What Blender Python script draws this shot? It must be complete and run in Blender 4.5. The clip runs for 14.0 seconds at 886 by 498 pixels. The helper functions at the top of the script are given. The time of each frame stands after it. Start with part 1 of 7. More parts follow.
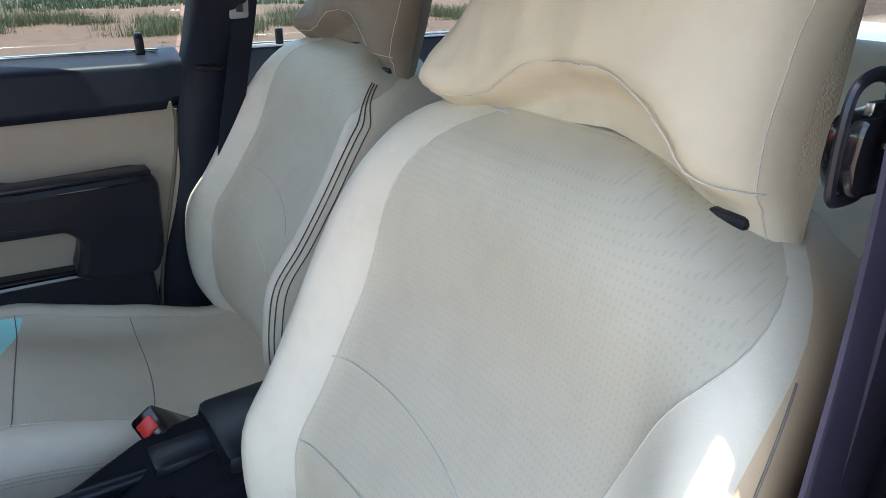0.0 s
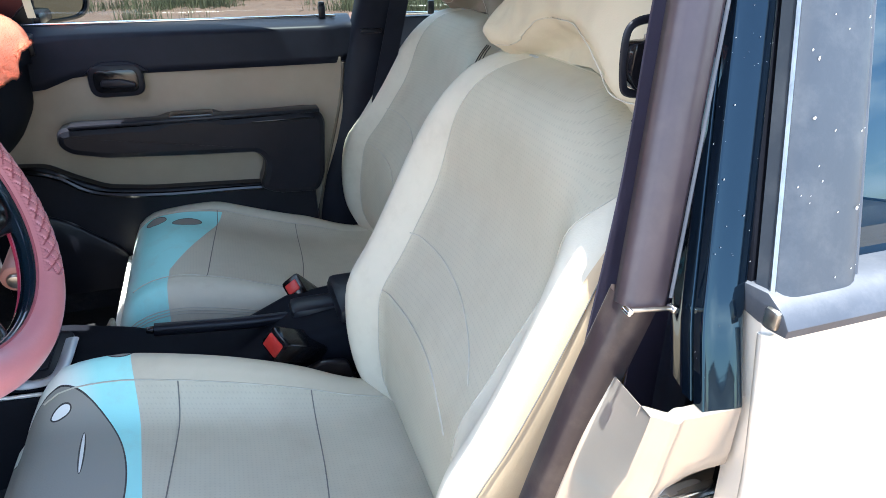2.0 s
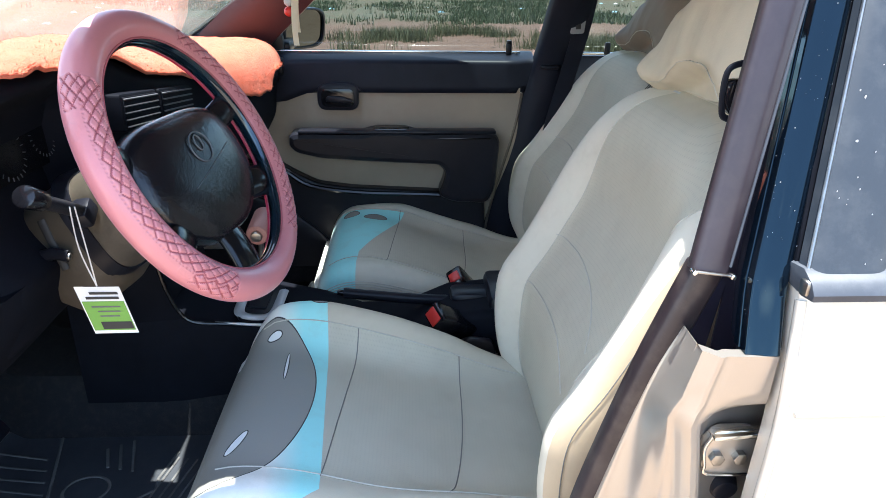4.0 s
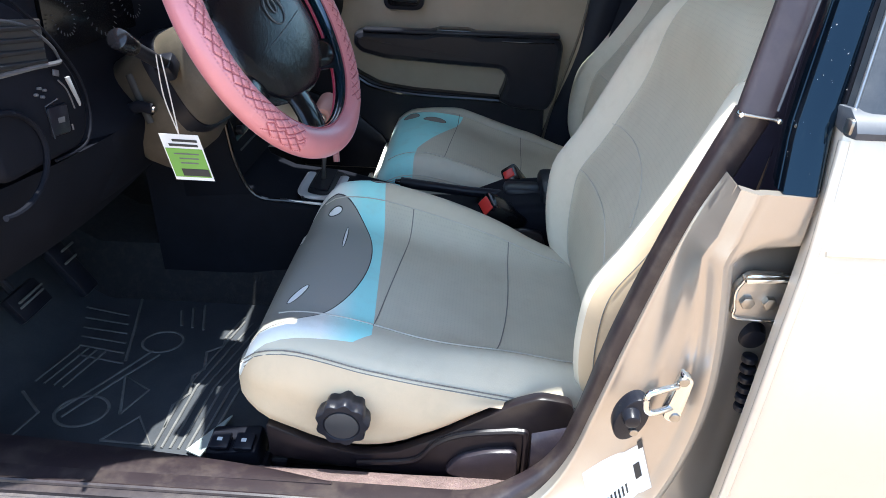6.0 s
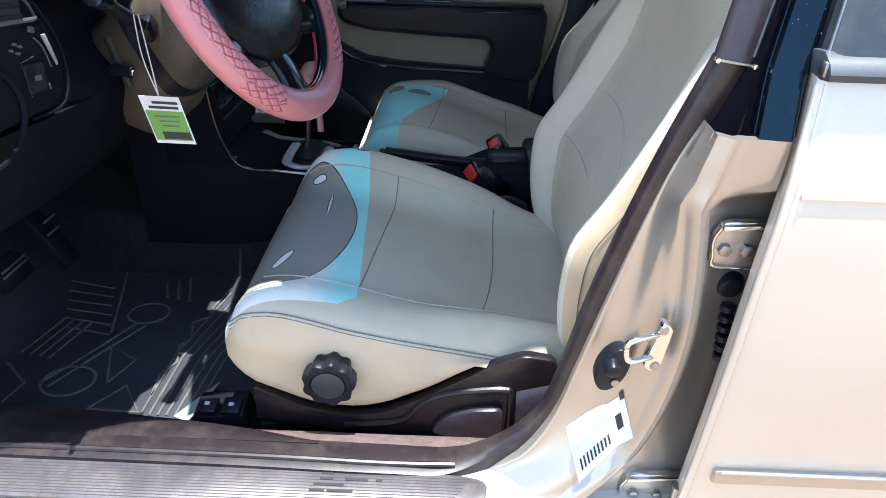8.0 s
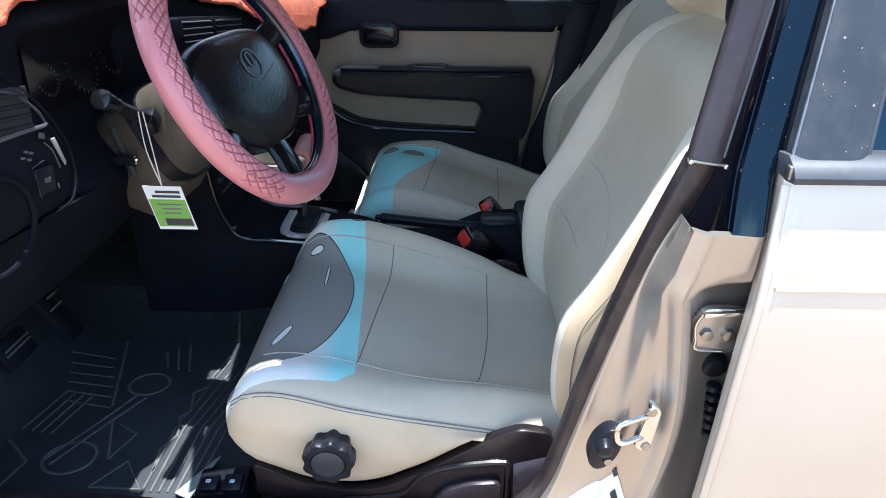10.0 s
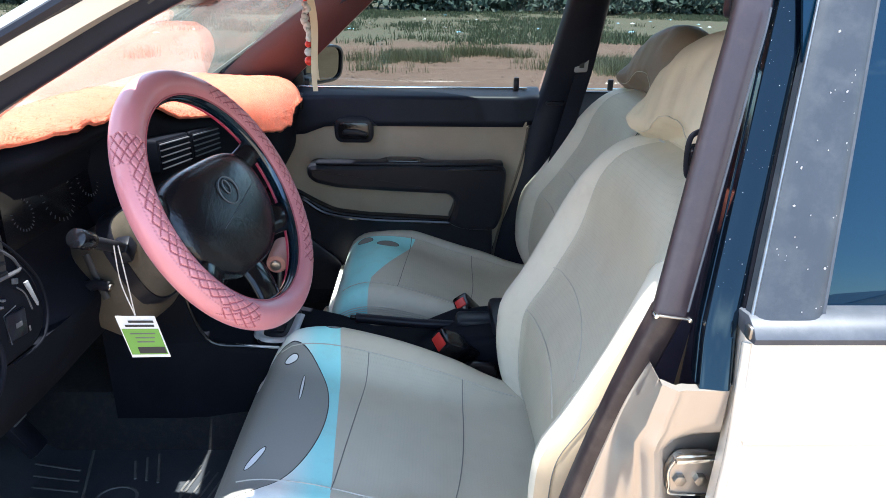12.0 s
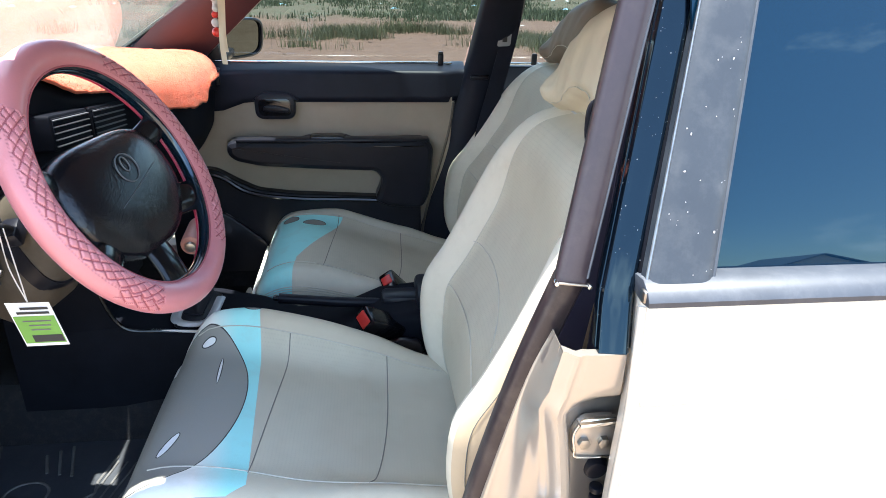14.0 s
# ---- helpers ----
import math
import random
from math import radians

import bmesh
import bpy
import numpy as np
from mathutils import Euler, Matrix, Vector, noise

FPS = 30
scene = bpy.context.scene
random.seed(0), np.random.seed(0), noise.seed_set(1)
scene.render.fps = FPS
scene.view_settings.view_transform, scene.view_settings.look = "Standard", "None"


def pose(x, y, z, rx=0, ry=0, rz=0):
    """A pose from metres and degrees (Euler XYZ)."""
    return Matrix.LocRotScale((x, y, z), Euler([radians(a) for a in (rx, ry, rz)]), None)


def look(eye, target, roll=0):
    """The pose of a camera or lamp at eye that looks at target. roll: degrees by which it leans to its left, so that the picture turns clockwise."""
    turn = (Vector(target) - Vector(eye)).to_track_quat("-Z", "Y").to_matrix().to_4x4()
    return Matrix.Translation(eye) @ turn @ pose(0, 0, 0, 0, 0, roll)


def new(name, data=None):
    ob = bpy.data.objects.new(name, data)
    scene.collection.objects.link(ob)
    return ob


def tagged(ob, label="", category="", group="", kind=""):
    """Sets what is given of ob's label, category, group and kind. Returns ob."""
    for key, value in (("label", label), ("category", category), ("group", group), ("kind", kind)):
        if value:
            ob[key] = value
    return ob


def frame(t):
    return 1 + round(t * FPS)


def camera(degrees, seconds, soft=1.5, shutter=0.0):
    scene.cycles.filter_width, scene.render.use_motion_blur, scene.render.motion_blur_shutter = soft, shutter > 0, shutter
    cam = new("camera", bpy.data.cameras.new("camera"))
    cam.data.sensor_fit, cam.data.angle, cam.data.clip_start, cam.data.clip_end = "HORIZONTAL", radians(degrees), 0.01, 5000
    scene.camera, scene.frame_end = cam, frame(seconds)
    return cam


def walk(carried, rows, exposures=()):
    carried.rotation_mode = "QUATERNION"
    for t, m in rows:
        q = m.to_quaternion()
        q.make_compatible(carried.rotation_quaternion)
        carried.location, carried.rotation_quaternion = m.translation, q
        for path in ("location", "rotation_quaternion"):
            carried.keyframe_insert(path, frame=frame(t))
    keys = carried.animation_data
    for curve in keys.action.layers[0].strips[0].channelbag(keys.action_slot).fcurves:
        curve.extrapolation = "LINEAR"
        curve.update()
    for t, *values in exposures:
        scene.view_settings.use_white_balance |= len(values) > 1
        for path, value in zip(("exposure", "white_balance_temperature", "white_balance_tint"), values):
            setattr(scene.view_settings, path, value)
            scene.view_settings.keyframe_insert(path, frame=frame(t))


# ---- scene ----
cam = camera(69.0, 14.0, soft=0.55)
PATH = [
    (0, (-0.309, -0.75, 1.117), (0.748, 0.732, 0.29), 1.0),
    (0.5, (-0.288, -0.817, 1.145), (0.742, 0.688, 0.325), -0.8),
    (1, (-0.31, -0.903, 1.164), (0.611, 0.69, 0.381), -0.2),
    (1.5, (-0.303, -0.959, 1.148), (0.444, 0.7, 0.316), -1.3),
    (2, (-0.307, -1.058, 1.131), (0.28, 0.638, 0.247), 0.4),
    (2.5, (-0.304, -1.138, 1.123), (0.184, 0.586, 0.235), 1.0),
    (3, (-0.308, -1.211, 1.143), (0.096, 0.542, 0.269), 0.5),
    (3.5, (-0.324, -1.249, 1.151), (-0.065, 0.557, 0.332), 1.8),
    (3.7, (-0.327, -1.254, 1.155), (-0.157, 0.578, 0.372), 0.7),
    (5.8, (-0.328, -1.361, 1.085), (-0.392, 0.394, 0.127), 2.3),
    (6, (-0.323, -1.351, 1.08), (-0.388, 0.399, 0.113), 1.7),
    (6.5, (-0.315, -1.355, 1.065), (-0.365, 0.381, 0.073), 1.9),
    (7, (-0.312, -1.363, 1.046), (-0.355, 0.351, 0.016), 2.1),
    (7.2, (-0.312, -1.365, 1.042), (-0.35, 0.339, -0.005), 2.0),
    (9.3, (-0.318, -1.374, 1.094), (-0.334, 0.397, 0.164), 1.0),
    (9.5, (-0.313, -1.368, 1.1), (-0.316, 0.4, 0.165), 1.1),
    (10, (-0.31, -1.369, 1.119), (-0.334, 0.413, 0.212), 0.4),
    (10.5, (-0.3, -1.36, 1.143), (-0.305, 0.445, 0.281), 0.7),
    (11, (-0.306, -1.353, 1.174), (-0.31, 0.479, 0.371), 0.8),
    (11.5, (-0.31, -1.353, 1.198), (-0.305, 0.496, 0.435), 1.1),
    (12, (-0.31, -1.34, 1.216), (-0.258, 0.515, 0.47), 0.8),
    (12.5, (-0.307, -1.346, 1.233), (-0.176, 0.515, 0.512), 1.4),
    (13, (-0.291, -1.322, 1.241), (-0.076, 0.535, 0.53), 1.4),
    (13.5, (-0.282, -1.314, 1.227), (-0.051, 0.538, 0.508), 1.7),
    (14, (-0.266, -1.336, 1.206), (-0.038, 0.482, 0.404), 1.5),
]
EXPOSURES = [(t, stops, kelvin, 6) for t, stops, kelvin in ((0.0, 2.27, 6080), (1.0, 2.35, 6080), (1.5, 2.37, 6080), (2.0, 2.31, 6060), (2.5, 2.26, 6050), (3.0, 2.06, 6050), (3.5, 1.97, 6050), (6.0, 1.77, 6000), (6.5, 1.78, 5980), (7.0, 1.58, 5950), (9.5, 1.42, 5780), (11.0, 1.60, 5820), (11.5, 1.69, 5880), (12.5, 2.06, 6150), (13.0, 2.03, 6200), (14.0, 2.07, 6220))]
walk(cam, [(t, look(eye, target, roll)) for t, eye, target, roll in PATH], EXPOSURES)

# world, sun
SUN_TO = Vector((0.055, -0.006, 1.0)).normalized()
world = bpy.data.worlds.new("sky")
scene.world = world
world.use_nodes = True
wn = world.node_tree
for n in list(wn.nodes):
    wn.nodes.remove(n)
w_out = wn.nodes.new("ShaderNodeOutputWorld")
w_bg = wn.nodes.new("ShaderNodeBackground")
w_sky = wn.nodes.new("ShaderNodeTexSky")
w_sky.sky_type = "NISHITA"
w_sky.sun_disc = False
w_sky.sun_elevation = math.asin(SUN_TO.z)
w_sky.sun_rotation = math.atan2(SUN_TO.x, SUN_TO.y)
w_sky.dust_density = 0.3
w_sky.ozone_density = 1.5
w_co = wn.nodes.new("ShaderNodeTexCoord")
w_map = wn.nodes.new("ShaderNodeMapping")
w_map.inputs["Scale"].default_value = (1.0, 1.0, 2.2)
w_no = wn.nodes.new("ShaderNodeTexNoise")
w_no.inputs["Scale"].default_value = 2.2
w_no.inputs["Detail"].default_value = 8
w_no.inputs["Roughness"].default_value = 0.6
w_rp = wn.nodes.new("ShaderNodeValToRGB")
w_rp.color_ramp.elements[0].position = 0.545
w_rp.color_ramp.elements[1].position = 0.70
w_rp.color_ramp.elements[0].color = (0.06, 0.06, 0.06, 1)
w_mx = wn.nodes.new("ShaderNodeMix")
w_mx.data_type = "RGBA"
w_mx.inputs[7].default_value = (9.0, 9.2, 9.6, 1)
wn.links.new(w_co.outputs["Generated"], w_map.inputs["Vector"])
wn.links.new(w_map.outputs["Vector"], w_no.inputs["Vector"])
wn.links.new(w_no.outputs["Fac"], w_rp.inputs["Fac"])
wn.links.new(w_rp.outputs["Color"], w_mx.inputs[0])
wn.links.new(w_sky.outputs["Color"], w_mx.inputs[6])
wn.links.new(w_mx.outputs[2], w_bg.inputs["Color"])
w_bg.inputs["Strength"].default_value = 0.15
wn.links.new(w_bg.outputs["Background"], w_out.inputs["Surface"])

sun = new("sun", bpy.data.lights.new("sun", "SUN"))
sun.data.energy = 4.2
sun.data.angle = radians(0.55)
sun.data.color = (1.0, 0.95, 0.88)
sun.matrix_world = look(SUN_TO * 30, (0, 0, 0))


# ---------------------------------------------------------------- materials
def node_mat(name):
    m = bpy.data.materials.new(name)
    m.use_nodes = True
    nt = m.node_tree
    return m, nt, nt.nodes["Principled BSDF"]


def noise_node(nt, scale, detail=4, rough=0.55, vector=None):
    n = nt.nodes.new("ShaderNodeTexNoise")
    n.inputs["Scale"].default_value = scale
    n.inputs["Detail"].default_value = detail
    n.inputs["Roughness"].default_value = rough
    if vector is None:
        c = nt.nodes.new("ShaderNodeTexCoord")
        vector = c.outputs["Object"]
    nt.links.new(vector, n.inputs["Vector"])
    return n.outputs["Fac"]


def ramp(nt, fac, stops):
    r = nt.nodes.new("ShaderNodeValToRGB")
    e = r.color_ramp.elements
    e[0].position, e[0].color = stops[0][0], (*stops[0][1], 1)
    e[1].position, e[1].color = stops[-1][0], (*stops[-1][1], 1)
    for p, c in stops[1:-1]:
        k = e.new(p)
        k.color = (*c, 1)
    nt.links.new(fac, r.inputs["Fac"])
    return r.outputs["Color"]


def mixc(nt, fac, a, b, mode="MIX"):
    m = nt.nodes.new("ShaderNodeMix")
    m.data_type = "RGBA"
    m.blend_type = mode
    for sock, v in ((m.inputs[0], fac), (m.inputs[6], a), (m.inputs[7], b)):
        if isinstance(v, (int, float)):
            sock.default_value = v
        elif isinstance(v, tuple):
            sock.default_value = (*v, 1)
        else:
            nt.links.new(v, sock)
    return m.outputs[2]


def mth(nt, op, a, b=0.0, c=0.0, clamp=False):
    m = nt.nodes.new("ShaderNodeMath")
    m.operation = op
    m.use_clamp = clamp
    for sock, v in zip(m.inputs, (a, b, c)):
        if isinstance(v, (int, float)):
            sock.default_value = v
        else:
            nt.links.new(v, sock)
    return m.outputs[0]


def bump(nt, bsdf, height, strength=0.2, dist=0.001):
    b = nt.nodes.new("ShaderNodeBump")
    b.inputs["Strength"].default_value = strength
    b.inputs["Distance"].default_value = dist
    nt.links.new(height, b.inputs["Height"])
    nt.links.new(b.outputs["Normal"], bsdf.inputs["Normal"])


def surface(name, col, rough=0.5, metal=0.0, var=0.12, scale=14.0, grain=220.0, bump_s=0.15, bump_d=0.0006, coat=0.0,
            spec=0.5, dust=0.0, dust_col=(0.42, 0.34, 0.26)):
    """A painted, moulded or woven surface with two scales of variation."""
    m, nt, b = node_mat(name)
    big = noise_node(nt, scale, 5, 0.6)
    fine = noise_node(nt, grain, 3, 0.6)
    lo = tuple(max(0, c * (1 - var)) for c in col)
    hi = tuple(min(1, c * (1 + var)) for c in col)
    c = ramp(nt, big, [(0.3, lo), (0.7, hi)])
    c = mixc(nt, 0.25, c, ramp(nt, fine, [(0.3, lo), (0.7, hi)]))
    if dust:
        d = noise_node(nt, scale * 2.3, 6, 0.7)
        dm = ramp(nt, d, [(0.48, (0, 0, 0)), (0.75, (dust, dust, dust))])
        c = mixc(nt, dm, c, dust_col)
    nt.links.new(c, b.inputs["Base Color"])
    rr = mth(nt, "MULTIPLY_ADD", big, 0.25 * rough, rough * 0.88)
    nt.links.new(rr, b.inputs["Roughness"])
    b.inputs["Metallic"].default_value = metal
    b.inputs["Coat Weight"].default_value = coat
    b.inputs["Coat Roughness"].default_value = 0.06
    b.inputs["Specular IOR Level"].default_value = spec
    if bump_s:
        bump(nt, b, fine, bump_s, bump_d)
    return m


def leather(name, col, perforated=False, print_kind=None, yc=0.0):
    """Leatherette with a fine grain, optionally perforated, optionally with the printed front edge (local seat coordinates)."""
    m, nt, b = node_mat(name)
    co = nt.nodes.new("ShaderNodeTexCoord").outputs["Object"]
    big = noise_node(nt, 7, 5, 0.6, co)
    fine = noise_node(nt, 420, 2, 0.6, co)
    lo = tuple(c * 0.93 for c in col)
    hi = tuple(min(1, c * 1.05) for c in col)
    c = ramp(nt, big, [(0.3, lo), (0.7, hi)])
    sep = nt.nodes.new("ShaderNodeSeparateXYZ")
    nt.links.new(co, sep.inputs[0])
    X, Y, Z = sep.outputs
    vor = nt.nodes.new("ShaderNodeTexVoronoi")
    vor.inputs["Scale"].default_value = 700
    nt.links.new(co, vor.inputs["Vector"])
    h = mth(nt, "MULTIPLY_ADD", vor.outputs["Distance"], 0.5, fine)
    if perforated:
        # staggered rows of small holes
        v2 = nt.nodes.new("ShaderNodeTexVoronoi")
        v2.inputs["Scale"].default_value = 200
        v2.inputs["Randomness"].default_value = 0.0
        mp = nt.nodes.new("ShaderNodeMapping")
        mp.inputs["Rotation"].default_value = (0.0, radians(20), radians(0))
        nt.links.new(co, mp.inputs["Vector"])
        sp = nt.nodes.new("ShaderNodeSeparateXYZ")
        nt.links.new(mp.outputs["Vector"], sp.inputs[0])
        cb = nt.nodes.new("ShaderNodeCombineXYZ")
        pick = sp.outputs[2] if perforated == "back" else sp.outputs[0]
        nt.links.new(pick, cb.inputs[0])
        nt.links.new(sp.outputs[1], cb.inputs[1])
        nt.links.new(cb.outputs[0], v2.inputs["Vector"])
        v2.voronoi_dimensions = "2D"
        hole = mth(nt, "LESS_THAN", v2.outputs["Distance"], 0.19)
        c = mixc(nt, mth(nt, "MULTIPLY", hole, 0.11), c, (0.10, 0.10, 0.10))
        h = mth(nt, "SUBTRACT", h, hole)
    if print_kind is not None:
        slope, shift, y0, y1, floor_x, f0, f_lean, ovals, whites = print_kind
        x = X
        # band: cyan that fades to white towards the front, with a straight rear edge
        rear = mth(nt, "LESS_THAN", x, mth(nt, "MAXIMUM", mth(nt, "MULTIPLY_ADD", Y, slope, shift), floor_x))
        # the outer end runs out along the piping, with a rounded rear corner
        near_end = mth(nt, "MAXIMUM", mth(nt, "MULTIPLY_ADD", x, 0.20, y0), mth(nt, "MULTIPLY_ADD", x, 1.0, y0 + 0.012))
        band = mth(nt, "MULTIPLY", rear, mth(nt, "MULTIPLY", mth(nt, "GREATER_THAN", Y, near_end), mth(nt, "LESS_THAN", Y, y1)))
        fade = mth(nt, "MULTIPLY_ADD", mth(nt, "MULTIPLY_ADD", Y, f_lean, x), 20.0, f0, clamp=True)
        fade = mth(nt, "SMOOTH_MIN", fade, 1.0, 0.3)
        c = mixc(nt, band, c, mixc(nt, fade, (0.88, 0.87, 0.80), (0.37, 0.82, 0.79)))

        def oval(cx, cy, rx, ry, ang, grow=0.0):
            dx = mth(nt, "SUBTRACT", x, cx)
            dy = mth(nt, "SUBTRACT", Y, cy)
            ca, sa = math.cos(ang), math.sin(ang)
            u = mth(nt, "ADD", mth(nt, "MULTIPLY", dx, ca / (rx + grow)), mth(nt, "MULTIPLY", dy, sa / (rx + grow)))
            v = mth(nt, "ADD", mth(nt, "MULTIPLY", dx, -sa / (ry + grow)), mth(nt, "MULTIPLY", dy, ca / (ry + grow)))
            return mth(nt, "LESS_THAN", mth(nt, "ADD", mth(nt, "MULTIPLY", u, u), mth(nt, "MULTIPLY", v, v)), 1.0)
        for group, col2 in ((ovals, (0.29, 0.28, 0.25)), (whites, (0.88, 0.88, 0.85))):
            for o in group:
                c = mixc(nt, oval(*o, 0.0020), c, (0.05, 0.05, 0.05))
                c = mixc(nt, oval(*o), c, col2)
    dirt = noise_node(nt, 18, 6, 0.7, co)
    c = mixc(nt, ramp(nt, dirt, [(0.50, (0, 0, 0)), (0.85, (0.26, 0.26, 0.26))]), c, (0.36, 0.30, 0.20))
    nt.links.new(c, b.inputs["Base Color"])
    nt.links.new(mth(nt, "MULTIPLY_ADD", big, 0.2, 0.44), b.inputs["Roughness"])
    b.inputs["Specular IOR Level"].default_value = 0.28
    # soft slack folds of the loose cover
    slack = noise_node(nt, 15, 2, 0.4, co)
    bump(nt, b, mth(nt, "MULTIPLY_ADD", slack, 7.0, h), 0.22, 0.0005)
    return m


CREAM = (0.725, 0.672, 0.545)
GREY = (0.570, 0.526, 0.408)
M_CREAM = leather("cream leatherette", CREAM)
M_BACK = leather("grey perforated leatherette", GREY, perforated="back")
PRINT_D = (-0.075, -0.006, -0.222, 0.40, -0.5, 1.80, 0.128, ((-0.140, -0.018, 0.112, 0.205, radians(-6.5)), (-0.035, 0.224, 0.022, 0.018, 0.0)),
           ((-0.115, 0.160, 0.0125, 0.0065, radians(22)), (-0.122, -0.112, 0.0056, 0.027, radians(-22)), (-0.082, 0.085, 0.0020, 0.038, radians(3))))
PRINT_P = (0.38, -0.074, -0.40, 0.175, -0.122, 4.6, 0.0, ((-0.091, 0.131, 0.032, 0.017, radians(8)), (-0.162, 0.155, 0.022, 0.016, 0.0)), ())
M_CUSH = leather("grey perforated cushion leatherette", GREY, perforated="top", print_kind=PRINT_D)
M_SIDE = leather("cream printed leatherette", (0.580, 0.522, 0.400), print_kind=PRINT_D)
M_CUSH_P = leather("grey perforated leatherette with cyan", GREY, perforated="top", print_kind=PRINT_P)
M_SIDE_P = leather("cream leatherette with cyan", (0.640, 0.600, 0.480), print_kind=PRINT_P)
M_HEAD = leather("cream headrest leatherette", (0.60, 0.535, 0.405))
# Tan passenger cover, darkened further in colour to imitate cabin shade.
M_HEAD_P = leather("tan headrest leatherette with shade in it", (0.23, 0.185, 0.14))
M_SEAM = surface("dark stitching", (0.10, 0.095, 0.085), 0.8, var=0.2)
M_THREAD = surface("grey thread", (0.20, 0.19, 0.17), 0.8, var=0.2)
M_THREAD_L = surface("pale thread", (0.56, 0.53, 0.45), 0.8, var=0.15)
M_BLACK = surface("black grained plastic", (0.012, 0.013, 0.019), 0.33, var=0.25, grain=600, bump_s=0.2, dust=0.006, spec=0.24)
M_BLACKG = surface("glossy black plastic", (0.007, 0.007, 0.009), 0.16, var=0.2, bump_s=0.03)
M_NAVY = surface("dark vinyl", (0.014, 0.016, 0.025), 0.42, var=0.2, grain=500, bump_s=0.2, spec=0.12)
M_MAROON = surface("worn maroon trim plastic", (0.022, 0.0155, 0.018), 0.36, var=0.25, scale=9, grain=300, bump_s=0.12, dust=0.10)
M_COVER = surface("dark maroon seat cover plastic", (0.011, 0.008, 0.010), 0.3, var=0.25, grain=300, bump_s=0.12, dust=0.03)
M_MAUVE = surface("worn mauve plastic", (0.030, 0.024, 0.031), 0.30, var=0.25, scale=30, grain=240, bump_s=0.25, dust=0.05)
M_RUBBER = surface("maroon rubber seal", (0.034, 0.025, 0.031), 0.38, var=0.2, scale=20, grain=200, bump_s=0.1, dust=0.03)
M_BEIGE = surface("beige door fabric", (0.36, 0.308, 0.238), 0.85, var=0.10, scale=9, grain=900, bump_s=0.4, bump_d=0.0008)
# Beige taken far down in colour, imitating shade under the dashboard.
M_BEIGEP = surface("beige plastic darkened for shade", (0.078, 0.066, 0.050), 0.45, var=0.10, grain=500, bump_s=0.15, dust=0.1)
M_CARPET = surface("dusty mauve carpet", (0.22, 0.15, 0.14), 0.95, var=0.3, scale=40, grain=700, bump_s=1.0, bump_d=0.004, dust=0.35)
M_DARKC = surface("dark floor carpet", (0.014, 0.015, 0.018), 0.95, var=0.3, scale=30, grain=700, bump_s=0.8, bump_d=0.003, dust=0.04)
M_MATTE = surface("matte black trim", (0.0085, 0.0095, 0.014), 0.62, var=0.25, grain=500, bump_s=0.2, spec=0.06)
M_VANE = surface("dusty pale vent vane", (0.095, 0.097, 0.105), 0.45, var=0.25, grain=400, bump_s=0.1)
M_SLAT = surface("dusty grey vent slat", (0.060, 0.063, 0.073), 0.45, var=0.25, grain=400, bump_s=0.1)
M_HUB = surface("wrinkled black hub vinyl", (0.007, 0.007, 0.010), 0.24, var=0.2, scale=30, grain=130, bump_s=0.55, bump_d=0.0012, spec=0.55)
M_DIAL = surface("dim dial print", (0.06, 0.065, 0.07), 0.6, var=0.2)
M_KNOB = surface("pink leather lever cover", (0.42, 0.20, 0.17), 0.5, var=0.12, grain=400, bump_s=0.2)
M_CAP = surface("dusty dark grey cap", (0.028, 0.031, 0.036), 0.5, var=0.15, bump_s=0.1)
# Beige cover, warmed further in colour to imitate light bounced off the ground.
M_SKIRT = leather("beige skirt leatherette with warm bounce in it", (0.63, 0.490, 0.325))
M_MAT = surface("black rubber mat", (0.047, 0.052, 0.060), 0.42, var=0.25, scale=12, grain=260, bump_s=0.2, dust=0.08, dust_col=(0.20, 0.19, 0.17))
M_MATLINE = surface("scuffed mat ribs", (0.13, 0.13, 0.125), 0.6, var=0.35, scale=25, grain=260, bump_s=0.2)
M_PAINT = surface("champagne car paint", (0.63, 0.585, 0.515), 0.34, metal=0.35, var=0.04, scale=3, grain=1500, bump_s=0.02, coat=0.7, dust=0.08)
# Darker, more metallic copy of the body champagne.
M_JAMB = surface("darker champagne paint", (0.46, 0.415, 0.36), 0.30, metal=0.65, var=0.05, scale=8, grain=900, bump_s=0.04, coat=0.5, dust=0.06)
# Slight navy in the black stands in for the blue sky it mirrors.
M_PBLACK = surface("black pillar paint with sky blue in it", (0.002, 0.004, 0.008), 0.05, var=0.2, scale=12, bump_s=0.02, coat=0.0, spec=0.55, dust=0.0)
M_FRAME = surface("faded grey window frame", (0.028, 0.035, 0.046), 0.5, var=0.12, scale=12, grain=300, bump_s=0.08, dust=0.10, dust_col=(0.3, 0.3, 0.29))
M_MOULD = surface("grey rubber moulding", (0.045, 0.052, 0.066), 0.5, var=0.15, scale=20, bump_s=0.1, dust=0.12, dust_col=(0.25, 0.25, 0.25))
M_CHROME = surface("worn chrome", (0.75, 0.74, 0.72), 0.18, metal=1.0, var=0.08, scale=60, bump_s=0.04)
M_STEEL = surface("zinc plated steel", (0.38, 0.365, 0.34), 0.32, metal=1.0, var=0.2, scale=60, bump_s=0.1)
M_SILVER = surface("silver console trim", (0.66, 0.67, 0.68), 0.30, metal=0.4, var=0.06, bump_s=0.03)
M_RED = surface("red release button", (0.62, 0.04, 0.03), 0.35, var=0.08)
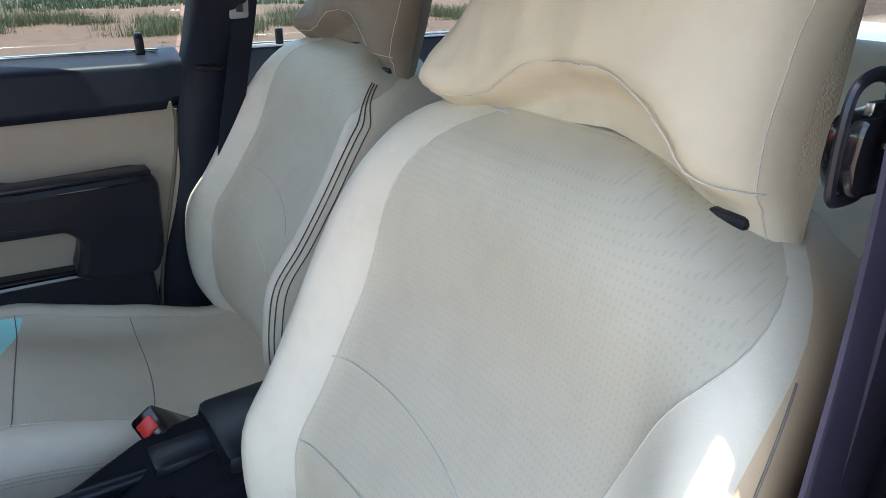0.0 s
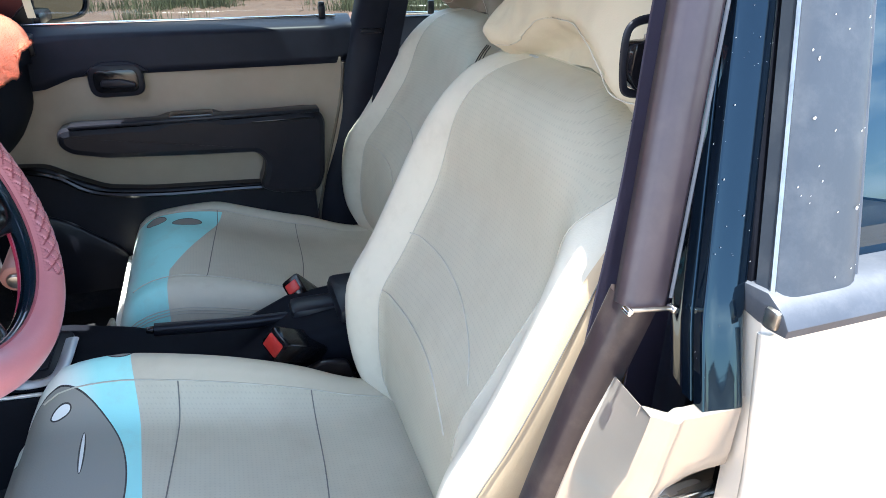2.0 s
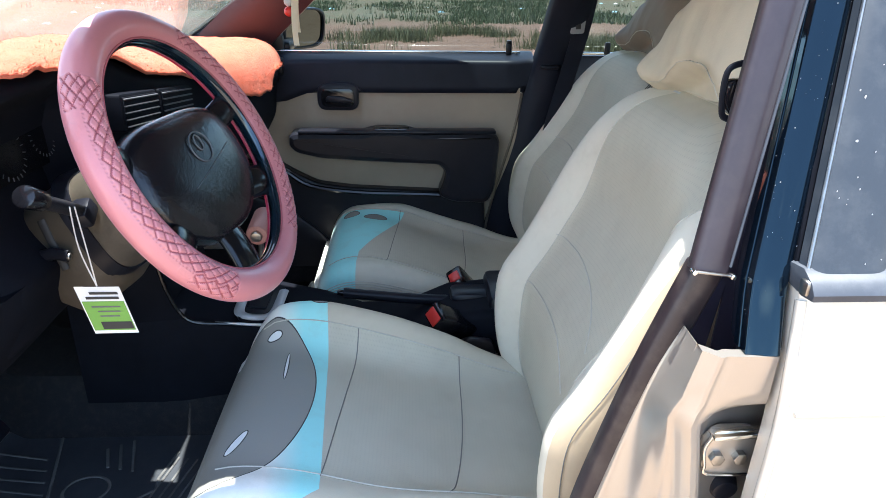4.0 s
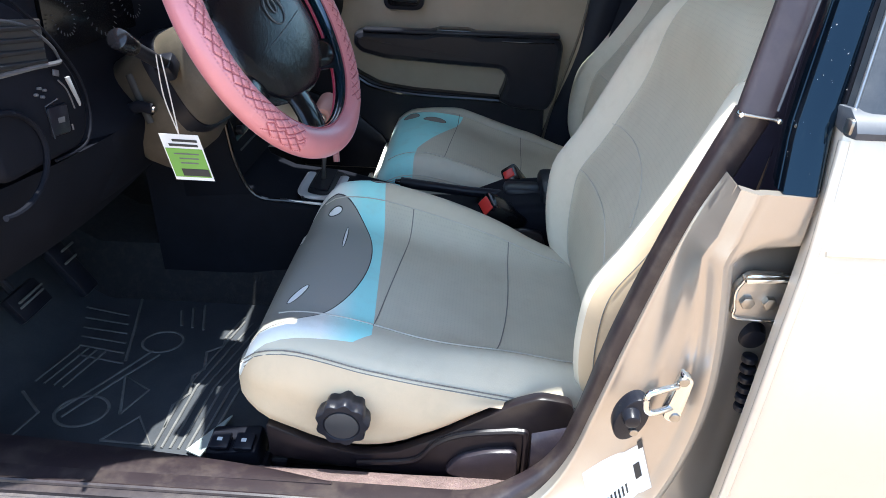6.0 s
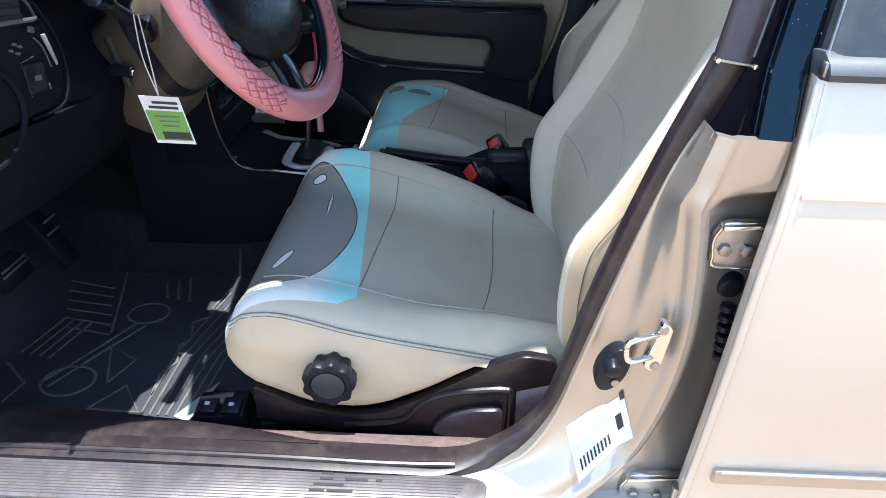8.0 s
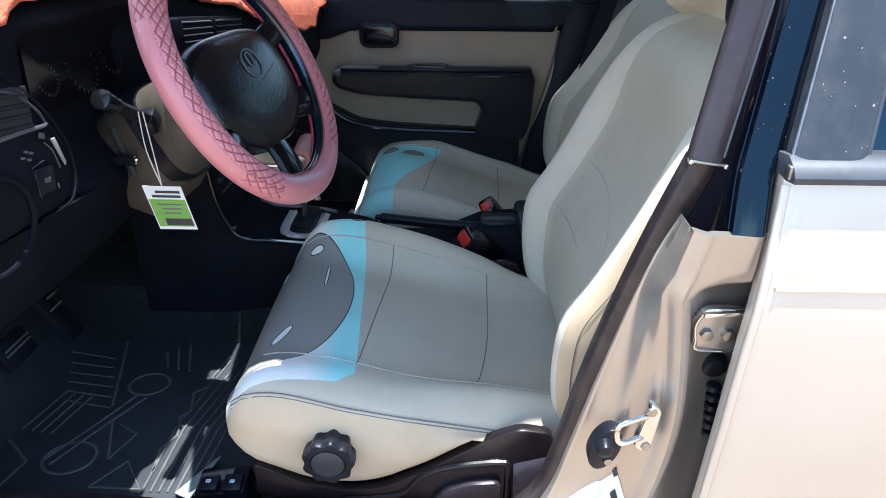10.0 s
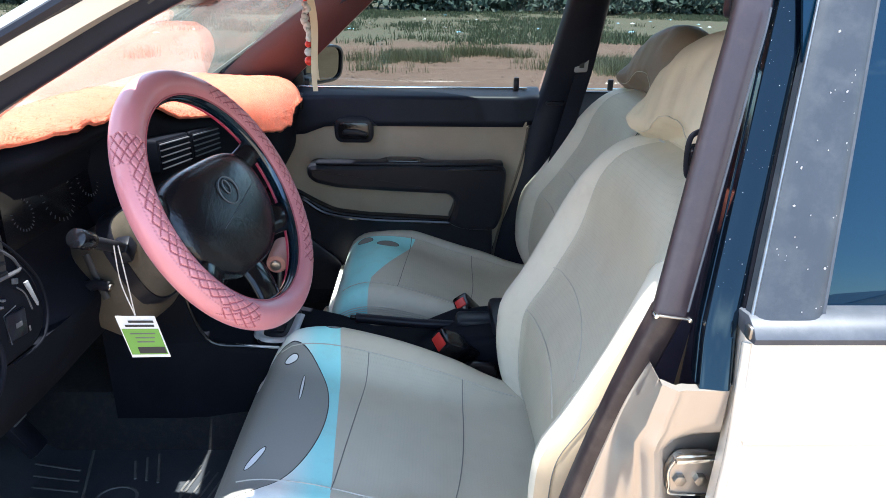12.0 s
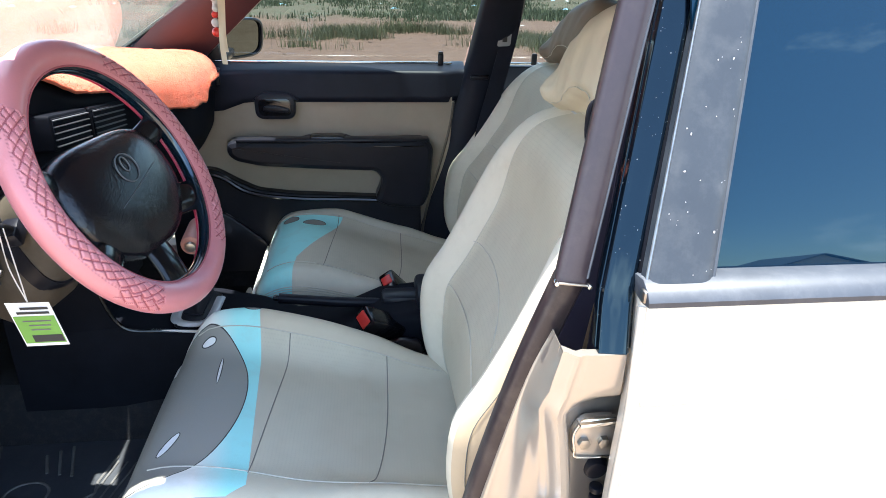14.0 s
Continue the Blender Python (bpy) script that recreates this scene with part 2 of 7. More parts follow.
M_PINK = surface("pink moulded wheel cover", (0.62, 0.24, 0.26), 0.33, coat=0.25, var=0.06, scale=20, grain=500, bump_s=0.1, dust=0.05, dust_col=(0.5, 0.3, 0.3))
M_PINKD = surface("darker pink with groove shade in it", (0.40, 0.11, 0.13), 0.55, var=0.1)
M_CRIMSON = surface("crimson cover edge", (0.55, 0.045, 0.10), 0.5, var=0.1)
# Teal in this black rim's colour stands in for its highlights.
M_BARERIM = surface("dark rim with teal highlights in its colour", (0.010, 0.030, 0.050), 0.14, metal=0.5, var=0.5, scale=18, coat=1.0, bump_s=0.02)
M_SHAG = surface("orange red shag", (0.82, 0.185, 0.095), 0.95, var=0.2, scale=35, grain=400, bump_s=1.0, bump_d=0.005)
# Violet sheen tint imitates blue sky reflected on the pink rim cover.
for n_ in M_PINK.node_tree.nodes:
    if n_.type == "BSDF_PRINCIPLED":
        n_.inputs["Sheen Weight"].default_value = 0.22
        n_.inputs["Sheen Roughness"].default_value = 0.30
        n_.inputs["Sheen Tint"].default_value = (0.62, 0.55, 1.0, 1)
for n_ in M_SHAG.node_tree.nodes:
    if n_.type == "BSDF_PRINCIPLED":
        n_.inputs["Sheen Weight"].default_value = 0.30
        n_.inputs["Sheen Roughness"].default_value = 0.35
        n_.inputs["Sheen Tint"].default_value = (1.0, 0.80, 0.68, 1)
M_ROOF = surface("grey headliner", (0.24, 0.23, 0.21), 0.9, var=0.06, grain=900, bump_s=0.3)
M_BELT = surface("dark navy belt webbing", (0.035, 0.03, 0.055), 0.6, var=0.15, scale=30, grain=1200, bump_s=0.3)
M_SCUFF = surface("scuffed aluminium sill plate", (0.135, 0.122, 0.128), 0.40, metal=0.45, var=0.3, scale=14, grain=300, bump_s=0.15, dust=0.35)
M_SCUFFD = surface("sill plate groove", (0.07, 0.06, 0.06), 0.5, var=0.2)
M_WHITE = surface("white printed paper", (0.80, 0.80, 0.78), 0.6, var=0.03, bump_s=0.03)
M_GREEN = surface("green printed card", (0.17, 0.37, 0.06), 0.5, var=0.05, bump_s=0.03)
M_INK = surface("dark ink", (0.03, 0.03, 0.03), 0.6, var=0.1)
M_OFFWHITE = surface("grey white print", (0.55, 0.57, 0.58), 0.6, var=0.05)
M_LID = surface("pale grey plastic", (0.45, 0.52, 0.50), 0.4, var=0.1, dust=0.1)
M_STRING = surface("white string", (0.72, 0.70, 0.66), 0.8, var=0.05)
M_REAR = surface("brown rear seat cloth", (0.28, 0.21, 0.15), 0.8, var=0.12, grain=700, bump_s=0.4)


def glass(name, tint, dust=0.0):
    """Thin clear glazing: straight-through tint, with a mirror gloss that grows at grazing angles."""
    m, nt, b = node_mat(name)
    nt.nodes.remove(b)
    out = nt.nodes["Material Output"]
    tr = nt.nodes.new("ShaderNodeBsdfTransparent")
    tr.inputs["Color"].default_value = (*tint, 1)
    gl = nt.nodes.new("ShaderNodeBsdfGlossy")
    gl.inputs["Roughness"].default_value = 0.0
    lw = nt.nodes.new("ShaderNodeLayerWeight")
    lw.inputs["Blend"].default_value = 0.5
    gloss = mth(nt, "MULTIPLY_ADD", mth(nt, "POWER", lw.outputs["Facing"], 4.5), 0.74, 0.055)
    mx = nt.nodes.new("ShaderNodeMixShader")
    nt.links.new(gloss, mx.inputs[0])
    nt.links.new(tr.outputs[0], mx.inputs[1])
    nt.links.new(gl.outputs[0], mx.inputs[2])
    last = mx
    if dust:
        # thin translucent film added as haze, imitating veiling reflections in the windscreen
        tl = nt.nodes.new("ShaderNodeBsdfTranslucent")
        tl.inputs["Color"].default_value = (0.80, 0.78, 0.70, 1)
        last = nt.nodes.new("ShaderNodeMixShader")
        film = ramp(nt, noise_node(nt, 6, 5, 0.6), [(0.3, (dust * 0.6,) * 3), (0.7, (dust * 1.3,) * 3)])
        nt.links.new(film, last.inputs[0])
        nt.links.new(mx.outputs[0], last.inputs[1])
        nt.links.new(tl.outputs[0], last.inputs[2])
    nt.links.new(last.outputs[0], out.inputs["Surface"])
    return m


M_GLASS = glass("window glass", (0.61, 0.69, 0.66))
M_GLASSD = glass("tinted rear glass", (0.30, 0.34, 0.36))
M_EDGE = surface("dull black edge", (0.010, 0.011, 0.014), 0.6, var=0.2, bump_s=0.05)
M_WSCREEN = glass("windscreen glass", (0.90, 0.94, 0.92), 0.075)
M_TINT = surface("dark tinted window with sky blue in it", (0.0014, 0.010, 0.024), 0.012, var=0.0, bump_s=0, spec=0.62)
# Gloss of pane and pillar tinted blue, imitating a deeper sky reflection.
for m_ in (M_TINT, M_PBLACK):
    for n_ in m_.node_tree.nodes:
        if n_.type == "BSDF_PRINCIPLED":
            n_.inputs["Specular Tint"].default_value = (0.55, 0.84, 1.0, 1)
# Red here stands in for light bounced off the dashboard cover.
M_APIL = surface("pillar trim with red bounce in its colour", (0.040, 0.009, 0.010), 0.5, var=0.2, scale=9, grain=300, bump_s=0.12)
M_MIRROR = surface("mirror glass", (0.075, 0.078, 0.075), 0.03, metal=1.0, var=0.0, bump_s=0)

# ground materials
m, nt, b = node_mat("red brown dirt")
big = noise_node(nt, 0.35, 7, 0.65)
mid = noise_node(nt, 3.5, 6, 0.7)
fine = noise_node(nt, 45, 4, 0.7)
# Ground near the car is coloured pale and warm to bounce light inside.
c = ramp(nt, big, [(0.3, (0.36, 0.24, 0.155)), (0.55, (0.46, 0.325, 0.215)), (0.75, (0.53, 0.41, 0.30))])
c = mixc(nt, 0.45, c, ramp(nt, mid, [(0.3, (0.30, 0.185, 0.115)), (0.7, (0.56, 0.42, 0.30))]))
c = mixc(nt, ramp(nt, fine, [(0.56, (0, 0, 0)), (0.72, (0.6, 0.6, 0.6))]), c, (0.26, 0.17, 0.11))
co = nt.nodes.new("ShaderNodeTexCoord").outputs["Object"]
sp = nt.nodes.new("ShaderNodeSeparateXYZ")
nt.links.new(co, sp.inputs[0])
lot = mth(nt, "MULTIPLY_ADD", mth(nt, "ADD", sp.outputs[1], mth(nt, "MULTIPLY", mid, 1.2)), 0.9, -5.6, clamp=True)
soil = ramp(nt, big, [(0.3, (0.066, 0.029, 0.015)), (0.55, (0.092, 0.046, 0.026)), (0.75, (0.128, 0.077, 0.049))])
soil = mixc(nt, 0.5, soil, ramp(nt, mid, [(0.3, (0.050, 0.022, 0.011)), (0.7, (0.136, 0.075, 0.044))]))
soil = mixc(nt, ramp(nt, fine, [(0.56, (0, 0, 0)), (0.72, (0.6, 0.6, 0.6))]), soil, (0.034, 0.018, 0.011))
# short weeds and moss tint the far part of the lot
weedy = mth(nt, "MULTIPLY_ADD", mth(nt, "MULTIPLY_ADD", big, 7.0, sp.outputs[1]), 0.5, -9.0, clamp=True)
weedy = mth(nt, "MULTIPLY", weedy, ramp(nt, mid, [(0.36, (0.25, 0.25, 0.25)), (0.56, (0.92, 0.92, 0.92))]))
soil = mixc(nt, weedy, soil, ramp(nt, fine, [(0.35, (0.026, 0.029, 0.012)), (0.70, (0.064, 0.067, 0.030))]))
c = mixc(nt, lot, c, soil)
nt.links.new(c, b.inputs["Base Color"])
b.inputs["Roughness"].default_value = 0.95
bump(nt, b, mth(nt, "MULTIPLY_ADD", fine, 0.5, mid), 0.9, 0.05)
M_DIRT = m
M_GRASS = surface("dry green grass", (0.074, 0.072, 0.027), 0.75, var=0.45, scale=1.5, grain=4, bump_s=0)
M_GRASSD = surface("dark green weeds", (0.048, 0.058, 0.022), 0.75, var=0.45, scale=1.2, grain=4, bump_s=0)
M_LEAF = surface("dark foliage", (0.018, 0.036, 0.024), 0.7, var=0.5, scale=0.8, grain=6, bump_s=0)
M_BARK = surface("bark", (0.12, 0.09, 0.06), 0.9, var=0.3, scale=6, grain=40, bump_s=0.6, bump_d=0.01)
M_STONE = surface("brown stone", (0.07, 0.04, 0.026), 0.9, var=0.4, scale=8)
M_PALE = surface("worn pale plastic", (0.30, 0.31, 0.32), 0.5, var=0.1)
M_DIM = surface("dim grey print", (0.13, 0.14, 0.15), 0.6, var=0.05)
M_TRASHW = surface("white plastic litter", (0.5, 0.5, 0.5), 0.5, var=0.1)
M_TRASHB = surface("blue plastic litter", (0.25, 0.45, 0.60), 0.5, var=0.15)
M_WALLW = surface("pale rendered wall", (0.52, 0.50, 0.46), 0.9, var=0.1, scale=1.2, grain=30, bump_s=0.4, bump_d=0.01)
M_ROOFG = surface("grey metal roofing", (0.16, 0.16, 0.17), 0.5, metal=0.3, var=0.15, scale=1.0, bump_s=0.1)


# ---------------------------------------------------------------- builders
ORIGIN = {}


def thing(name, loc, label, category, group="", kind=""):
    ob = new(name)
    ob.empty_display_size = 0.05
    ob.location = loc
    ORIGIN[ob.name] = Vector(loc)
    return tagged(ob, label, category, group, kind)


def make_mesh(name, verts, faces, mat, off=(0, 0, 0), smooth=True, sharp=40):
    me = bpy.data.meshes.new(name)
    o = Vector(off)
    me.from_pydata([tuple(Vector(v) - o) for v in verts], [], faces)
    for mm in (mat if isinstance(mat, (list, tuple)) else [mat]):
        me.materials.append(mm)
    bm = bmesh.new()
    bm.from_mesh(me)
    bmesh.ops.recalc_face_normals(bm, faces=bm.faces)
    bm.to_mesh(me)
    bm.free()
    me.polygons.foreach_set("use_smooth", [smooth] * len(me.polygons))
    if smooth:
        me.set_sharp_from_angle(angle=radians(sharp))
    return me


def part(name, vf, mat, parent=None, label="", smooth=True, sharp=40):
    """Links verts and faces (world metres) as one mesh object under a thing or a part."""
    off = ORIGIN[parent.name] if parent else Vector((0, 0, 0))
    me = make_mesh(name, vf[0], vf[1], mat, off, smooth, sharp)
    ob = new(name, me)
    if parent:
        ob.parent = parent
        ORIGIN[ob.name] = off
    return tagged(ob, label)


def solo(name, vf, mat, label, category, loc=None, group="", kind="", smooth=True, sharp=40):
    """A top-level thing that is one mesh."""
    vs = [Vector(v) for v in vf[0]]
    if loc is None:
        loc = sum(vs, Vector()) / len(vs)
        loc.z = min(v.z for v in vs)
    me = make_mesh(name, vs, vf[1], mat, loc, smooth, sharp)
    ob = new(name, me)
    ob.location = loc
    ORIGIN[ob.name] = Vector(loc)
    return tagged(ob, label, category, group, kind)


def join(*vfs):
    V, F = [], []
    for v, f in vfs:
        n = len(V)
        V += list(v)
        F += [tuple(i + n for i in q) for q in f]
    return V, F


def bm_out(bm):
    bm.verts.ensure_lookup_table()
    for i, v in enumerate(bm.verts):
        v.index = i
    V = [v.co.copy() for v in bm.verts]
    F = [tuple(v.index for v in f.verts) for f in bm.faces]
    bm.free()
    return V, F


def box(c, s, bev=0.0, rot=None, seg=2):
    """A bevelled box: centre, full sizes, bevel width, optional rotation (degrees x, y, z)."""
    bm = bmesh.new()
    bmesh.ops.create_cube(bm, size=1)
    bmesh.ops.scale(bm, vec=s, verts=bm.verts)
    if bev:
        bmesh.ops.bevel(bm, geom=list(bm.edges), offset=bev, segments=seg, affect="EDGES", profile=0.5)
    m = pose(*c, *(rot or (0, 0, 0)))
    bmesh.ops.transform(bm, matrix=m, verts=bm.verts)
    return bm_out(bm)


def cyl(a, b, r, r2=None, seg=20, bev=0.0):
    """A capped cylinder or cone from a to b, its ends slightly rounded."""
    a, b = Vector(a), Vector(b)
    d = (b - a)
    q = d.to_track_quat("Z", "Y").to_matrix()
    r2 = r if r2 is None else r2
    L = d.length
    if bev:
        prof = [(0, r - bev), (bev * 0.3, r - bev * 0.3), (bev, r), (L - bev, r2), (L - bev * 0.3, r2 - bev * 0.3), (L, r2 - bev)]
    else:
        prof = [(0, r), (L, r2)]
    return lathe(a, q, prof, seg)


def lathe(o, q, prof, seg=24):
    V, F = [], []
    for h, r in prof:
        for k in range(seg):
            t = 2 * math.pi * k / seg
            V.append(Vector(o) + q @ Vector((r * math.cos(t), r * math.sin(t), h)))
    n = len(prof)
    for i in range(n - 1):
        for k in range(seg):
            k2 = (k + 1) % seg
            F.append((i * seg + k, i * seg + k2, (i + 1) * seg + k2, (i + 1) * seg + k))
    F.append(tuple(range(seg))[::-1])
    F.append(tuple((n - 1) * seg + k for k in range(seg)))
    return V, F


def loft(rings, cap=True, closed=False):
    """Joins rings of equal length (each a closed loop of points)."""
    V, F = [], []
    n = len(rings[0])
    for r in rings:
        V += [Vector(p) for p in r]
    m = len(rings)
    for i in range(m if closed else m - 1):
        j = (i + 1) % m
        for k in range(n):
            k2 = (k + 1) % n
            F.append((i * n + k, i * n + k2, j * n + k2, j * n + k))
    if cap and not closed:
        F.append(tuple(range(n))[::-1])
        F.append(tuple((m - 1) * n + k for k in range(n)))
    return V, F


def sheet(fn, nu, nv):
    """An open grid surface from fn(u, v), u and v in 0 to 1."""
    V = [Vector(fn(i / nu, j / nv)) for i in range(nu + 1) for j in range(nv + 1)]
    F = [(i * (nv + 1) + j, (i + 1) * (nv + 1) + j, (i + 1) * (nv + 1) + j + 1, i * (nv + 1) + j + 1)
         for i in range(nu) for j in range(nv)]
    return V, F


def slab(fn, nu, nv, thick):
    """A grid surface with thickness: thick is a vector."""
    th = Vector(thick)
    V0, F0 = sheet(fn, nu, nv)
    n = len(V0)
    V = V0 + [v + th for v in V0]
    F = F0 + [tuple(i + n for i in f)[::-1] for f in F0]
    rim = [i * (nv + 1) for i in range(nu + 1)] + [nu * (nv + 1) + j for j in range(1, nv + 1)]
    rim += [i * (nv + 1) + nv for i in range(nu - 1, -1, -1)] + [j for j in range(nv - 1, 0, -1)]
    for a, b2 in zip(rim, rim[1:] + rim[:1]):
        F.append((a, b2, b2 + n, a + n))
    return V, F


def smooth_path(pts, n=8, closed=False):
    """Catmull-Rom through the points."""
    P = [Vector(p) for p in pts]
    out = []
    N = len(P)
    rng = N if closed else N - 1
    for i in range(rng):
        if closed:
            a, b2, c2, d = P[(i - 1) % N], P[i], P[(i + 1) % N], P[(i + 2) % N]
        else:
            a, b2, c2, d = P[max(i - 1, 0)], P[i], P[i + 1], P[min(i + 2, N - 1)]
        for k in range(n):
            t = k / n
            out.append(0.5 * ((2 * b2) + (c2 - a) * t + (2 * a - 5 * b2 + 4 * c2 - d) * t * t + (3 * b2 - a - 3 * c2 + d) * t ** 3))
    if not closed:
        out.append(P[-1])
    return out


def tube(pts, r, seg=8, closed=False, flat=None, up=(0, 0, 1)):
    """A tube along points. flat=(a, b): an elliptic or flat section, b along up."""
    P = [Vector(p) for p in pts]
    rings = []
    N = len(P)
    for i, p in enumerate(P):
        a = P[(i - 1) % N] if (closed or i > 0) else P[i]
        b2 = P[(i + 1) % N] if (closed or i < N - 1) else P[i]
        d = (b2 - a).normalized()
        s = d.cross(Vector(up))
        if s.length < 1e-4:
            s = d.cross(Vector((1, 0.2, 0)))
        s.normalize()
        u = s.cross(d).normalized()
        ra, rb = flat or (r, r)
        rings.append([p + s * (ra * math.cos(t)) + u * (rb * math.sin(t)) for t in [2 * math.pi * k / seg for k in range(seg)]])
    return loft(rings, cap=not closed, closed=closed)


def sweep(path, section, side=(0, 1, 0)):
    """Sweeps a 2D section (a, b) along a path: a along side, b along the path's left normal."""
    P = [Vector(p) for p in path]
    S = Vector(side)
    rings = []
    for i, p in enumerate(P):
        d = (P[min(i + 1, len(P) - 1)] - P[max(i - 1, 0)]).normalized()
        nn = d.cross(S).normalized()
        s2 = nn.cross(d).normalized()
        rings.append([p + s2 * a + nn * b2 for a, b2 in section])
    return loft(rings)


def prism(poly, axis, a, b2, bev=0.0):
    """Extrudes a 2D polygon along an axis ('x', 'y' or 'z') from a to b2, with bevelled rims. poly is in the other two axes, in order."""
    def put(p, h):
        return {"x": (h, p[0], p[1]), "y": (p[0], h, p[1]), "z": (p[0], p[1], h)}[axis]
    bm = bmesh.new()
    v0 = [bm.verts.new(put(p, a)) for p in poly]
    v1 = [bm.verts.new(put(p, b2)) for p in poly]
    n = len(poly)
    f0 = bm.faces.new(v0)
    f1 = bm.faces.new(v1[::-1])
    for i in range(n):
        bm.faces.new((v0[i], v1[i], v1[(i + 1) % n], v0[(i + 1) % n]))
    bmesh.ops.recalc_face_normals(bm, faces=bm.faces)
    if bev:
        ed = list(set(list(f0.edges) + list(f1.edges)))
        bmesh.ops.bevel(bm, geom=ed, offset=bev, segments=2, affect="EDGES", profile=0.5)
    return bm_out(bm)


def round_poly(pts, r, n=5):
    """Rounds the corners of a 2D polygon."""
    out = []
    N = len(pts)
    for i in range(N):
        p, a, c2 = Vector(pts[i]), Vector(pts[i - 1]), Vector(pts[(i + 1) % N])
        da, dc = (a - p), (c2 - p)
        k = min(r, da.length * 0.45, dc.length * 0.45)
        s, e = p + da.normalized() * k, p + dc.normalized() * k
        for j in range(n + 1):
            t = j / n
            out.append(tuple((1 - t) ** 2 * s + 2 * t * (1 - t) * p + t * t * e))
    return out


def lerp(tab, x):
    """Smooth table lookup."""
    xs, ys = [p[0] for p in tab], [p[1] for p in tab]
    if x <= xs[0]:
        return ys[0]
    if x >= xs[-1]:
        return ys[-1]
    for i in range(len(xs) - 1):
        if x <= xs[i + 1]:
            t = (x - xs[i]) / (xs[i + 1] - xs[i])
            m0 = (ys[i + 1] - ys[max(i - 1, 0)]) / (xs[i + 1] - xs[max(i - 1, 0)])
            m1 = (ys[min(i + 2, len(xs) - 1)] - ys[i]) / (xs[min(i + 2, len(xs) - 1)] - xs[i])
            h = xs[i + 1] - xs[i]
            return ((2 * t ** 3 - 3 * t * t + 1) * ys[i] + (t ** 3 - 2 * t * t + t) * h * m0
                    + (-2 * t ** 3 + 3 * t * t) * ys[i + 1] + (t ** 3 - t * t) * h * m1)


def sstep(a, b2, x):
    t = min(1, max(0, (x - a) / (b2 - a)))
    return t * t * (3 - 2 * t)


# ---------------------------------------------------------------- ground and distance
def ground_z(x, y):
    d = max(abs(x) - 2.6, abs(y) - 1.6)
    k = sstep(0.3, 4, d)
    return k * (0.10 * noise.noise((x * 0.21, y * 0.21, 0.3)) + 0.05 * noise.noise((x * 0.9, y * 0.9, 2.0)))


gx = [-600, -300, -150, -90, -60] + [-40 + i * 0.8 for i in range(101)] + [60, 90, 150, 300, 600]
V = [(x, y, ground_z(x, y)) for x in gx for y in gx]
n = len(gx)
F = [(i * n + j, (i + 1) * n + j, (i + 1) * n + j + 1, i * n + j + 1) for i in range(n - 1) for j in range(n - 1)]
solo("ground", (V, F), M_DIRT, "red-brown bare dirt ground with patches of dry sand", "ground", (0, 0, 0), kind="structure")


def grass_mesh(spots, h0, h1, w, seed):
    rnd = random.Random(seed)
    V, F = [], []
    for x, y in spots:
        z = ground_z(x, y)
        for _ in range(5):
            a = rnd.uniform(0, 6.28)
            px, py = x + rnd.gauss(0, 0.07), y + rnd.gauss(0, 0.07)
            h = rnd.uniform(h0, h1)
            lx, ly = rnd.gauss(0, 0.25) * h, rnd.gauss(0, 0.25) * h
            cx, cy = math.cos(a) * w, math.sin(a) * w
            i = len(V)
            V += [(px - cx, py - cy, z - 0.02), (px + cx, py + cy, z - 0.02), (px + lx * 0.4 + cx * 0.7, py + ly * 0.4 + cy * 0.7, z + h * 0.6),
                  (px + lx * 0.4 - cx * 0.7, py + ly * 0.4 - cy * 0.7, z + h * 0.6), (px + lx, py + ly, z + h)]
            F += [(i, i + 1, i + 2, i + 3), (i + 3, i + 2, i + 4)]
    return V, F


rg = random.Random(11)


def patchy(x, y, f=0.35, o=0.0):
    return noise.noise((x * f, y * f, o))


near_spots, far_spots = [], []
for _ in range(60000):
    x, y = rg.uniform(-16, 14), rg.uniform(8.9, 12.6)
    edge = 1 - abs(y - 10.5) / 1.8
    if patchy(x, y, 0.55, 1.0) + 0.6 * patchy(x, y, 1.9, 3.0) + edge * 0.5 > 0.34 + rg.random() * 0.5:
        near_spots.append((x, y))
for _ in range(70000):
    x, y = rg.uniform(-45, 40), 14.6 + 26 * rg.random() ** 1.2
    if patchy(x, y, 0.16, 5.0) + 0.5 * patchy(x, y, 0.7, 2.0) + 0.012 * (y - 20) > -0.12 + rg.random() * 0.55:
        far_spots.append((x, y))
solo("grass_strip", grass_mesh(near_spots[:15000], 0.03, 0.24, 0.0040, 1), M_GRASS, "uneven strip of dry green grass on the dirt", "grass", (0, 11.5, 0), kind="stuff")
solo("weeds", grass_mesh(far_spots[:32000], 0.03, 0.17, 0.012, 2), M_GRASSD, "dark green weeds spread over the far lot", "grass", (0, 25, 0), kind="stuff")


# litter scattered on the lot
def litter(seed, count, xr, yr, smin, smax):
    rnd = random.Random(seed)
    V, F = [], []
    for _ in range(count):
        x, y = rnd.uniform(*xr), rnd.uniform(*yr)
        z = ground_z(x, y)
        s = rnd.uniform(smin, smax)
        i = len(V)
        ring = [(x + s * rnd.uniform(0.6, 1.3) * math.cos(t), y + s * rnd.uniform(0.5, 1.0) * math.sin(t), z) for t in (0, 1.05, 2.1, 3.14, 4.2, 5.2)]
        V += ring + [(x + rnd.gauss(0, s * 0.3), y, z + s * rnd.uniform(0.15, 0.5))]
        F += [(i + k, i + (k + 1) % 6, i + 6) for k in range(6)]
    return V, F


solo("white_litter", litter(3, 130, (-25, 22), (13, 34), 0.03, 0.14), M_TRASHW, "scattered white plastic litter on the lot", "litter", (0, 20, 0), kind="stuff", smooth=False)
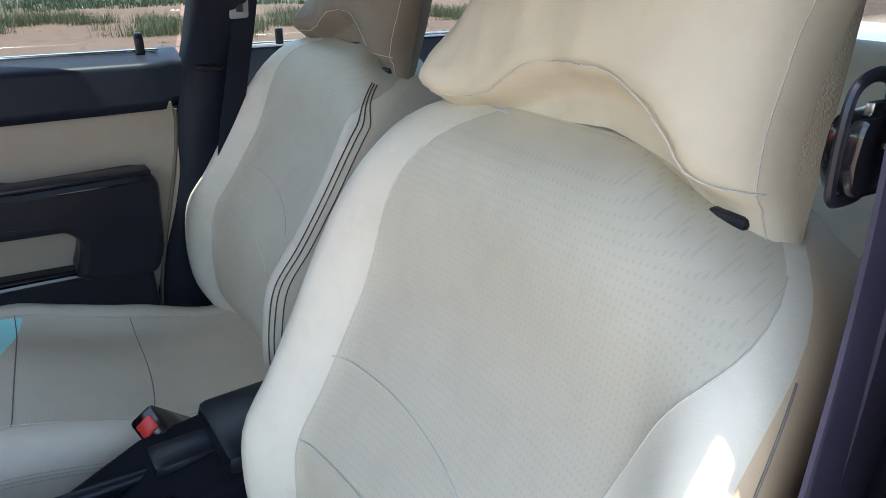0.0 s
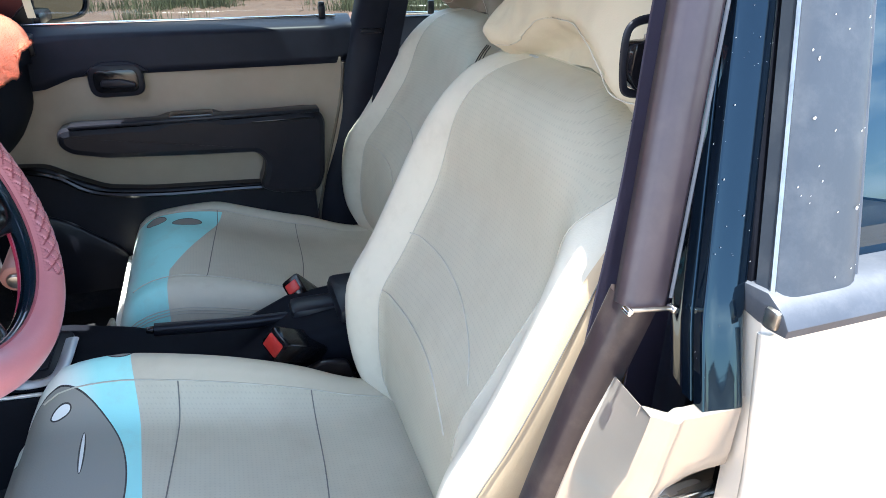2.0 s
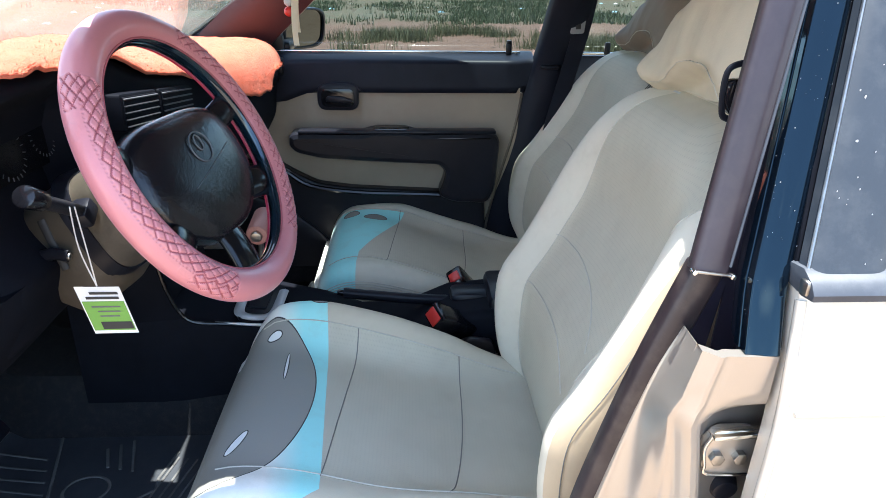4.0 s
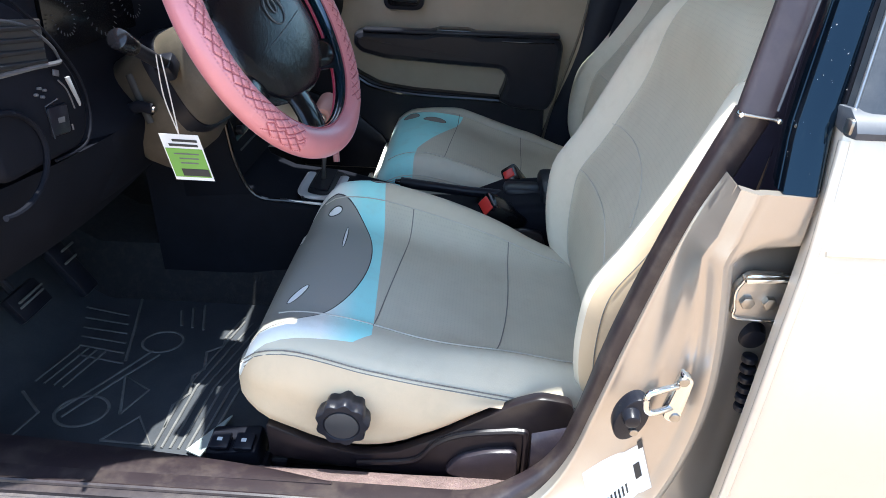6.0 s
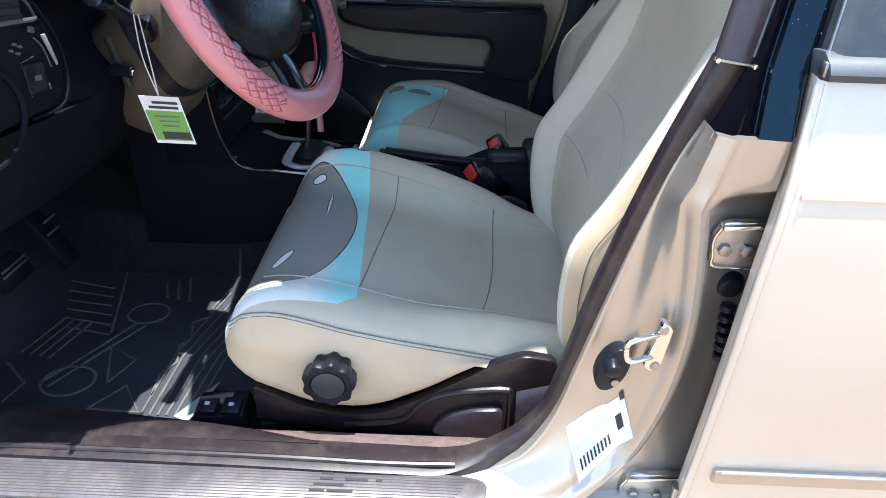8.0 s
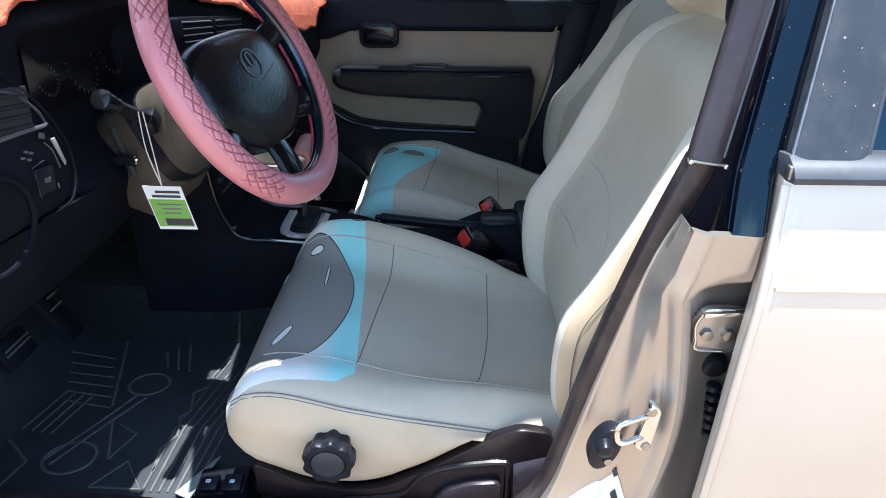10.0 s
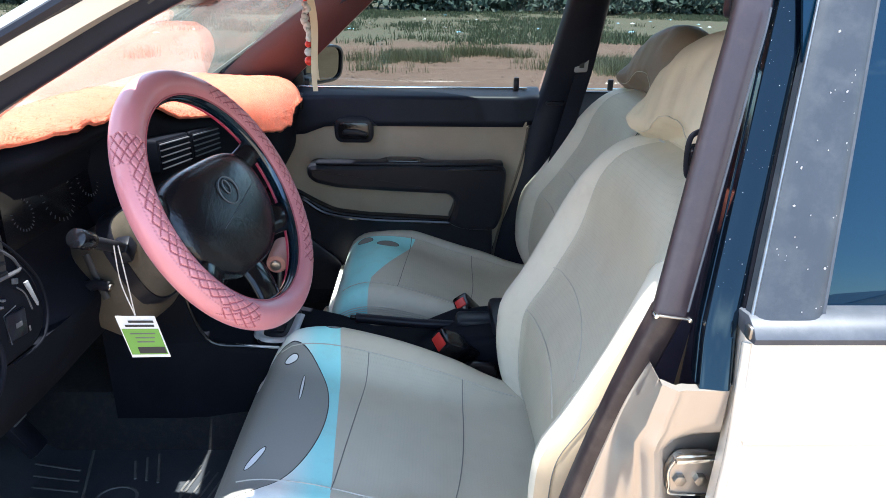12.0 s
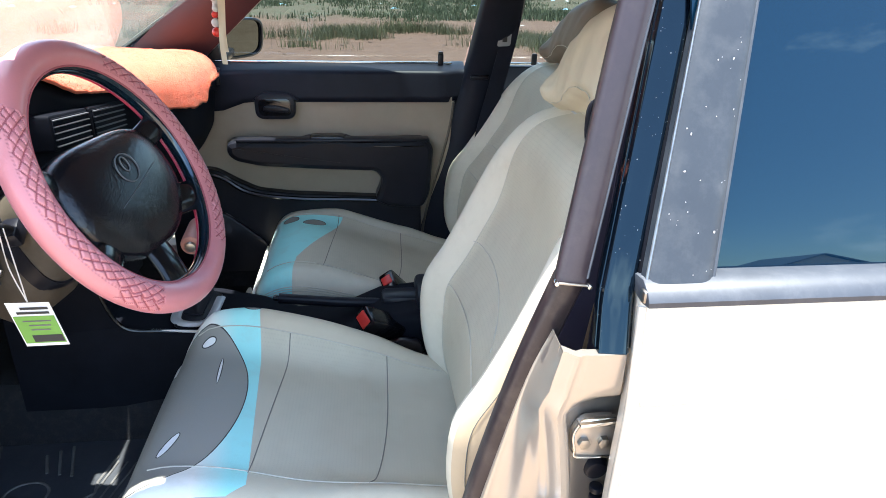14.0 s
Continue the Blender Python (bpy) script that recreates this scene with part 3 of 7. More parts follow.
solo("blue_litter", litter(4, 40, (-25, 22), (15, 34), 0.05, 0.16), M_TRASHB, "scattered pale blue plastic litter on the lot", "litter", (0, 22, 0), kind="stuff", smooth=False)
solo("stones", litter(5, 1100, (-14, 12), (6.5, 13), 0.012, 0.05), M_STONE, "small stones lying on the dirt", "stones", (0, 9, 0), kind="stuff", smooth=False)


# trees beyond the lot
def leaf_cloud(cx, cy, cz, rx, rz, count, size, rnd):
    V, F = [], []
    for _ in range(count):
        d = Vector((rnd.gauss(0, 1), rnd.gauss(0, 1), rnd.gauss(0, 1))).normalized() * (rnd.random() ** 0.4)
        k = 1 + 0.45 * noise.noise((d.x * 2.2 + cx, d.y * 2.2, d.z * 2.2))
        p = Vector((cx + d.x * rx * k, cy + d.y * rx * k, cz + d.z * rz * k))
        u = Vector((rnd.gauss(0, 1), rnd.gauss(0, 1), rnd.gauss(0, 1))).normalized()
        w = u.orthogonal().normalized()
        s = size * rnd.uniform(0.6, 1.4)
        i = len(V)
        V += [p - u * s, p + w * s * 0.5, p + u * s, p - w * s * 0.5]
        F.append((i, i + 1, i + 2, i + 3))
    return V, F


rt = random.Random(21)
for k in range(13):
    tx, ty = -42 + k * 7.0 + rt.uniform(-2, 2), rt.uniform(44, 56)
    hh = rt.uniform(6, 9)
    tree = thing("tree", (tx, ty, 0), "dark green broad tree at the lot's far edge", "tree", "trees along the lot")
    limbs = [cyl((tx, ty, -0.1), (tx + 0.1, ty, hh * 0.5), 0.22, 0.13, 10)]
    for q in range(4):
        a = q * 1.6 + rt.random()
        limbs.append(cyl((tx + 0.06, ty, hh * (0.25 + 0.06 * q)), (tx + 1.6 * math.cos(a), ty + 1.6 * math.sin(a), hh * (0.55 + 0.08 * q)), 0.10, 0.04, 7))
    part("trunk", join(*limbs), M_BARK, tree)
    clouds = [leaf_cloud(tx, ty, hh * 0.50, 3.8, hh * 0.48, 1500, 0.34, rt)]
    for q in range(4):
        a = q * 1.57 + rt.random()
        clouds.append(leaf_cloud(tx + 2.4 * math.cos(a), ty + 1.6 * math.sin(a), hh * rt.uniform(0.12, 0.6), 2.0, 1.8, 420, 0.28, rt))
    part("crown", join(*clouds), M_LEAF, tree, smooth=False)


# low bushes in front of the trees
for k in range(32):
    tx, ty = -44 + k * 2.8 + rt.uniform(-1.2, 1.2), rt.uniform(38, 43)
    bush = thing("bush", (tx, ty, 0), "dark green bush at the edge of the lot", "bush", "bushes along the lot")
    part("stem", join(*[cyl((tx, ty, -0.1), (tx + 0.7 * math.cos(q * 2.1), ty + 0.7 * math.sin(q * 2.1), 1.3), 0.05, 0.02, 6) for q in range(3)]), M_BARK, bush)
    part("foliage", join(leaf_cloud(tx, ty, 1.0, 2.3, 1.5, 800, 0.24, rt), leaf_cloud(tx + rt.uniform(-1.5, 1.5), ty + 0.8, 2.6, 1.9, 1.9, 620, 0.26, rt)), M_LEAF, bush, smooth=False)


# houses on the driver's side of the lot, seen only in the polished panes
# Added in place of the dark ridges mirrored along the skyline.
def house(x, y, w, d, h, rise):
    hs = thing("house", (x, y, 0), "pale rendered house with a grey gable roof, standing in for distant ridges", "house", "houses across the lot")
    part("wall", box((x, y, h / 2), (w, d, h), 0.03), M_WALLW, hs)
    poly = [(x - w / 2 - 0.5, h - 0.05), (x, h + rise), (x + w / 2 + 0.5, h - 0.05), (x + w / 2 + 0.5, h + 0.08), (x, h + rise + 0.14), (x - w / 2 - 0.5, h + 0.08)]
    part("roof", prism(poly, "y", y - d / 2 - 0.4, y + d / 2 + 0.4), M_ROOFG, hs)
    part("gable", prism([(x - w / 2, h), (x + w / 2, h), (x, h + rise - 0.1)], "y", y - d / 2, y + d / 2), M_WALLW, hs)


house(15, -46, 9, 7, 2.9, 1.9)
house(36, -52, 11, 8, 3.0, 2.2)
house(60, -56, 12, 8, 3.0, 2.0)
house(-10, -58, 10, 8, 2.9, 1.8)


# ---------------------------------------------------------------- front seats
YC = -0.385
BACK_X = [(0.38, -0.115), (0.44, -0.152), (0.50, -0.167), (0.57, -0.171), (0.63, -0.163), (0.69, -0.128), (0.76, -0.093), (0.84, -0.055), (0.90, -0.022), (0.945, 0.012), (0.975, 0.045), (0.992, 0.085)]
BACK_W = [(0.38, 0.225), (0.46, 0.245), (0.56, 0.258), (0.70, 0.258), (0.82, 0.255), (0.90, 0.246), (0.95, 0.228), (0.98, 0.196), (0.992, 0.16)]


def seam_v(s, z):
    """Lateral place of the insert's edge seam: it flares outwards near the shoulders."""
    if s < 0:
        return -lerp([(0.40, 0.52), (0.60, 0.56), (0.75, 0.60), (0.85, 0.72), (0.93, 0.90), (0.97, 0.97)], z)
    return lerp([(0.40, 0.66), (0.70, 0.685), (0.88, 0.66), (0.95, 0.60), (0.985, 0.52)], z)


def shoulder(v, z):
    """Drop of the outer shoulder."""
    return 0.030 * sstep(0.86, 0.992, z) * sstep(0.30, 0.95, -v)


def back_point(v, z):
    """Front face of the backrest: v from -1 (outer) to 1 (inner), at height z."""
    w = lerp(BACK_W, z)
    xf = lerp(BACK_X, z)
    a = abs(v)
    rec = 0.056 * sstep(0.93, 0.62, a) * sstep(0.985, 0.78, z) * (0.75 + 0.25 * sstep(0.40, 0.6, z))
    rec += 0.012 * (1 - min(1, (a / 0.65) ** 2)) * sstep(0.99, 0.80, z) * sstep(0.42, 0.6, z)
    e = max(0, (a - 0.80) / 0.20)
    rnd = 0.052 * (1 - math.sqrt(max(0, 1 - e * e)))
    return Vector((xf + rec + rnd, YC + v * w, z - shoulder(v, z)))


def back_rings():
    """Rings from the lower edge up; nine columns outside each seam, thirty between them."""
    zs = [0.365, 0.37, 0.38] + [0.40 + i * 0.02 for i in range(28)] + [0.955, 0.965, 0.975, 0.983, 0.989, 0.992]
    uni = [math.copysign(abs(-1 + 2 * i / 48) ** 0.85, -1 + 2 * i / 48) for i in range(49)]
    rings = []
    for z in zs:
        sa, sb2 = seam_v(-1, z), seam_v(1, z)
        vs = [-1 + (1 + sa) * (i / 9) ** 1.3 for i in range(9)] + [sa + (sb2 - sa) * i / 30 for i in range(30)] + [1 - (1 - sb2) * (1 - i / 9) ** 1.3 for i in range(10)]
        fr = [back_point(v, z) for v in vs]
        T = 0.135 * sstep(1.02, 0.90, z) + 0.02
        w = lerp(BACK_W, z)
        xf = lerp(BACK_X, z)
        bk = []
        for v in uni[::-1][2:-2]:
            e = max(0, (abs(v) - 0.70) / 0.30)
            bk.append(Vector((xf + 0.052 + T - 0.04 * (1 - math.sqrt(max(0, 1 - e * e))) + 0.01 * (1 - v * v), YC + v * w, z - shoulder(v, z))))
        rings.append(fr + bk)
    return rings


CUSH_Z = [(-0.645, 0.470), (-0.62, 0.502), (-0.58, 0.513), (-0.52, 0.508), (-0.45, 0.492), (-0.35, 0.466), (-0.25, 0.442), (-0.15, 0.425), (-0.06, 0.415)]
CUSH_W = [(-0.652, 0.222), (-0.64, 0.246), (-0.61, 0.258), (-0.55, 0.260), (-0.40, 0.258), (-0.20, 0.250), (-0.06, 0.240)]


DROOP = [0.0]
# lower edge of the driver's cushion skirt along the seat
SKIRT_Z = [(-0.655, 0.445), (-0.635, 0.420), (-0.617, 0.405), (-0.596, 0.390), (-0.533, 0.358), (-0.466, 0.342), (-0.410, 0.352), (-0.379, 0.369), (-0.345, 0.388), (-0.296, 0.421), (-0.240, 0.456), (-0.10, 0.470)]


def cush_top(v, x):
    a = abs(v)
    inner = lerp([(-0.64, 0.012), (-0.60, 0.044), (-0.50, 0.074), (-0.42, 0.080), (-0.34, 0.078), (-0.25, 0.062), (-0.18, 0.034), (-0.10, 0.010)], x)
    outer = 0.012 + (0.030 * sstep(-0.42, -0.22, x) if v < 0 and not DROOP[0] else 0.0)
    if DROOP[0] and v > 0:
        outer += 0.030 * sstep(-0.54, -0.40, x) * sstep(-0.06, -0.22, x)
    crest = (inner if v > 0 and not DROOP[0] else outer) * math.exp(-((a - 0.80) / 0.16) ** 2) * sstep(-0.655, -0.57, x)
    w = lerp(CUSH_W, x)
    e = max(0, (a - 0.82) / 0.18)
    edge = 0.034 if v > 0 or DROOP[0] else 0.016
    front_up = 0.012 * sstep(-0.45, -0.58, x) * sstep(-0.6, -0.95, v) if not DROOP[0] else 0.0
    z = lerp(CUSH_Z, x) + crest + front_up - edge * (1 - math.sqrt(max(0, 1 - e * e))) + 0.004 * math.sin(9 * x + 2 * v) - DROOP[0] * (max(0, (-0.48 - x) / 0.17) ** 2 + 0.45 * sstep(-0.46, -0.12, x))
    return Vector((x, YC + v * w, z))


def seam_at(side, x):
    """Lateral place of the cushion's lengthwise seams: the outer one runs outwards to the rear."""
    return 0.6923 if side > 0 else -(0.64 + 0.10 * sstep(-0.50, -0.25, x))


def front_seat(ofs, m_ins, m_side, beside, recline=0.0):
    o = Vector(ofs)
    DROOP[0] = 0.055 if recline else 0.0
    fwd = Vector((-0.056, 0, -0.017)) if recline else Vector()
    S = thing("front_seat", Vector((-0.462, YC, 0.235)) + o, "cream leatherette front seat with cyan print, " + beside, "car seat", "front seats")

    def put(vf):
        return [Vector(p) + o + fwd for p in vf[0]], vf[1]

    def put_b(vf):
        m = pose(-0.09, 0, 0.42, 0, recline, 0) @ pose(0.09, 0, -0.42)
        return [m @ Vector(p) + o for p in vf[0]], vf[1]
    # backrest
    rings = back_rings()
    nb = len(rings[0])
    vf0 = loft(rings)
    ob = part("backrest", put_b(vf0), [M_CREAM, M_BACK, M_SKIRT], S, "reclined leatherette backrest with raised side bolsters", sharp=80)
    for p in ob.data.polygons:
        if p.index < nb * 36 and 9 <= p.index % nb < 39 and p.index // nb >= 3:
            p.material_index = 1
        elif not recline and p.index < nb * 36 and (p.index % nb < 2 or p.index % nb > 90):
            p.material_index = 2
    back = ob
    lines = []
    for s in (-1, 1):
        lines.append([back_point(seam_v(s, 0.42 + i * 0.012), 0.42 + i * 0.012) + Vector((-0.0004, 0, 0)) for i in range(47)])
    for s0, pts in ((0, lines[0]), (1, lines[1])):
        part("seam", put_b(tube(pts, 0.0006, 6, up=(0, 1, 0))), M_THREAD_L, back, "fine stitched seam")
    # three stitched rows along the flank that faces the other seat, running over the shoulder
    side = -1 if recline else 1
    for k in range(3):
        pts = []
        for i in range(44):
            z = 0.46 + i * 0.0118
            if side < 0:
                top = sstep(0.88, 0.97, z)
                pts.append(back_point(-(0.935 + 0.024 * k) + 0.10 * top, z) + Vector((-0.0004, -0.0004, 0)))
            else:
                w = lerp(BACK_W, z) + 0.0014
                pts.append((lerp(BACK_X, z) + 0.050 + k * 0.009 + 0.02 * sstep(0.90, 0.97, z), YC + w, z))
        part("piping", put_b(tube(pts, 0.0012, 6, up=(0, 1, 0))), M_SEAM, back, "row of dark stitching")
    # stitched edge on the outer flank
    pts = []
    for i in range(40):
        z = 0.43 + i * 0.0125
        pts.append(back_point(0.985 * -side, z) + Vector((0.0, -0.001 * side, 0)))
    part("piping", put_b(tube(pts, 0.0008, 6, up=(0, 1, 0))), M_THREAD, back, "row of dark stitching")
    # two arched decorative seams from the inner edge of the insert
    for arc in (((-0.205, 0.722), (-0.255, 0.7235), (-0.310, 0.722), (-0.380, 0.711), (-0.420, 0.699), (-0.458, 0.685), (-0.505, 0.662)),
                ((-0.208, 0.632), (-0.260, 0.6325), (-0.316, 0.632), (-0.370, 0.628), (-0.410, 0.621), (-0.452, 0.604), (-0.490, 0.582))):
        pts = []
        for p in smooth_path([(0, y, z) for y, z in arc], 5):
            pts.append(back_point((p.y - YC) / lerp(BACK_W, p.z), p.z) + Vector((-0.0006, 0, 0)))
        part("seam", put_b(tube(pts, 0.0011, 6, up=(0, 1, 0))), M_THREAD_L, back, "pale arched seam")
    # cushion
    xs = [-0.652, -0.648, -0.640, -0.628, -0.612, -0.595] + [-0.575 + i * 0.02 for i in range(24)] + [-0.09, -0.07] + ([-0.045, -0.02] if recline else [])
    vs = [-1 + 2 * i / 52 for i in range(53)]
    rings = []
    for x in xs:
        top = [cush_top(v, x) for v in vs]
        if x < -0.60:
            k = 1 - sstep(-0.655, -0.60, x)
            for p in top:
                p.z -= (0.035 if recline else 0.020) * k * k
        w = lerp(CUSH_W, x)
        zb = 0.345 + 0.06 * (1 - sstep(-0.655, -0.60, x))
        zt = top[0].z
        za = zb if recline else min(zt - 0.006, lerp(SKIRT_Z, x))
        side_a, side_b = [], []
        for i in range(1, 9):
            t = i / 9
            z = zt + (zb - zt) * t
            z2 = zt + (za - zt) * t
            bulge = 0.020 * math.sin(t * math.pi * 0.85) * (0.6 + 0.4 * sstep(-0.2, -0.5, x)) + 0.004 * noise.noise((x * 14, z * 20, 1))
            bulge *= 0.25 + 0.75 * sstep(-0.66, -0.60, x)
            # slack folds that run back from the front corner
            fold_in = 0.0045 * math.sin(55 * (z2 - 0.35) + 16 * (x + 0.60)) * sstep(-0.30, -0.58, x) * math.sin(t * math.pi)
            side_b.append(Vector((x, YC + w + bulge, z)))
            side_a.append(Vector((x, YC - w - bulge - fold_in, z2)))
        bot = [Vector((x, YC + w * (1 - 2 * i / 12) * 0.96, zb + (za - zb) * i / 12)) for i in range(13)]
        rings.append(top + side_b + bot + side_a[::-1])
    nc = len(rings[0])
    cu = part("cushion", put(loft(rings)), [m_side, m_ins, m_side if recline else M_SKIRT], S, "padded cushion with a grey and cyan print along the front", sharp=80)
    for p in cu.data.polygons:
        if p.normal.z > 0.3 and 8 <= p.index % nc < 44:
            p.material_index = 1
        elif p.index % nc >= 53 and p.index < nc * (len(xs) - 1):
            p.material_index = 2
    lift = Vector((0, 0, 0.0008))
    for s in (-1, 1):
        part("seam", put(tube([cush_top(seam_at(s, -0.60 + i * 0.02), -0.60 + i * 0.02) + lift for i in range(25)], 0.0011, 6)), M_THREAD_L, cu, "pale lengthwise seam")
    for xa, bow in ((-0.425, -0.03), (-0.235, -0.004)):
        pts = []
        for i in range(29):
            v_in, v_out = seam_at(1, xa), seam_at(-1, xa)
            q = 1 - i / 28
            v = v_out + (v_in - v_out) * q
            x = xa + bow * (1 - q) - (0.035 * (1 - q) ** 3 if bow > -0.01 else 0)
            pts.append(cush_top(v, x) + lift)
        part("seam", put(tube(pts, 0.0009, 6)), M_THREAD, cu, "dark crosswise seam")
    # doubled side seam along the outer and inner edges
    for s in (-1, 1):
        for k in range(3):
            pts = [cush_top(s * 0.985, -0.63 + i * 0.02) + Vector((0, s * (0.0018 + 0.0012 * k), -0.001 - 0.0058 * k)) for i in range(25)]
            part("piping", put(tube(pts, 0.0010, 6)), M_THREAD if not recline else M_THREAD_L, cu, "row of stitching")
    # headrest
    hr = headrest_mesh()
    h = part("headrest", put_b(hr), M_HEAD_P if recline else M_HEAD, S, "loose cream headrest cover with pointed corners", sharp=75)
    for pts in headrest_seams():
        part("seam", put_b(tube(pts, 0.0007, 6, up=(0, 1, 0))), M_THREAD_L, h, "stitched cover seam")
    for s in (-1, 1):
        yp = YC + (0.090 if s > 0 else -0.148)
        zp = 0.985 if s > 0 else 0.960
        part("headrest_post", put_b(cyl((0.095, yp, 0.93), (0.105, yp, 1.03), 0.006, seg=12)), M_CHROME, S, "chrome headrest post")
        part("post_guide", put_b(box((0.090, yp, zp), (0.030, 0.030, 0.010), 0.004)), M_OFFWHITE if s > 0 else M_BLACK, S, "plastic post guide")
    # under-seat frame with its side covers and rails
    part("seat_pan", put(box((-0.37, YC, 0.325), (0.46, 0.42, 0.05), 0.01)), M_BLACK, S, "black seat pan")
    for s in (-1, 1):
        yy = YC + s * 0.245
        poly = [(-0.605, 0.318), (-0.605, 0.388), (-0.533, 0.350), (-0.466, 0.333), (-0.410, 0.342), (-0.345, 0.378), (-0.296, 0.412), (-0.240, 0.448), (-0.205, 0.462), (-0.160, 0.455), (-0.146, 0.41), (-0.146, 0.300), (-0.25, 0.285), (-0.45, 0.300)]
        cvr = part("side_cover", put(prism(round_poly(poly, 0.010, 3), "y", yy + s * 0.006, yy + s * 0.024, 0.004)), M_COVER, S, "dark maroon plastic side cover")
        lip = smooth_path([(-0.470, yy + s * 0.026, 0.318), (-0.385, yy + s * 0.026, 0.330), (-0.350, yy + s * 0.026, 0.368), (-0.313, yy + s * 0.026, 0.388), (-0.260, yy + s * 0.026, 0.398), (-0.228, yy + s * 0.026, 0.400), (-0.220, yy + s * 0.026, 0.388), (-0.219, yy + s * 0.026, 0.300)], 5)
        part("recess_lip", put(tube(lip, 0.005, 8, up=(0, 1, 0))), M_COVER, cvr, "raised recess lip")
        part("lever_grip", put(prism(round_poly([(-0.340, 0.318), (-0.318, 0.350), (-0.275, 0.366), (-0.230, 0.370), (-0.228, 0.308), (-0.30, 0.302)], 0.014, 4), "y", yy + s * 0.022, yy + s * 0.038, 0.006)), M_MAUVE, cvr, "worn mauve lever grip")
        part("rear_cap", put(loft([[(-0.212 + 0.064 * i / 6, yy + s * (0.004 + 0.036 * math.cos(a)), 0.345 + 0.062 * math.sin(a) + 0.020 * i / 6) for a in [math.pi * (-0.5 + k / 12) for k in range(13)]] for i in range(7)])), M_MAUVE, cvr, "mauve rear cap")
        part("seat_rail", put(box((-0.40, YC + s * 0.20, 0.262), (0.56, 0.035, 0.03), 0.004)), M_STEEL, S, "steel seat rail")
        for xx in (-0.62, -0.18):
            part("rail_foot", put(box((xx, YC + s * 0.20, 0.247), (0.05, 0.05, 0.024), 0.005)), M_BLACK, S, "black rail foot")
        for xx in (-0.52, -0.25):
            part("riser", put(box((xx, YC + s * 0.20, 0.29), (0.05, 0.03, 0.05), 0.004)), M_BLACK, S)
    return S


HEAD_ARCH = [(-0.20, 0.985), (-0.175, 0.984), (-0.137, 0.992), (-0.124, 1.012), (-0.100, 1.034), (-0.068, 1.046), (-0.030, 1.047), (0.010, 1.040), (0.037, 1.025), (0.062, 1.010), (0.10, 1.000), (0.15, 0.996), (0.20, 0.994)]
HEAD_TOP = [(-0.20, 1.105), (-0.175, 1.140), (-0.14, 1.162), (-0.08, 1.174), (0.0, 1.166), (0.05, 1.150), (0.10, 1.116), (0.15, 1.064), (0.18, 1.030), (0.20, 1.008)]
HEAD_LOW = [(-0.21, 0.944), (-0.16, 0.936), (-0.135, 0.950), (-0.11, 0.978), (-0.05, 0.994), (0.0, 0.990), (0.055, 0.982), (0.10, 0.981), (0.16, 0.984), (0.20, 0.988)]


def head_point(v, t):
    """The loose headrest cover: v across from -1 (outer) to 1, t round the section."""
    a = abs(v)
    zt = lerp(HEAD_TOP, v * 0.19)
    zb = lerp(HEAD_LOW, v * 0.19)
    taper = max(0.0, 1 - a ** 5) ** 0.5
    d = 0.060 * (0.05 + 0.95 * taper)
    hh = (zt - zb) / 2 * (1 - 0.10 * max(0, (a - 0.90) / 0.10) ** 2)
    zc = (zt + zb) / 2
    cx, cz = math.cos(t), math.sin(t)
    ex = math.copysign(abs(cx) ** 0.8, cx)
    ez = math.copysign(abs(cz) ** 0.66, cz)
    y = v * (0.184 + ((0.050 if v > 0 else 0.020) if ez < 0 else 0.008) * ez * ez * sstep(0.50, 1.0, a))
    z = zc + hh * ez
    x = 0.110 + d * ex + 0.17 * ez * hh
    arch = lerp(HEAD_ARCH, y)
    if cx < 0 and z < arch:
        x += max(0.0, min((arch - z) * 1.7, 0.088 - x)) * taper
    # pointed ear of slack cloth at the lower inner corner
    ear = math.exp(-((y - 0.138) / 0.034) ** 2 - ((z - 1.008) / 0.028) ** 2) * (1.0 if cx < 0.1 else 0.0)
    x += (0.034 - x) * 0.95 * ear
    z += 0.006 * ear
    x += 0.004 * noise.noise((v * 4.2, ez * 2.5, 7)) + 0.002 * noise.noise((v * 11, ez * 7, 3))
    z += 0.003 * noise.noise((v * 6, 2.0, ez * 2))
    return Vector((x, YC + 0.013 + y, z))


def headrest_mesh():
    return loft([[head_point(-1 + 2 * i / 64, 2 * math.pi * k / 48) for k in range(48)] for i in range(65)])


def headrest_seams():
    """Arched front seam and the two upright end seams, as lists of points."""
    out = []
    pts = []
    for i in range(61):
        v = -0.97 + 1.94 * i / 60
        best = min((abs(head_point(v, math.pi + k * 0.01).z - lerp(HEAD_ARCH, v * 0.186)), k) for k in range(0, 150))[1]
        pts.append(head_point(v, math.pi + best * 0.01) + Vector((-0.0012, 0, 0.0006)))
    out.append(pts)
    for v in (-0.95, 0.95):
        out.append([head_point(v, math.pi - 1.35 + 2.7 * i / 30) + Vector((-0.0008, 0, 0)) for i in range(31)])
    return out


driver_seat = front_seat((0, 0, 0), M_CUSH, M_SIDE, "by the doorway")
passenger_seat = front_seat((0.125, 0.77, 0), M_CUSH_P, M_SIDE_P, "by the far door", 7.0)

# height knob on the driver's seat
kb = part("adjuster_knob", lathe((-0.482, -0.645, 0.425), Vector((0, -1, 0)).to_track_quat("Z", "Y").to_matrix(), [(0, 0.024), (0.02, 0.024)], 24), M_BLACK, driver_seat, "black fluted adjuster knob")
V, F = [], []
NS = 48
levels = [(-0.655, 0.033), (-0.676, 0.0365), (-0.6885, 0.0362), (-0.6905, 0.0345), (-0.691, 0.0265), (-0.689, 0.0250), (-0.689, 0.010)]
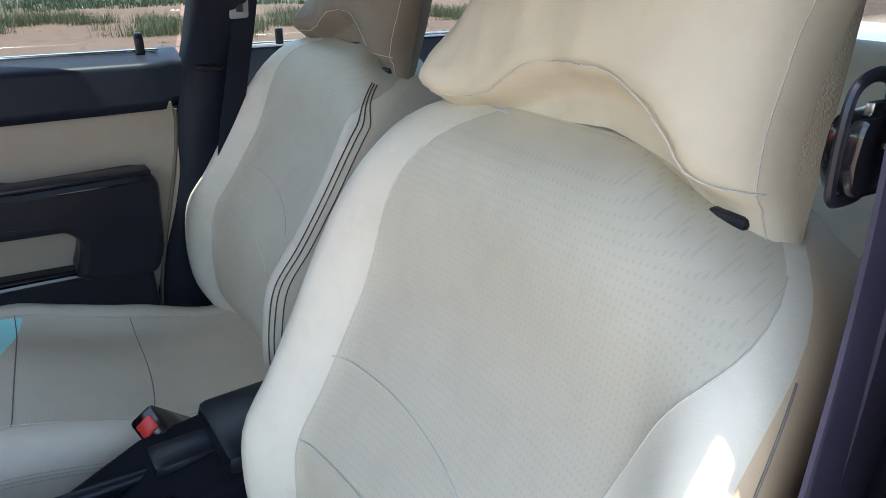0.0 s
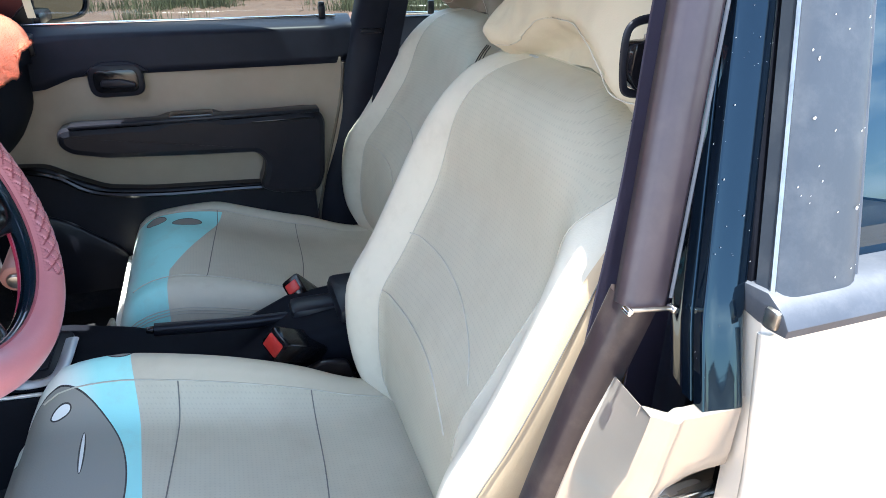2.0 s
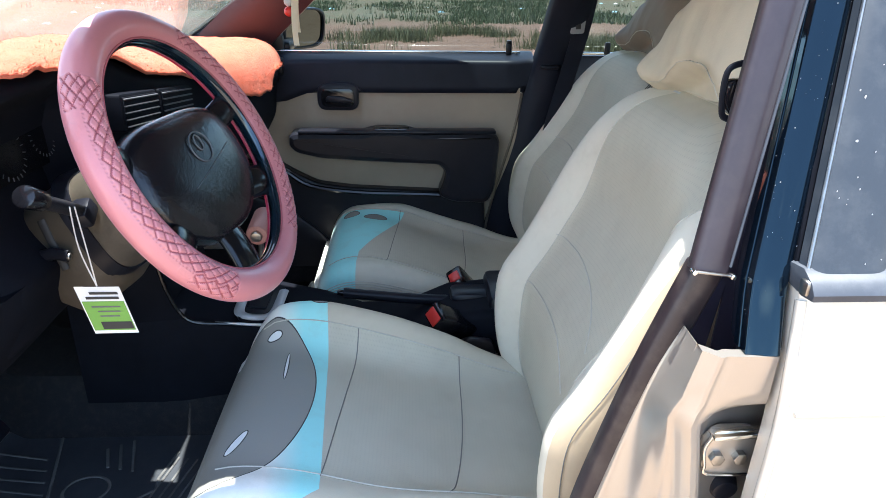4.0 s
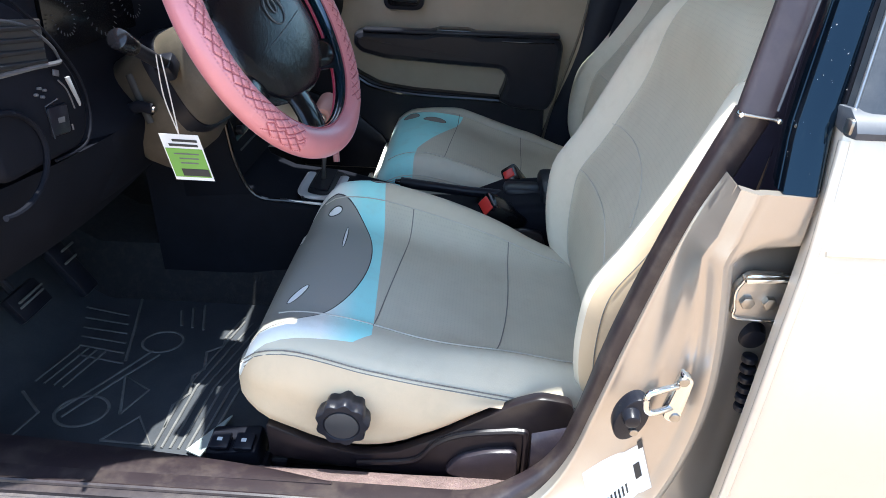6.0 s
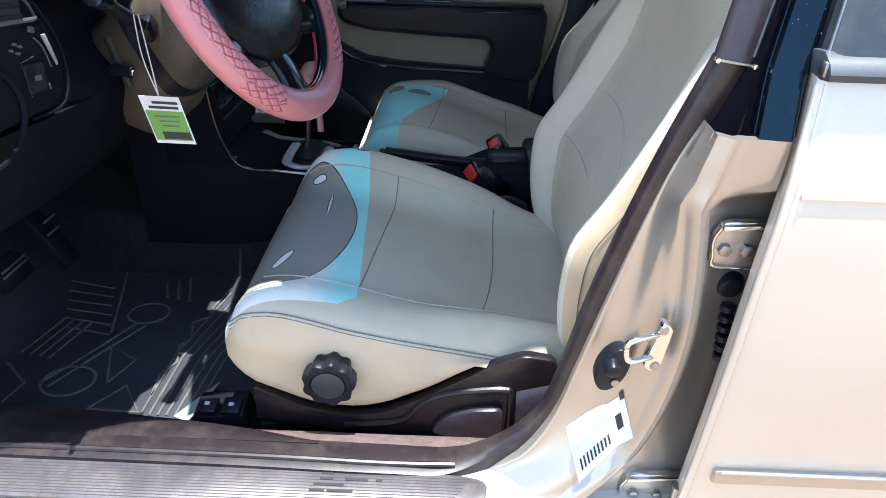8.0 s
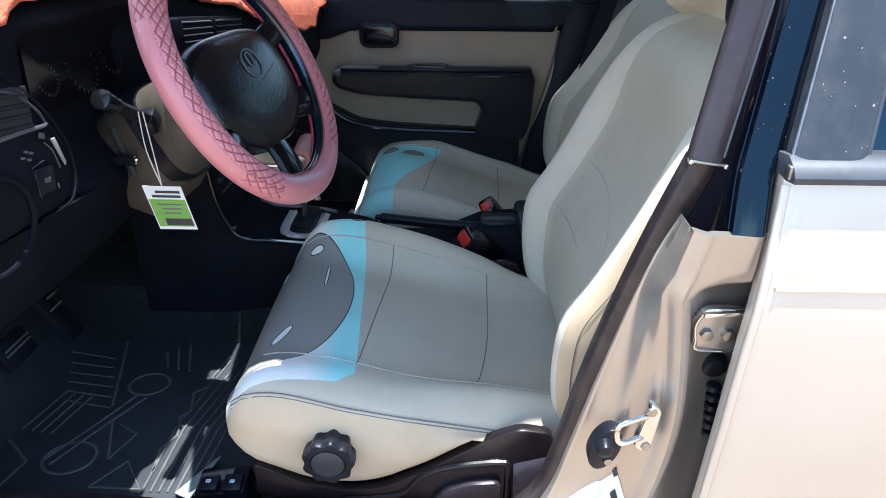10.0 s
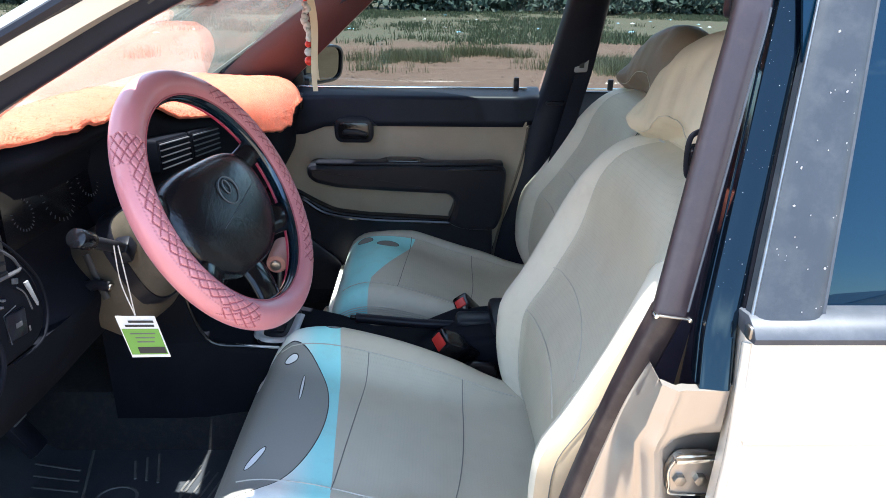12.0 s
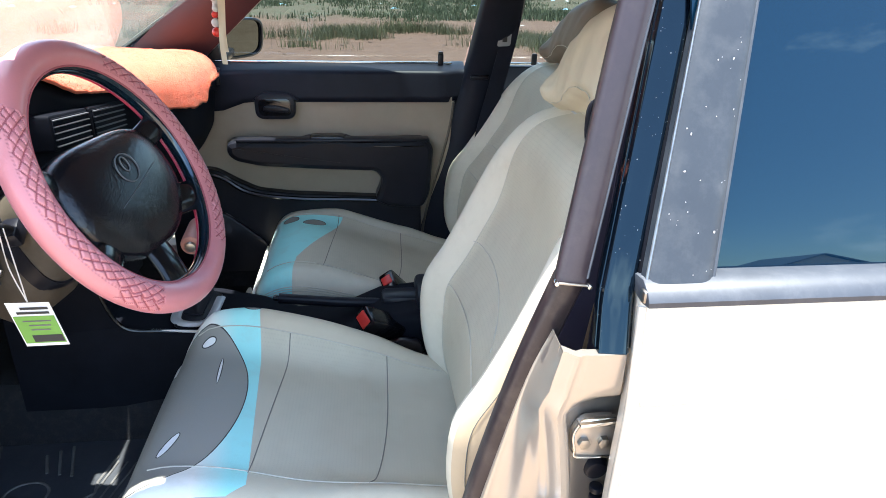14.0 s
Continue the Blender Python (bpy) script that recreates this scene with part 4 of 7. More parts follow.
for y, r in levels:
    for k in range(NS):
        t = 2 * math.pi * k / NS
        rr = r * (1 + (0.07 * math.cos(9 * t) if r > 0.028 else 0))
        V.append((-0.482 + rr * math.cos(t), y, 0.425 + rr * math.sin(t)))
for i in range(len(levels) - 1):
    for k in range(NS):
        k2 = (k + 1) % NS
        F.append((i * NS + k, i * NS + k2, (i + 1) * NS + k2, (i + 1) * NS + k))
F.append(tuple((len(levels) - 1) * NS + k for k in range(NS)))
F.append(tuple(range(NS)))
part("grip", (V, F), M_BLACK, kb)
part("centre_cap", lathe((-0.482, -0.690, 0.425), Vector((0, -1, 0)).to_track_quat("Z", "Y").to_matrix(), [(-0.002, 0.0238), (0.0006, 0.0236), (0.0014, 0.0215)], 32), M_CAP, kb, "flat dark grey centre cap")


# ---------------------------------------------------------------- car shell
def side_y(z):
    """Half width of the outer skin at height z."""
    return lerp([(0.18, 0.775), (0.30, 0.815), (0.45, 0.832), (0.60, 0.838), (0.72, 0.834), (0.80, 0.826), (0.88, 0.808), (0.92, 0.798)], z) if z <= 0.92 else 0.798 - 0.42 * (z - 0.92)


# floor pan with tunnel and toe board
def floor_fn(u, v):
    x, y = -1.45 + 3.0 * u, -0.70 + 1.40 * v
    z = 0.215 + 0.16 * sstep(0.17, 0.09, abs(y)) * sstep(-1.5, -1.2, x)
    z += 0.42 * sstep(-1.15, -1.45, x)
    z += 0.095 * sstep(0.655, 0.695, abs(y))
    return (x, y, z)


solo("floor", slab(floor_fn, 60, 56, (0, 0, -0.02)), M_DARKC, "dark carpeted car floor with a centre tunnel", "floor", (0, 0, 0.2), kind="structure")

# carpet strip inside the sill, dusty mauve
solo("sill_carpet", slab(lambda u, v: (-1.0 + 0.94 * u, -0.732 + 0.070 * v, 0.346 - 0.040 * v * v + 0.002 * noise.noise((u * 40, v * 9, 0))), 30, 5, (0, 0, -0.01)),
     M_CARPET, "dusty mauve carpet edge inside the sill", "carpet", kind="structure")

# near sill: painted rocker with a grooved plate on it
ROCK = [(-0.700, 0.300), (-0.715, 0.338), (-0.735, 0.352), (-0.832, 0.340), (-0.840, 0.332), (-0.850, 0.328), (-0.858, 0.320), (-0.861, 0.30), (-0.85, 0.25), (-0.80, 0.19), (-0.70, 0.18)]
solo("rocker_near", prism(ROCK, "x", -1.25, 1.0), M_PAINT, "champagne painted car sill below the doorway", "car sill", kind="structure", sharp=30)
scuff = thing("sill_plate", (-0.62, -0.77, 0.34), "scuffed grooved aluminium plate on the sill", "sill plate")
pl = [(-1.05, -0.776), (-0.290, -0.776), (-0.254, -0.784), (-0.262, -0.818), (-0.285, -0.832), (-1.05, -0.832)]
def plate_z(y):
    return 0.352 + (y + 0.735) * 0.124 + 0.004
bmv, bmf = prism(round_poly(pl, 0.015, 4), "z", 0.0, 0.004, 0.001)
part("plate", ([Vector((p.x, p.y, p.z + plate_z(p.y))) for p in map(Vector, bmv)], bmf), M_SCUFF, scuff)
for k in range(11):
    y = -0.782 - k * 0.0044
    part("groove", box((-0.66, y, plate_z(y) + 0.0040), (0.76 - 0.006 * k, 0.0013, 0.0010), 0.0004, seg=1), M_SCUFFD, scuff)
# worn unreadable print on the plate
for row, dx, w in ((0, -0.030, 0.016), (1, -0.030, 0.018), (1, 0.010, 0.030), (1, 0.040, 0.008), (2, -0.026, 0.040), (3, -0.040, 0.020), (3, -0.010, 0.034)):
    y = -0.781 - row * 0.0085
    part("worn_print", box((-0.44 + dx, y, plate_z(y) + 0.0047), (w, 0.0034, 0.0008), 0.0002, seg=1), M_INK, scuff)

# door-opening trim: broad maroon lower trim, then a lighter rubber seal up the pillar, roof rail and windscreen pillar
low_path = smooth_path([(-1.20, -0.752, 0.358), (-0.90, -0.752, 0.357), (-0.60, -0.753, 0.356), (-0.40, -0.755, 0.354), (-0.30, -0.750, 0.352), (-0.225, -0.732, 0.378),
                        (-0.178, -0.726, 0.430), (-0.158, -0.726, 0.500), (-0.131, -0.728, 0.640), (-0.092, -0.731, 0.790), (-0.055, -0.733, 0.904)], 8)
sec_low = [(-0.020, -0.016), (-0.014, -0.022), (0.012, -0.022), (0.020, -0.014), (0.020, 0.010), (0.010, 0.018), (-0.012, 0.018), (-0.020, 0.010)]
def sweep_scaled(path, section, scale, side=(0, 1, 0)):
    V, F = sweep(path, section, side)
    n = len(section)
    for i, p in enumerate(path):
        k = scale(Vector(p))
        for j in range(n):
            d = V[i * n + j] - Vector(p)
            V[i * n + j] = Vector(p) + Vector((d.x * k[1], d.y * k[0], d.z * k[1]))
    return V, F


solo("lower_door_trim", sweep_scaled(low_path, sec_low, lambda p: (1.28 - 0.53 * sstep(-0.34, -0.22, p.x), 0.40 + 0.36 * sstep(-0.34, -0.22, p.x))), M_MAROON, "worn dark maroon trim round the doorway's lower edge", "door trim", kind="structure", sharp=50)
# the trim flares inwards over the carpet towards the front
def flare_fn(u, v):
    x = -1.15 + 0.66 * u
    y_in = lerp([(-1.15, -0.664), (-0.98, -0.674), (-0.73, -0.692), (-0.60, -0.706), (-0.49, -0.726)], x)
    return (x, -0.738 + (y_in + 0.738) * v, 0.3635 - 0.010 * v * v)


solo("trim_flare", slab(flare_fn, 24, 8, (0, 0, -0.010)), M_MAROON, "dark maroon sill trim flaring in over the carpet", "door trim", kind="structure", sharp=60)
solo("trim_rib", tube(smooth_path([(-1.15, -0.764, 0.3655), (-0.60, -0.765, 0.3640), (-0.40, -0.767, 0.3620), (-0.30, -0.764, 0.3610)], 6), 0.0042, 8), M_MAROON, "raised worn rib on the maroon sill trim", "door trim", kind="structure")
up_path = smooth_path([(-0.054, -0.741, 0.902), (-0.028, -0.713, 1.030), (-0.008, -0.691, 1.130), (0.008, -0.672, 1.204), (0.018, -0.640, 1.262), (0.010, -0.600, 1.292), (-0.05, -0.575, 1.300),
                       (-0.25, -0.575, 1.298), (-0.40, -0.592, 1.280), (-0.56, -0.628, 1.222), (-0.70, -0.660, 1.142), (-0.86, -0.695, 1.045), (-1.02, -0.72, 0.95), (-1.08, -0.73, 0.85), (-1.10, -0.725, 0.6), (-1.12, -0.722, 0.36)], 8)
sec_up = [(k * 0.80, j) for k, j in [(-0.013, -0.012), (-0.010, -0.0165), (-0.004, -0.018), (0.001, -0.0165), (0.005, -0.018), (0.010, -0.017), (0.013, -0.010), (0.013, 0.010), (0.008, 0.017), (-0.008, 0.018), (-0.013, 0.012)]]
turn_i = next(i for i, p in enumerate(up_path) if p[0] < -0.05 and p[2] > 1.2)
solo("door_seal", sweep(up_path[:turn_i + 1], sec_up), M_RUBBER, "faded maroon rubber door seal", "door seal", kind="structure", sharp=80)
solo("door_seal_front", sweep(up_path[turn_i:], [(k * 1.5, j * 1.05) for k, j in sec_up]), M_NAVY, "thick dark rubber seal along the roof and windscreen pillar", "door seal", kind="structure", sharp=80)
seal_lip = [Vector(p) + Vector((0.0112, -0.0165, 0)) for p in up_path if p[2] > 0.91 and p[0] > -0.06][:24]
solo("seal_lip", tube(seal_lip, 0.0013, 8, up=(0, 1, 0)), M_MOULD, "thin pale lip along the rubber door seal", "door seal", kind="structure")
cl = thing("trim_clip", (-0.056, -0.735, 0.895), "small metal clip at the joint of two trims", "clip")
part("bar", box((-0.056, -0.7560, 0.906), (0.036, 0.003, 0.0026), 0.001, (0, 8, 0)), M_STEEL, cl)
for dx in (-0.018, 0.018):
    part("rivet", cyl((-0.056 + dx, -0.752, 0.906 - dx * 0.14), (-0.056 + dx, -0.760, 0.906 - dx * 0.14), 0.0026, seg=12, bev=0.0008), M_CHROME, cl)

# B-pillar jamb in body colour
def seal_x(z):
    return lerp([(0.30, -0.36), (0.335, -0.29), (0.352, -0.255), (0.378, -0.215), (0.44, -0.180), (0.52, -0.160), (0.64, -0.134), (0.79, -0.097), (0.86, -0.070)], z)


def ridge_x(z):
    return lerp([(0.30, -0.195), (0.37, -0.138), (0.43, -0.094), (0.474, -0.076), (0.54, -0.063), (0.61, -0.058), (0.674, -0.062), (0.733, -0.070), (0.787, -0.077), (0.848, -0.067)], z)


def jamb_fn(u, v):
    z = 0.30 + (0.848 - 0.30) * u
    xs, xr = seal_x(z), ridge_x(z)
    k = sstep(0.772, 0.800, z)
    lowt = [(0.0, xs, -0.730), (0.10, xs + 0.006, -0.748), (0.40, xr - 0.012, -0.788), (0.48, xr, -0.800), (0.54, xr + 0.008, -0.802), (0.60, xr + 0.014, -0.799),
            (0.68, xr + 0.019, -0.774), (0.85, max(xr + 0.026, -0.004), -0.762), (1.0, 0.034, -0.758)]
    uppt = [(0.0, xs, -0.730), (0.10, xs + 0.006, -0.748), (0.40, xr - 0.004, -0.792), (0.48, xr + 0.006, -0.799), (0.54, xr + 0.016, -0.801), (0.60, xr + 0.024, -0.802),
            (0.68, -0.008, -0.803), (0.85, 0.000, -0.792), (1.0, 0.034, -0.764)]
    tab = [tuple(p + (q - p) * k for p, q in zip(l, h)) for l, h in zip(lowt, uppt)]
    for a, b2 in zip(tab, tab[1:]):
        if v <= b2[0] + 1e-9:
            t = (v - a[0]) / (b2[0] - a[0])
            x, y = a[1] + (b2[1] - a[1]) * t, a[2] + (b2[2] - a[2]) * (t * t * (3 - 2 * t))
            break
    ridge = 0.0035 * math.exp(-((v - 0.25 - 0.10 * (0.72 - z)) / 0.035) ** 2) * sstep(0.40, 0.48, z) * sstep(0.76, 0.70, z)
    ridge += 0.004 * math.exp(-((v - 0.50) / 0.022) ** 2) * sstep(0.36, 0.44, z)
    return (x, y - ridge - 0.012 * sstep(0.48, 0.34, z), z)


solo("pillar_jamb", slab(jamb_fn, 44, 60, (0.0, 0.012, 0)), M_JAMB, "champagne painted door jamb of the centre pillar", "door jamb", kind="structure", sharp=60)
# black upper pillar
def blk_fn(u, v):
    z = 0.8485 + (1.29 - 0.8485) * u
    dy = 0.40 * max(0, z - 0.8485)
    dx = 0.24 * max(0, z - 0.90) + 0.10 * (z - 0.8485) * (1 if z < 0.90 else 0.051 / max(0.051, z - 0.8485))
    tab = [(0.0, -0.026, -0.764), (0.30, -0.036, -0.790), (0.42, -0.036, -0.799), (0.85, -0.008, -0.803), (1.0, 0.002, -0.790)]
    for a, b2 in zip(tab, tab[1:]):
        if v <= b2[0] + 1e-9:
            t = (v - a[0]) / (b2[0] - a[0])
            return (a[1] + (b2[1] - a[1]) * t + dx, a[2] + (b2[2] - a[2]) * (t * t * (3 - 2 * t)) + dy, z)


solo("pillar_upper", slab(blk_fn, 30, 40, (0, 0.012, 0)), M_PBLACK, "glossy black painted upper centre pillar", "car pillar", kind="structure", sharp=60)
fk = random.Random(17)
V, F = [], []
for _ in range(90):
    u, v = fk.random() * 0.95, fk.uniform(0.30, 0.98)
    p = Vector(blk_fn(u, v)) + Vector((0, -0.0008, 0))
    q = fk.choice((0.0002, 0.0002, 0.0003, 0.0004, 0.0006))
    i = len(V)
    V += [p + Vector((q * math.cos(a) * fk.uniform(0.6, 1.3), 0, q * math.sin(a) * fk.uniform(0.7, 1.5))) for a in (0, 1.05, 2.1, 3.14, 4.2, 5.25)]
    F.append(tuple(range(i, i + 6)))
tagged(part("dust_flecks", (V, F), M_TRASHW, bpy.data.objects["pillar_upper"], "pale dust flecks on the gloss", smooth=False), kind="stuff")
# black strip added to fill the shadow gap behind the rear door's frame
solo("pillar_return", slab(lambda u, v: (0.004 + 0.075 * u + 0.062 * v, -side_y(0.915 + 0.375 * u) + 0.022 + 0.010 * v, 0.915 + 0.375 * u), 16, 6, (0, 0.008, 0)), M_MATTE, "matte black strip added to fill the shadow gap by the centre pillar", "car pillar", kind="structure", sharp=60)
solo("pillar_inner_trim", slab(lambda u, v: (0.075 + 0.07 * u + 0.05 * v, -0.672 + 0.07 * max(0, v - 0.6) / 0.4, 0.34 + 0.95 * v), 6, 12, (0, 0.03, 0)), M_NAVY, "dark inner trim of the centre pillar", "car pillar", kind="structure")

# striker, switch, hinges and the paper label on the jamb
st = thing("door_striker", (-0.085, -0.80, 0.575), "bright zinc door striker loop on the jamb", "door striker")
part("plate", prism(round_poly([(-0.098, 0.580), (-0.078, 0.574), (-0.072, 0.636), (-0.086, 0.645)], 0.010, 5), "y", -0.810, -0.796, 0.003), M_CHROME, st)
loopp = smooth_path([(-0.086, -0.806, 0.626), (-0.112, -0.820, 0.629), (-0.122, -0.822, 0.625), (-0.123, -0.822, 0.614), (-0.120, -0.822, 0.603), (-0.111, -0.820, 0.599), (-0.088, -0.806, 0.596)], 5)
part("loop", tube(loopp, 0.0036, 10), M_CHROME, st)
for zz in (0.634, 0.584):
    part("screw", cyl((-0.084, -0.808, zz), (-0.084, -0.812, zz), 0.006, seg=14, bev=0.002), M_STEEL, st)
sw = thing("door_switch", (-0.126, -0.795, 0.53), "black rubber courtesy light switch on the jamb", "switch")
part("boot", cyl((-0.126, -0.780, 0.572), (-0.127, -0.808, 0.570), 0.0125, 0.0095, 24, 0.004), M_BLACK, sw)
part("base", prism([(-0.124 + 0.018 * math.cos(t) + 0.006 * math.sin(t), 0.562 + 0.031 * math.sin(t)) for t in [2 * math.pi * k / 28 for k in range(28)]], "y", -0.795, -0.775, 0.003), M_BLACK, sw)
part("screw", cyl((-0.120, -0.793, 0.547), (-0.120, -0.799, 0.547), 0.005, seg=12, bev=0.001), M_STEEL, sw)


ck = thing("wiring_boot", (-0.012, -0.80, 0.62), "black ribbed rubber wiring boot between jamb and door", "rubber boot")
part("collar", cyl((-0.006, -0.752, 0.668), (-0.006, -0.772, 0.665), 0.018, 0.014, 22, 0.004), M_BLACK, ck)
for k in range(6):
    part("rib", cyl((-0.004 + k * 0.001, -0.772 - 0.001 * k, 0.645 - k * 0.013), (-0.004 + k * 0.001, -0.772 - 0.001 * k, 0.637 - k * 0.013), 0.0085, seg=18, bev=0.002), M_BLACK, ck)
lb = thing("paper_label", (-0.12, -0.81, 0.43), "worn white paper label with dark printed bars on the jamb", "label")


def jamb_at(x, z):
    u = (z - 0.30) / 0.548
    best = min((abs(jamb_fn(u, k / 120)[0] - x), k) for k in range(121))[1]
    return jamb_fn(u, best / 120)[1] - 0.0012


def jamb_quad(u0, w0, u1, w1, t=0.0, n=6):
    """A patch that lies on the jamb, in the label's own slanted axes."""
    V, F = [], []
    for i in range(n + 1):
        for j in range(n + 1):
            u, w = u0 + (u1 - u0) * i / n, w0 + (w1 - w0) * j / n
            x, z = -0.158 + 0.056 * u + 0.018 * w, 0.434 + 0.083 * u - 0.056 * w
            V.append((x, jamb_at(x, z) - t, z))
    for i in range(n):
        for j in range(n):
            F.append((i * (n + 1) + j, (i + 1) * (n + 1) + j, (i + 1) * (n + 1) + j + 1, i * (n + 1) + j + 1))
    return V, F


part("sheet", jamb_quad(0, 0, 1, 1, 0.0, 14), M_WHITE, lb)
for k in range(9):
    part("printed_bar", jamb_quad(0.10 + k * 0.065, 0.62, 0.13 + k * 0.065, 0.82, 0.0008, 2), M_INK, lb)
part("printed_block", jamb_quad(0.80, 0.35, 0.90, 0.68, 0.0008, 3), M_INK, lb)
part("printed_block", jamb_quad(0.93, -0.08, 1.0, 0.10, 0.0008, 3), M_INK, lb)


# ---------------------------------------------------------------- rear door, near side
rd = thing("rear_door", (0.45, -0.80, 0.30), "closed champagne rear door with tinted window", "car door")


def hinge(z0, x0, w, h):
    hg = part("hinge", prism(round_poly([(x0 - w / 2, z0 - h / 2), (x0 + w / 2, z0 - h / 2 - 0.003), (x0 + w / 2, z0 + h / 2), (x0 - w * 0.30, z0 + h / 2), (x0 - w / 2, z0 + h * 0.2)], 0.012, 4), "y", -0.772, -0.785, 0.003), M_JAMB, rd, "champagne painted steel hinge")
    part("hinge_flange", box((x0 + 0.004, -0.786, z0 + h / 2 - 0.002), (w, 0.014, 0.005), 0.0015, (0, -4, 0)), M_CHROME, hg, "bright worn flange")
    rim_pts = [(x0 + w * 0.45, -0.786, z0 + h / 2), (x0 - w * 0.28, -0.786, z0 + h / 2), (x0 - w * 0.42, -0.786, z0 + h * 0.34), (x0 - w * 0.50, -0.786, z0 + h * 0.10), (x0 - w * 0.44, -0.786, z0 - h * 0.25), (x0 - w * 0.36, -0.786, z0 - h * 0.48), (x0 + w * 0.45, -0.786, z0 - h * 0.52)]
    part("hinge_rim", tube(smooth_path(rim_pts, 4), 0.0018, 8, up=(0, 1, 0)), M_CHROME, hg, "bright worn rim")
    part("knuckle", cyl((x0 + w * 0.46, -0.802, z0 - h / 2), (x0 + w * 0.46, -0.802, z0 + h / 2), 0.008, seg=14, bev=0.001), M_STEEL, hg)
    for dx in (-0.26, 0.18):
        part("bolt", cyl((x0 + dx * w, -0.782, z0 - 0.004), (x0 + dx * w, -0.792, z0 - 0.004), 0.0072, seg=6, bev=0.0012), M_STEEL, hg)


hinge(0.728, -0.020, 0.052, 0.052)
hinge(0.352, -0.045, 0.070, 0.060)
def fold(vfun, xs, zs):
    V = [Vector(vfun(x, z)) for x in xs for z in zs]
    n = len(zs)
    F = [(i * n + j, (i + 1) * n + j, (i + 1) * n + j + 1, i * n + j + 1) for i in range(len(xs) - 1) for j in range(n - 1)]
    return V, F


xs = [-0.0055, -0.006, -0.005, -0.002, 0.002, 0.008, 0.015] + [0.05 + 0.05 * i for i in range(20)]
zs = [0.275 + 0.0115 * i for i in range(56)]


def lean_x(z):
    """How far the door's leading edge leans forward of plumb."""
    return lerp([(0.27, -0.010), (0.55, -0.010), (0.70, -0.006), (0.80, 0.001), (0.90, 0.008)], z)


def skin2(x, z):
    y = -side_y(min(z, 0.9195))
    ahead = lean_x(z) * sstep(0.06, 0.012, x)
    if x <= -0.0055 and x > -0.0058:
        return (x + 0.004 + ahead, y + 0.035, z)
    k = max(0, 1 - (x + 0.006) / 0.014)
    return (x + ahead, y + 0.009 * k * k + 0.0022 * math.exp(-((z - 0.803) / 0.005) ** 2), z)


part("outer_skin", fold(skin2, xs, zs), M_PAINT, rd, "smooth champagne painted skin", sharp=70)
part("inner_panel", box((0.50, -0.70, 0.60), (0.96, 0.05, 0.60), 0.02), M_NAVY, rd, "dark inner door panel")
part("armrest", box((0.52, -0.655, 0.68), (0.55, 0.06, 0.05), 0.018), M_BLACK, rd)
# lighter folded front edge of the skin
part("edge_fold", tube([(-0.004 + lean_x(0.30 + 0.02 * i), -side_y(0.30 + 0.02 * i) + 0.007, 0.30 + 0.02 * i) for i in range(31)], 0.005, 10, up=(0, 1, 0)), M_PAINT, rd)
part("belt_moulding", prism([(-0.797, 0.904), (-0.812, 0.906), (-0.813, 0.912), (-0.807, 0.920), (-0.792, 0.928), (-0.760, 0.924), (-0.765, 0.908)], "x", 0.002, 0.99, 0.0015), M_MOULD, rd, "grey rubber belt moulding")
part("moulding_end", box((0.003, -0.800, 0.914), (0.008, 0.012, 0.014), 0.003), M_STEEL, rd, "pale worn moulding end cap")
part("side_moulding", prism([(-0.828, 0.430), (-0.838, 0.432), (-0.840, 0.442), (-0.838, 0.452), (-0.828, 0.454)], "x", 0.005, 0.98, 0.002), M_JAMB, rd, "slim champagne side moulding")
part("body_crease", tube([(0.004 + 0.06 * i, -side_y(0.803) - 0.0004, 0.803) for i in range(17)], 0.0026, 8), M_PAINT, rd, "pressed body crease")
part("moulding_lip", tube([(0.010 + 0.06 * i, -0.8405, 0.4545) for i in range(17)], 0.0022, 8), M_CHROME, rd, "bright moulding lip")


def frame_fn(u, v):
    z = 0.925 + (1.29 - 0.925) * u
    xa = 0.006 + (0.092 - 0.006) * u
    xb = 0.075 + (0.148 - 0.075) * u
    return (xa + (xb - xa) * v, -side_y(z) - 0.002 + 0.006 * (2 * v - 1) ** 6, z)


part("window_frame", slab(frame_fn, 24, 14, (0, 0.014, 0)), M_FRAME, rd, "faded grey window frame with flecked dirt")
part("frame_edge", tube([frame_fn(i / 20, 0.0) for i in range(21)], 0.0018, 8, up=(0, 1, 0)), M_STEEL, rd, "bright worn frame edge")
part("glass_run", tube([Vector(frame_fn(i / 20, 1.0)) + Vector((0.002, 0.003, 0)) for i in range(21)], 0.0025, 8, up=(0, 1, 0)), M_MOULD, rd, "grey rubber glass run")
part("upper_frame", sweep([(0.10 + 0.09 * i, -0.645 + 0.0 * i, 1.283) for i in range(11)], [(-0.012, -0.02), (0.012, -0.02), (0.012, 0.02), (-0.012, 0.02)]), M_FRAME, rd)
part("window_pane", slab(lambda u, v: (0.06 + 0.94 * u, -side_y(0.915 + 0.37 * v) + 0.006 + 0.026 * (1 - v) ** 2, 0.915 + 0.37 * v), 12, 12, (0, 0.004, 0)), M_TINT, rd, "dark tinted glass pane, its sky blue partly put into the colour")
# bird droppings and lime flecks on the frame
fl = random.Random(5)
V, F = [], []
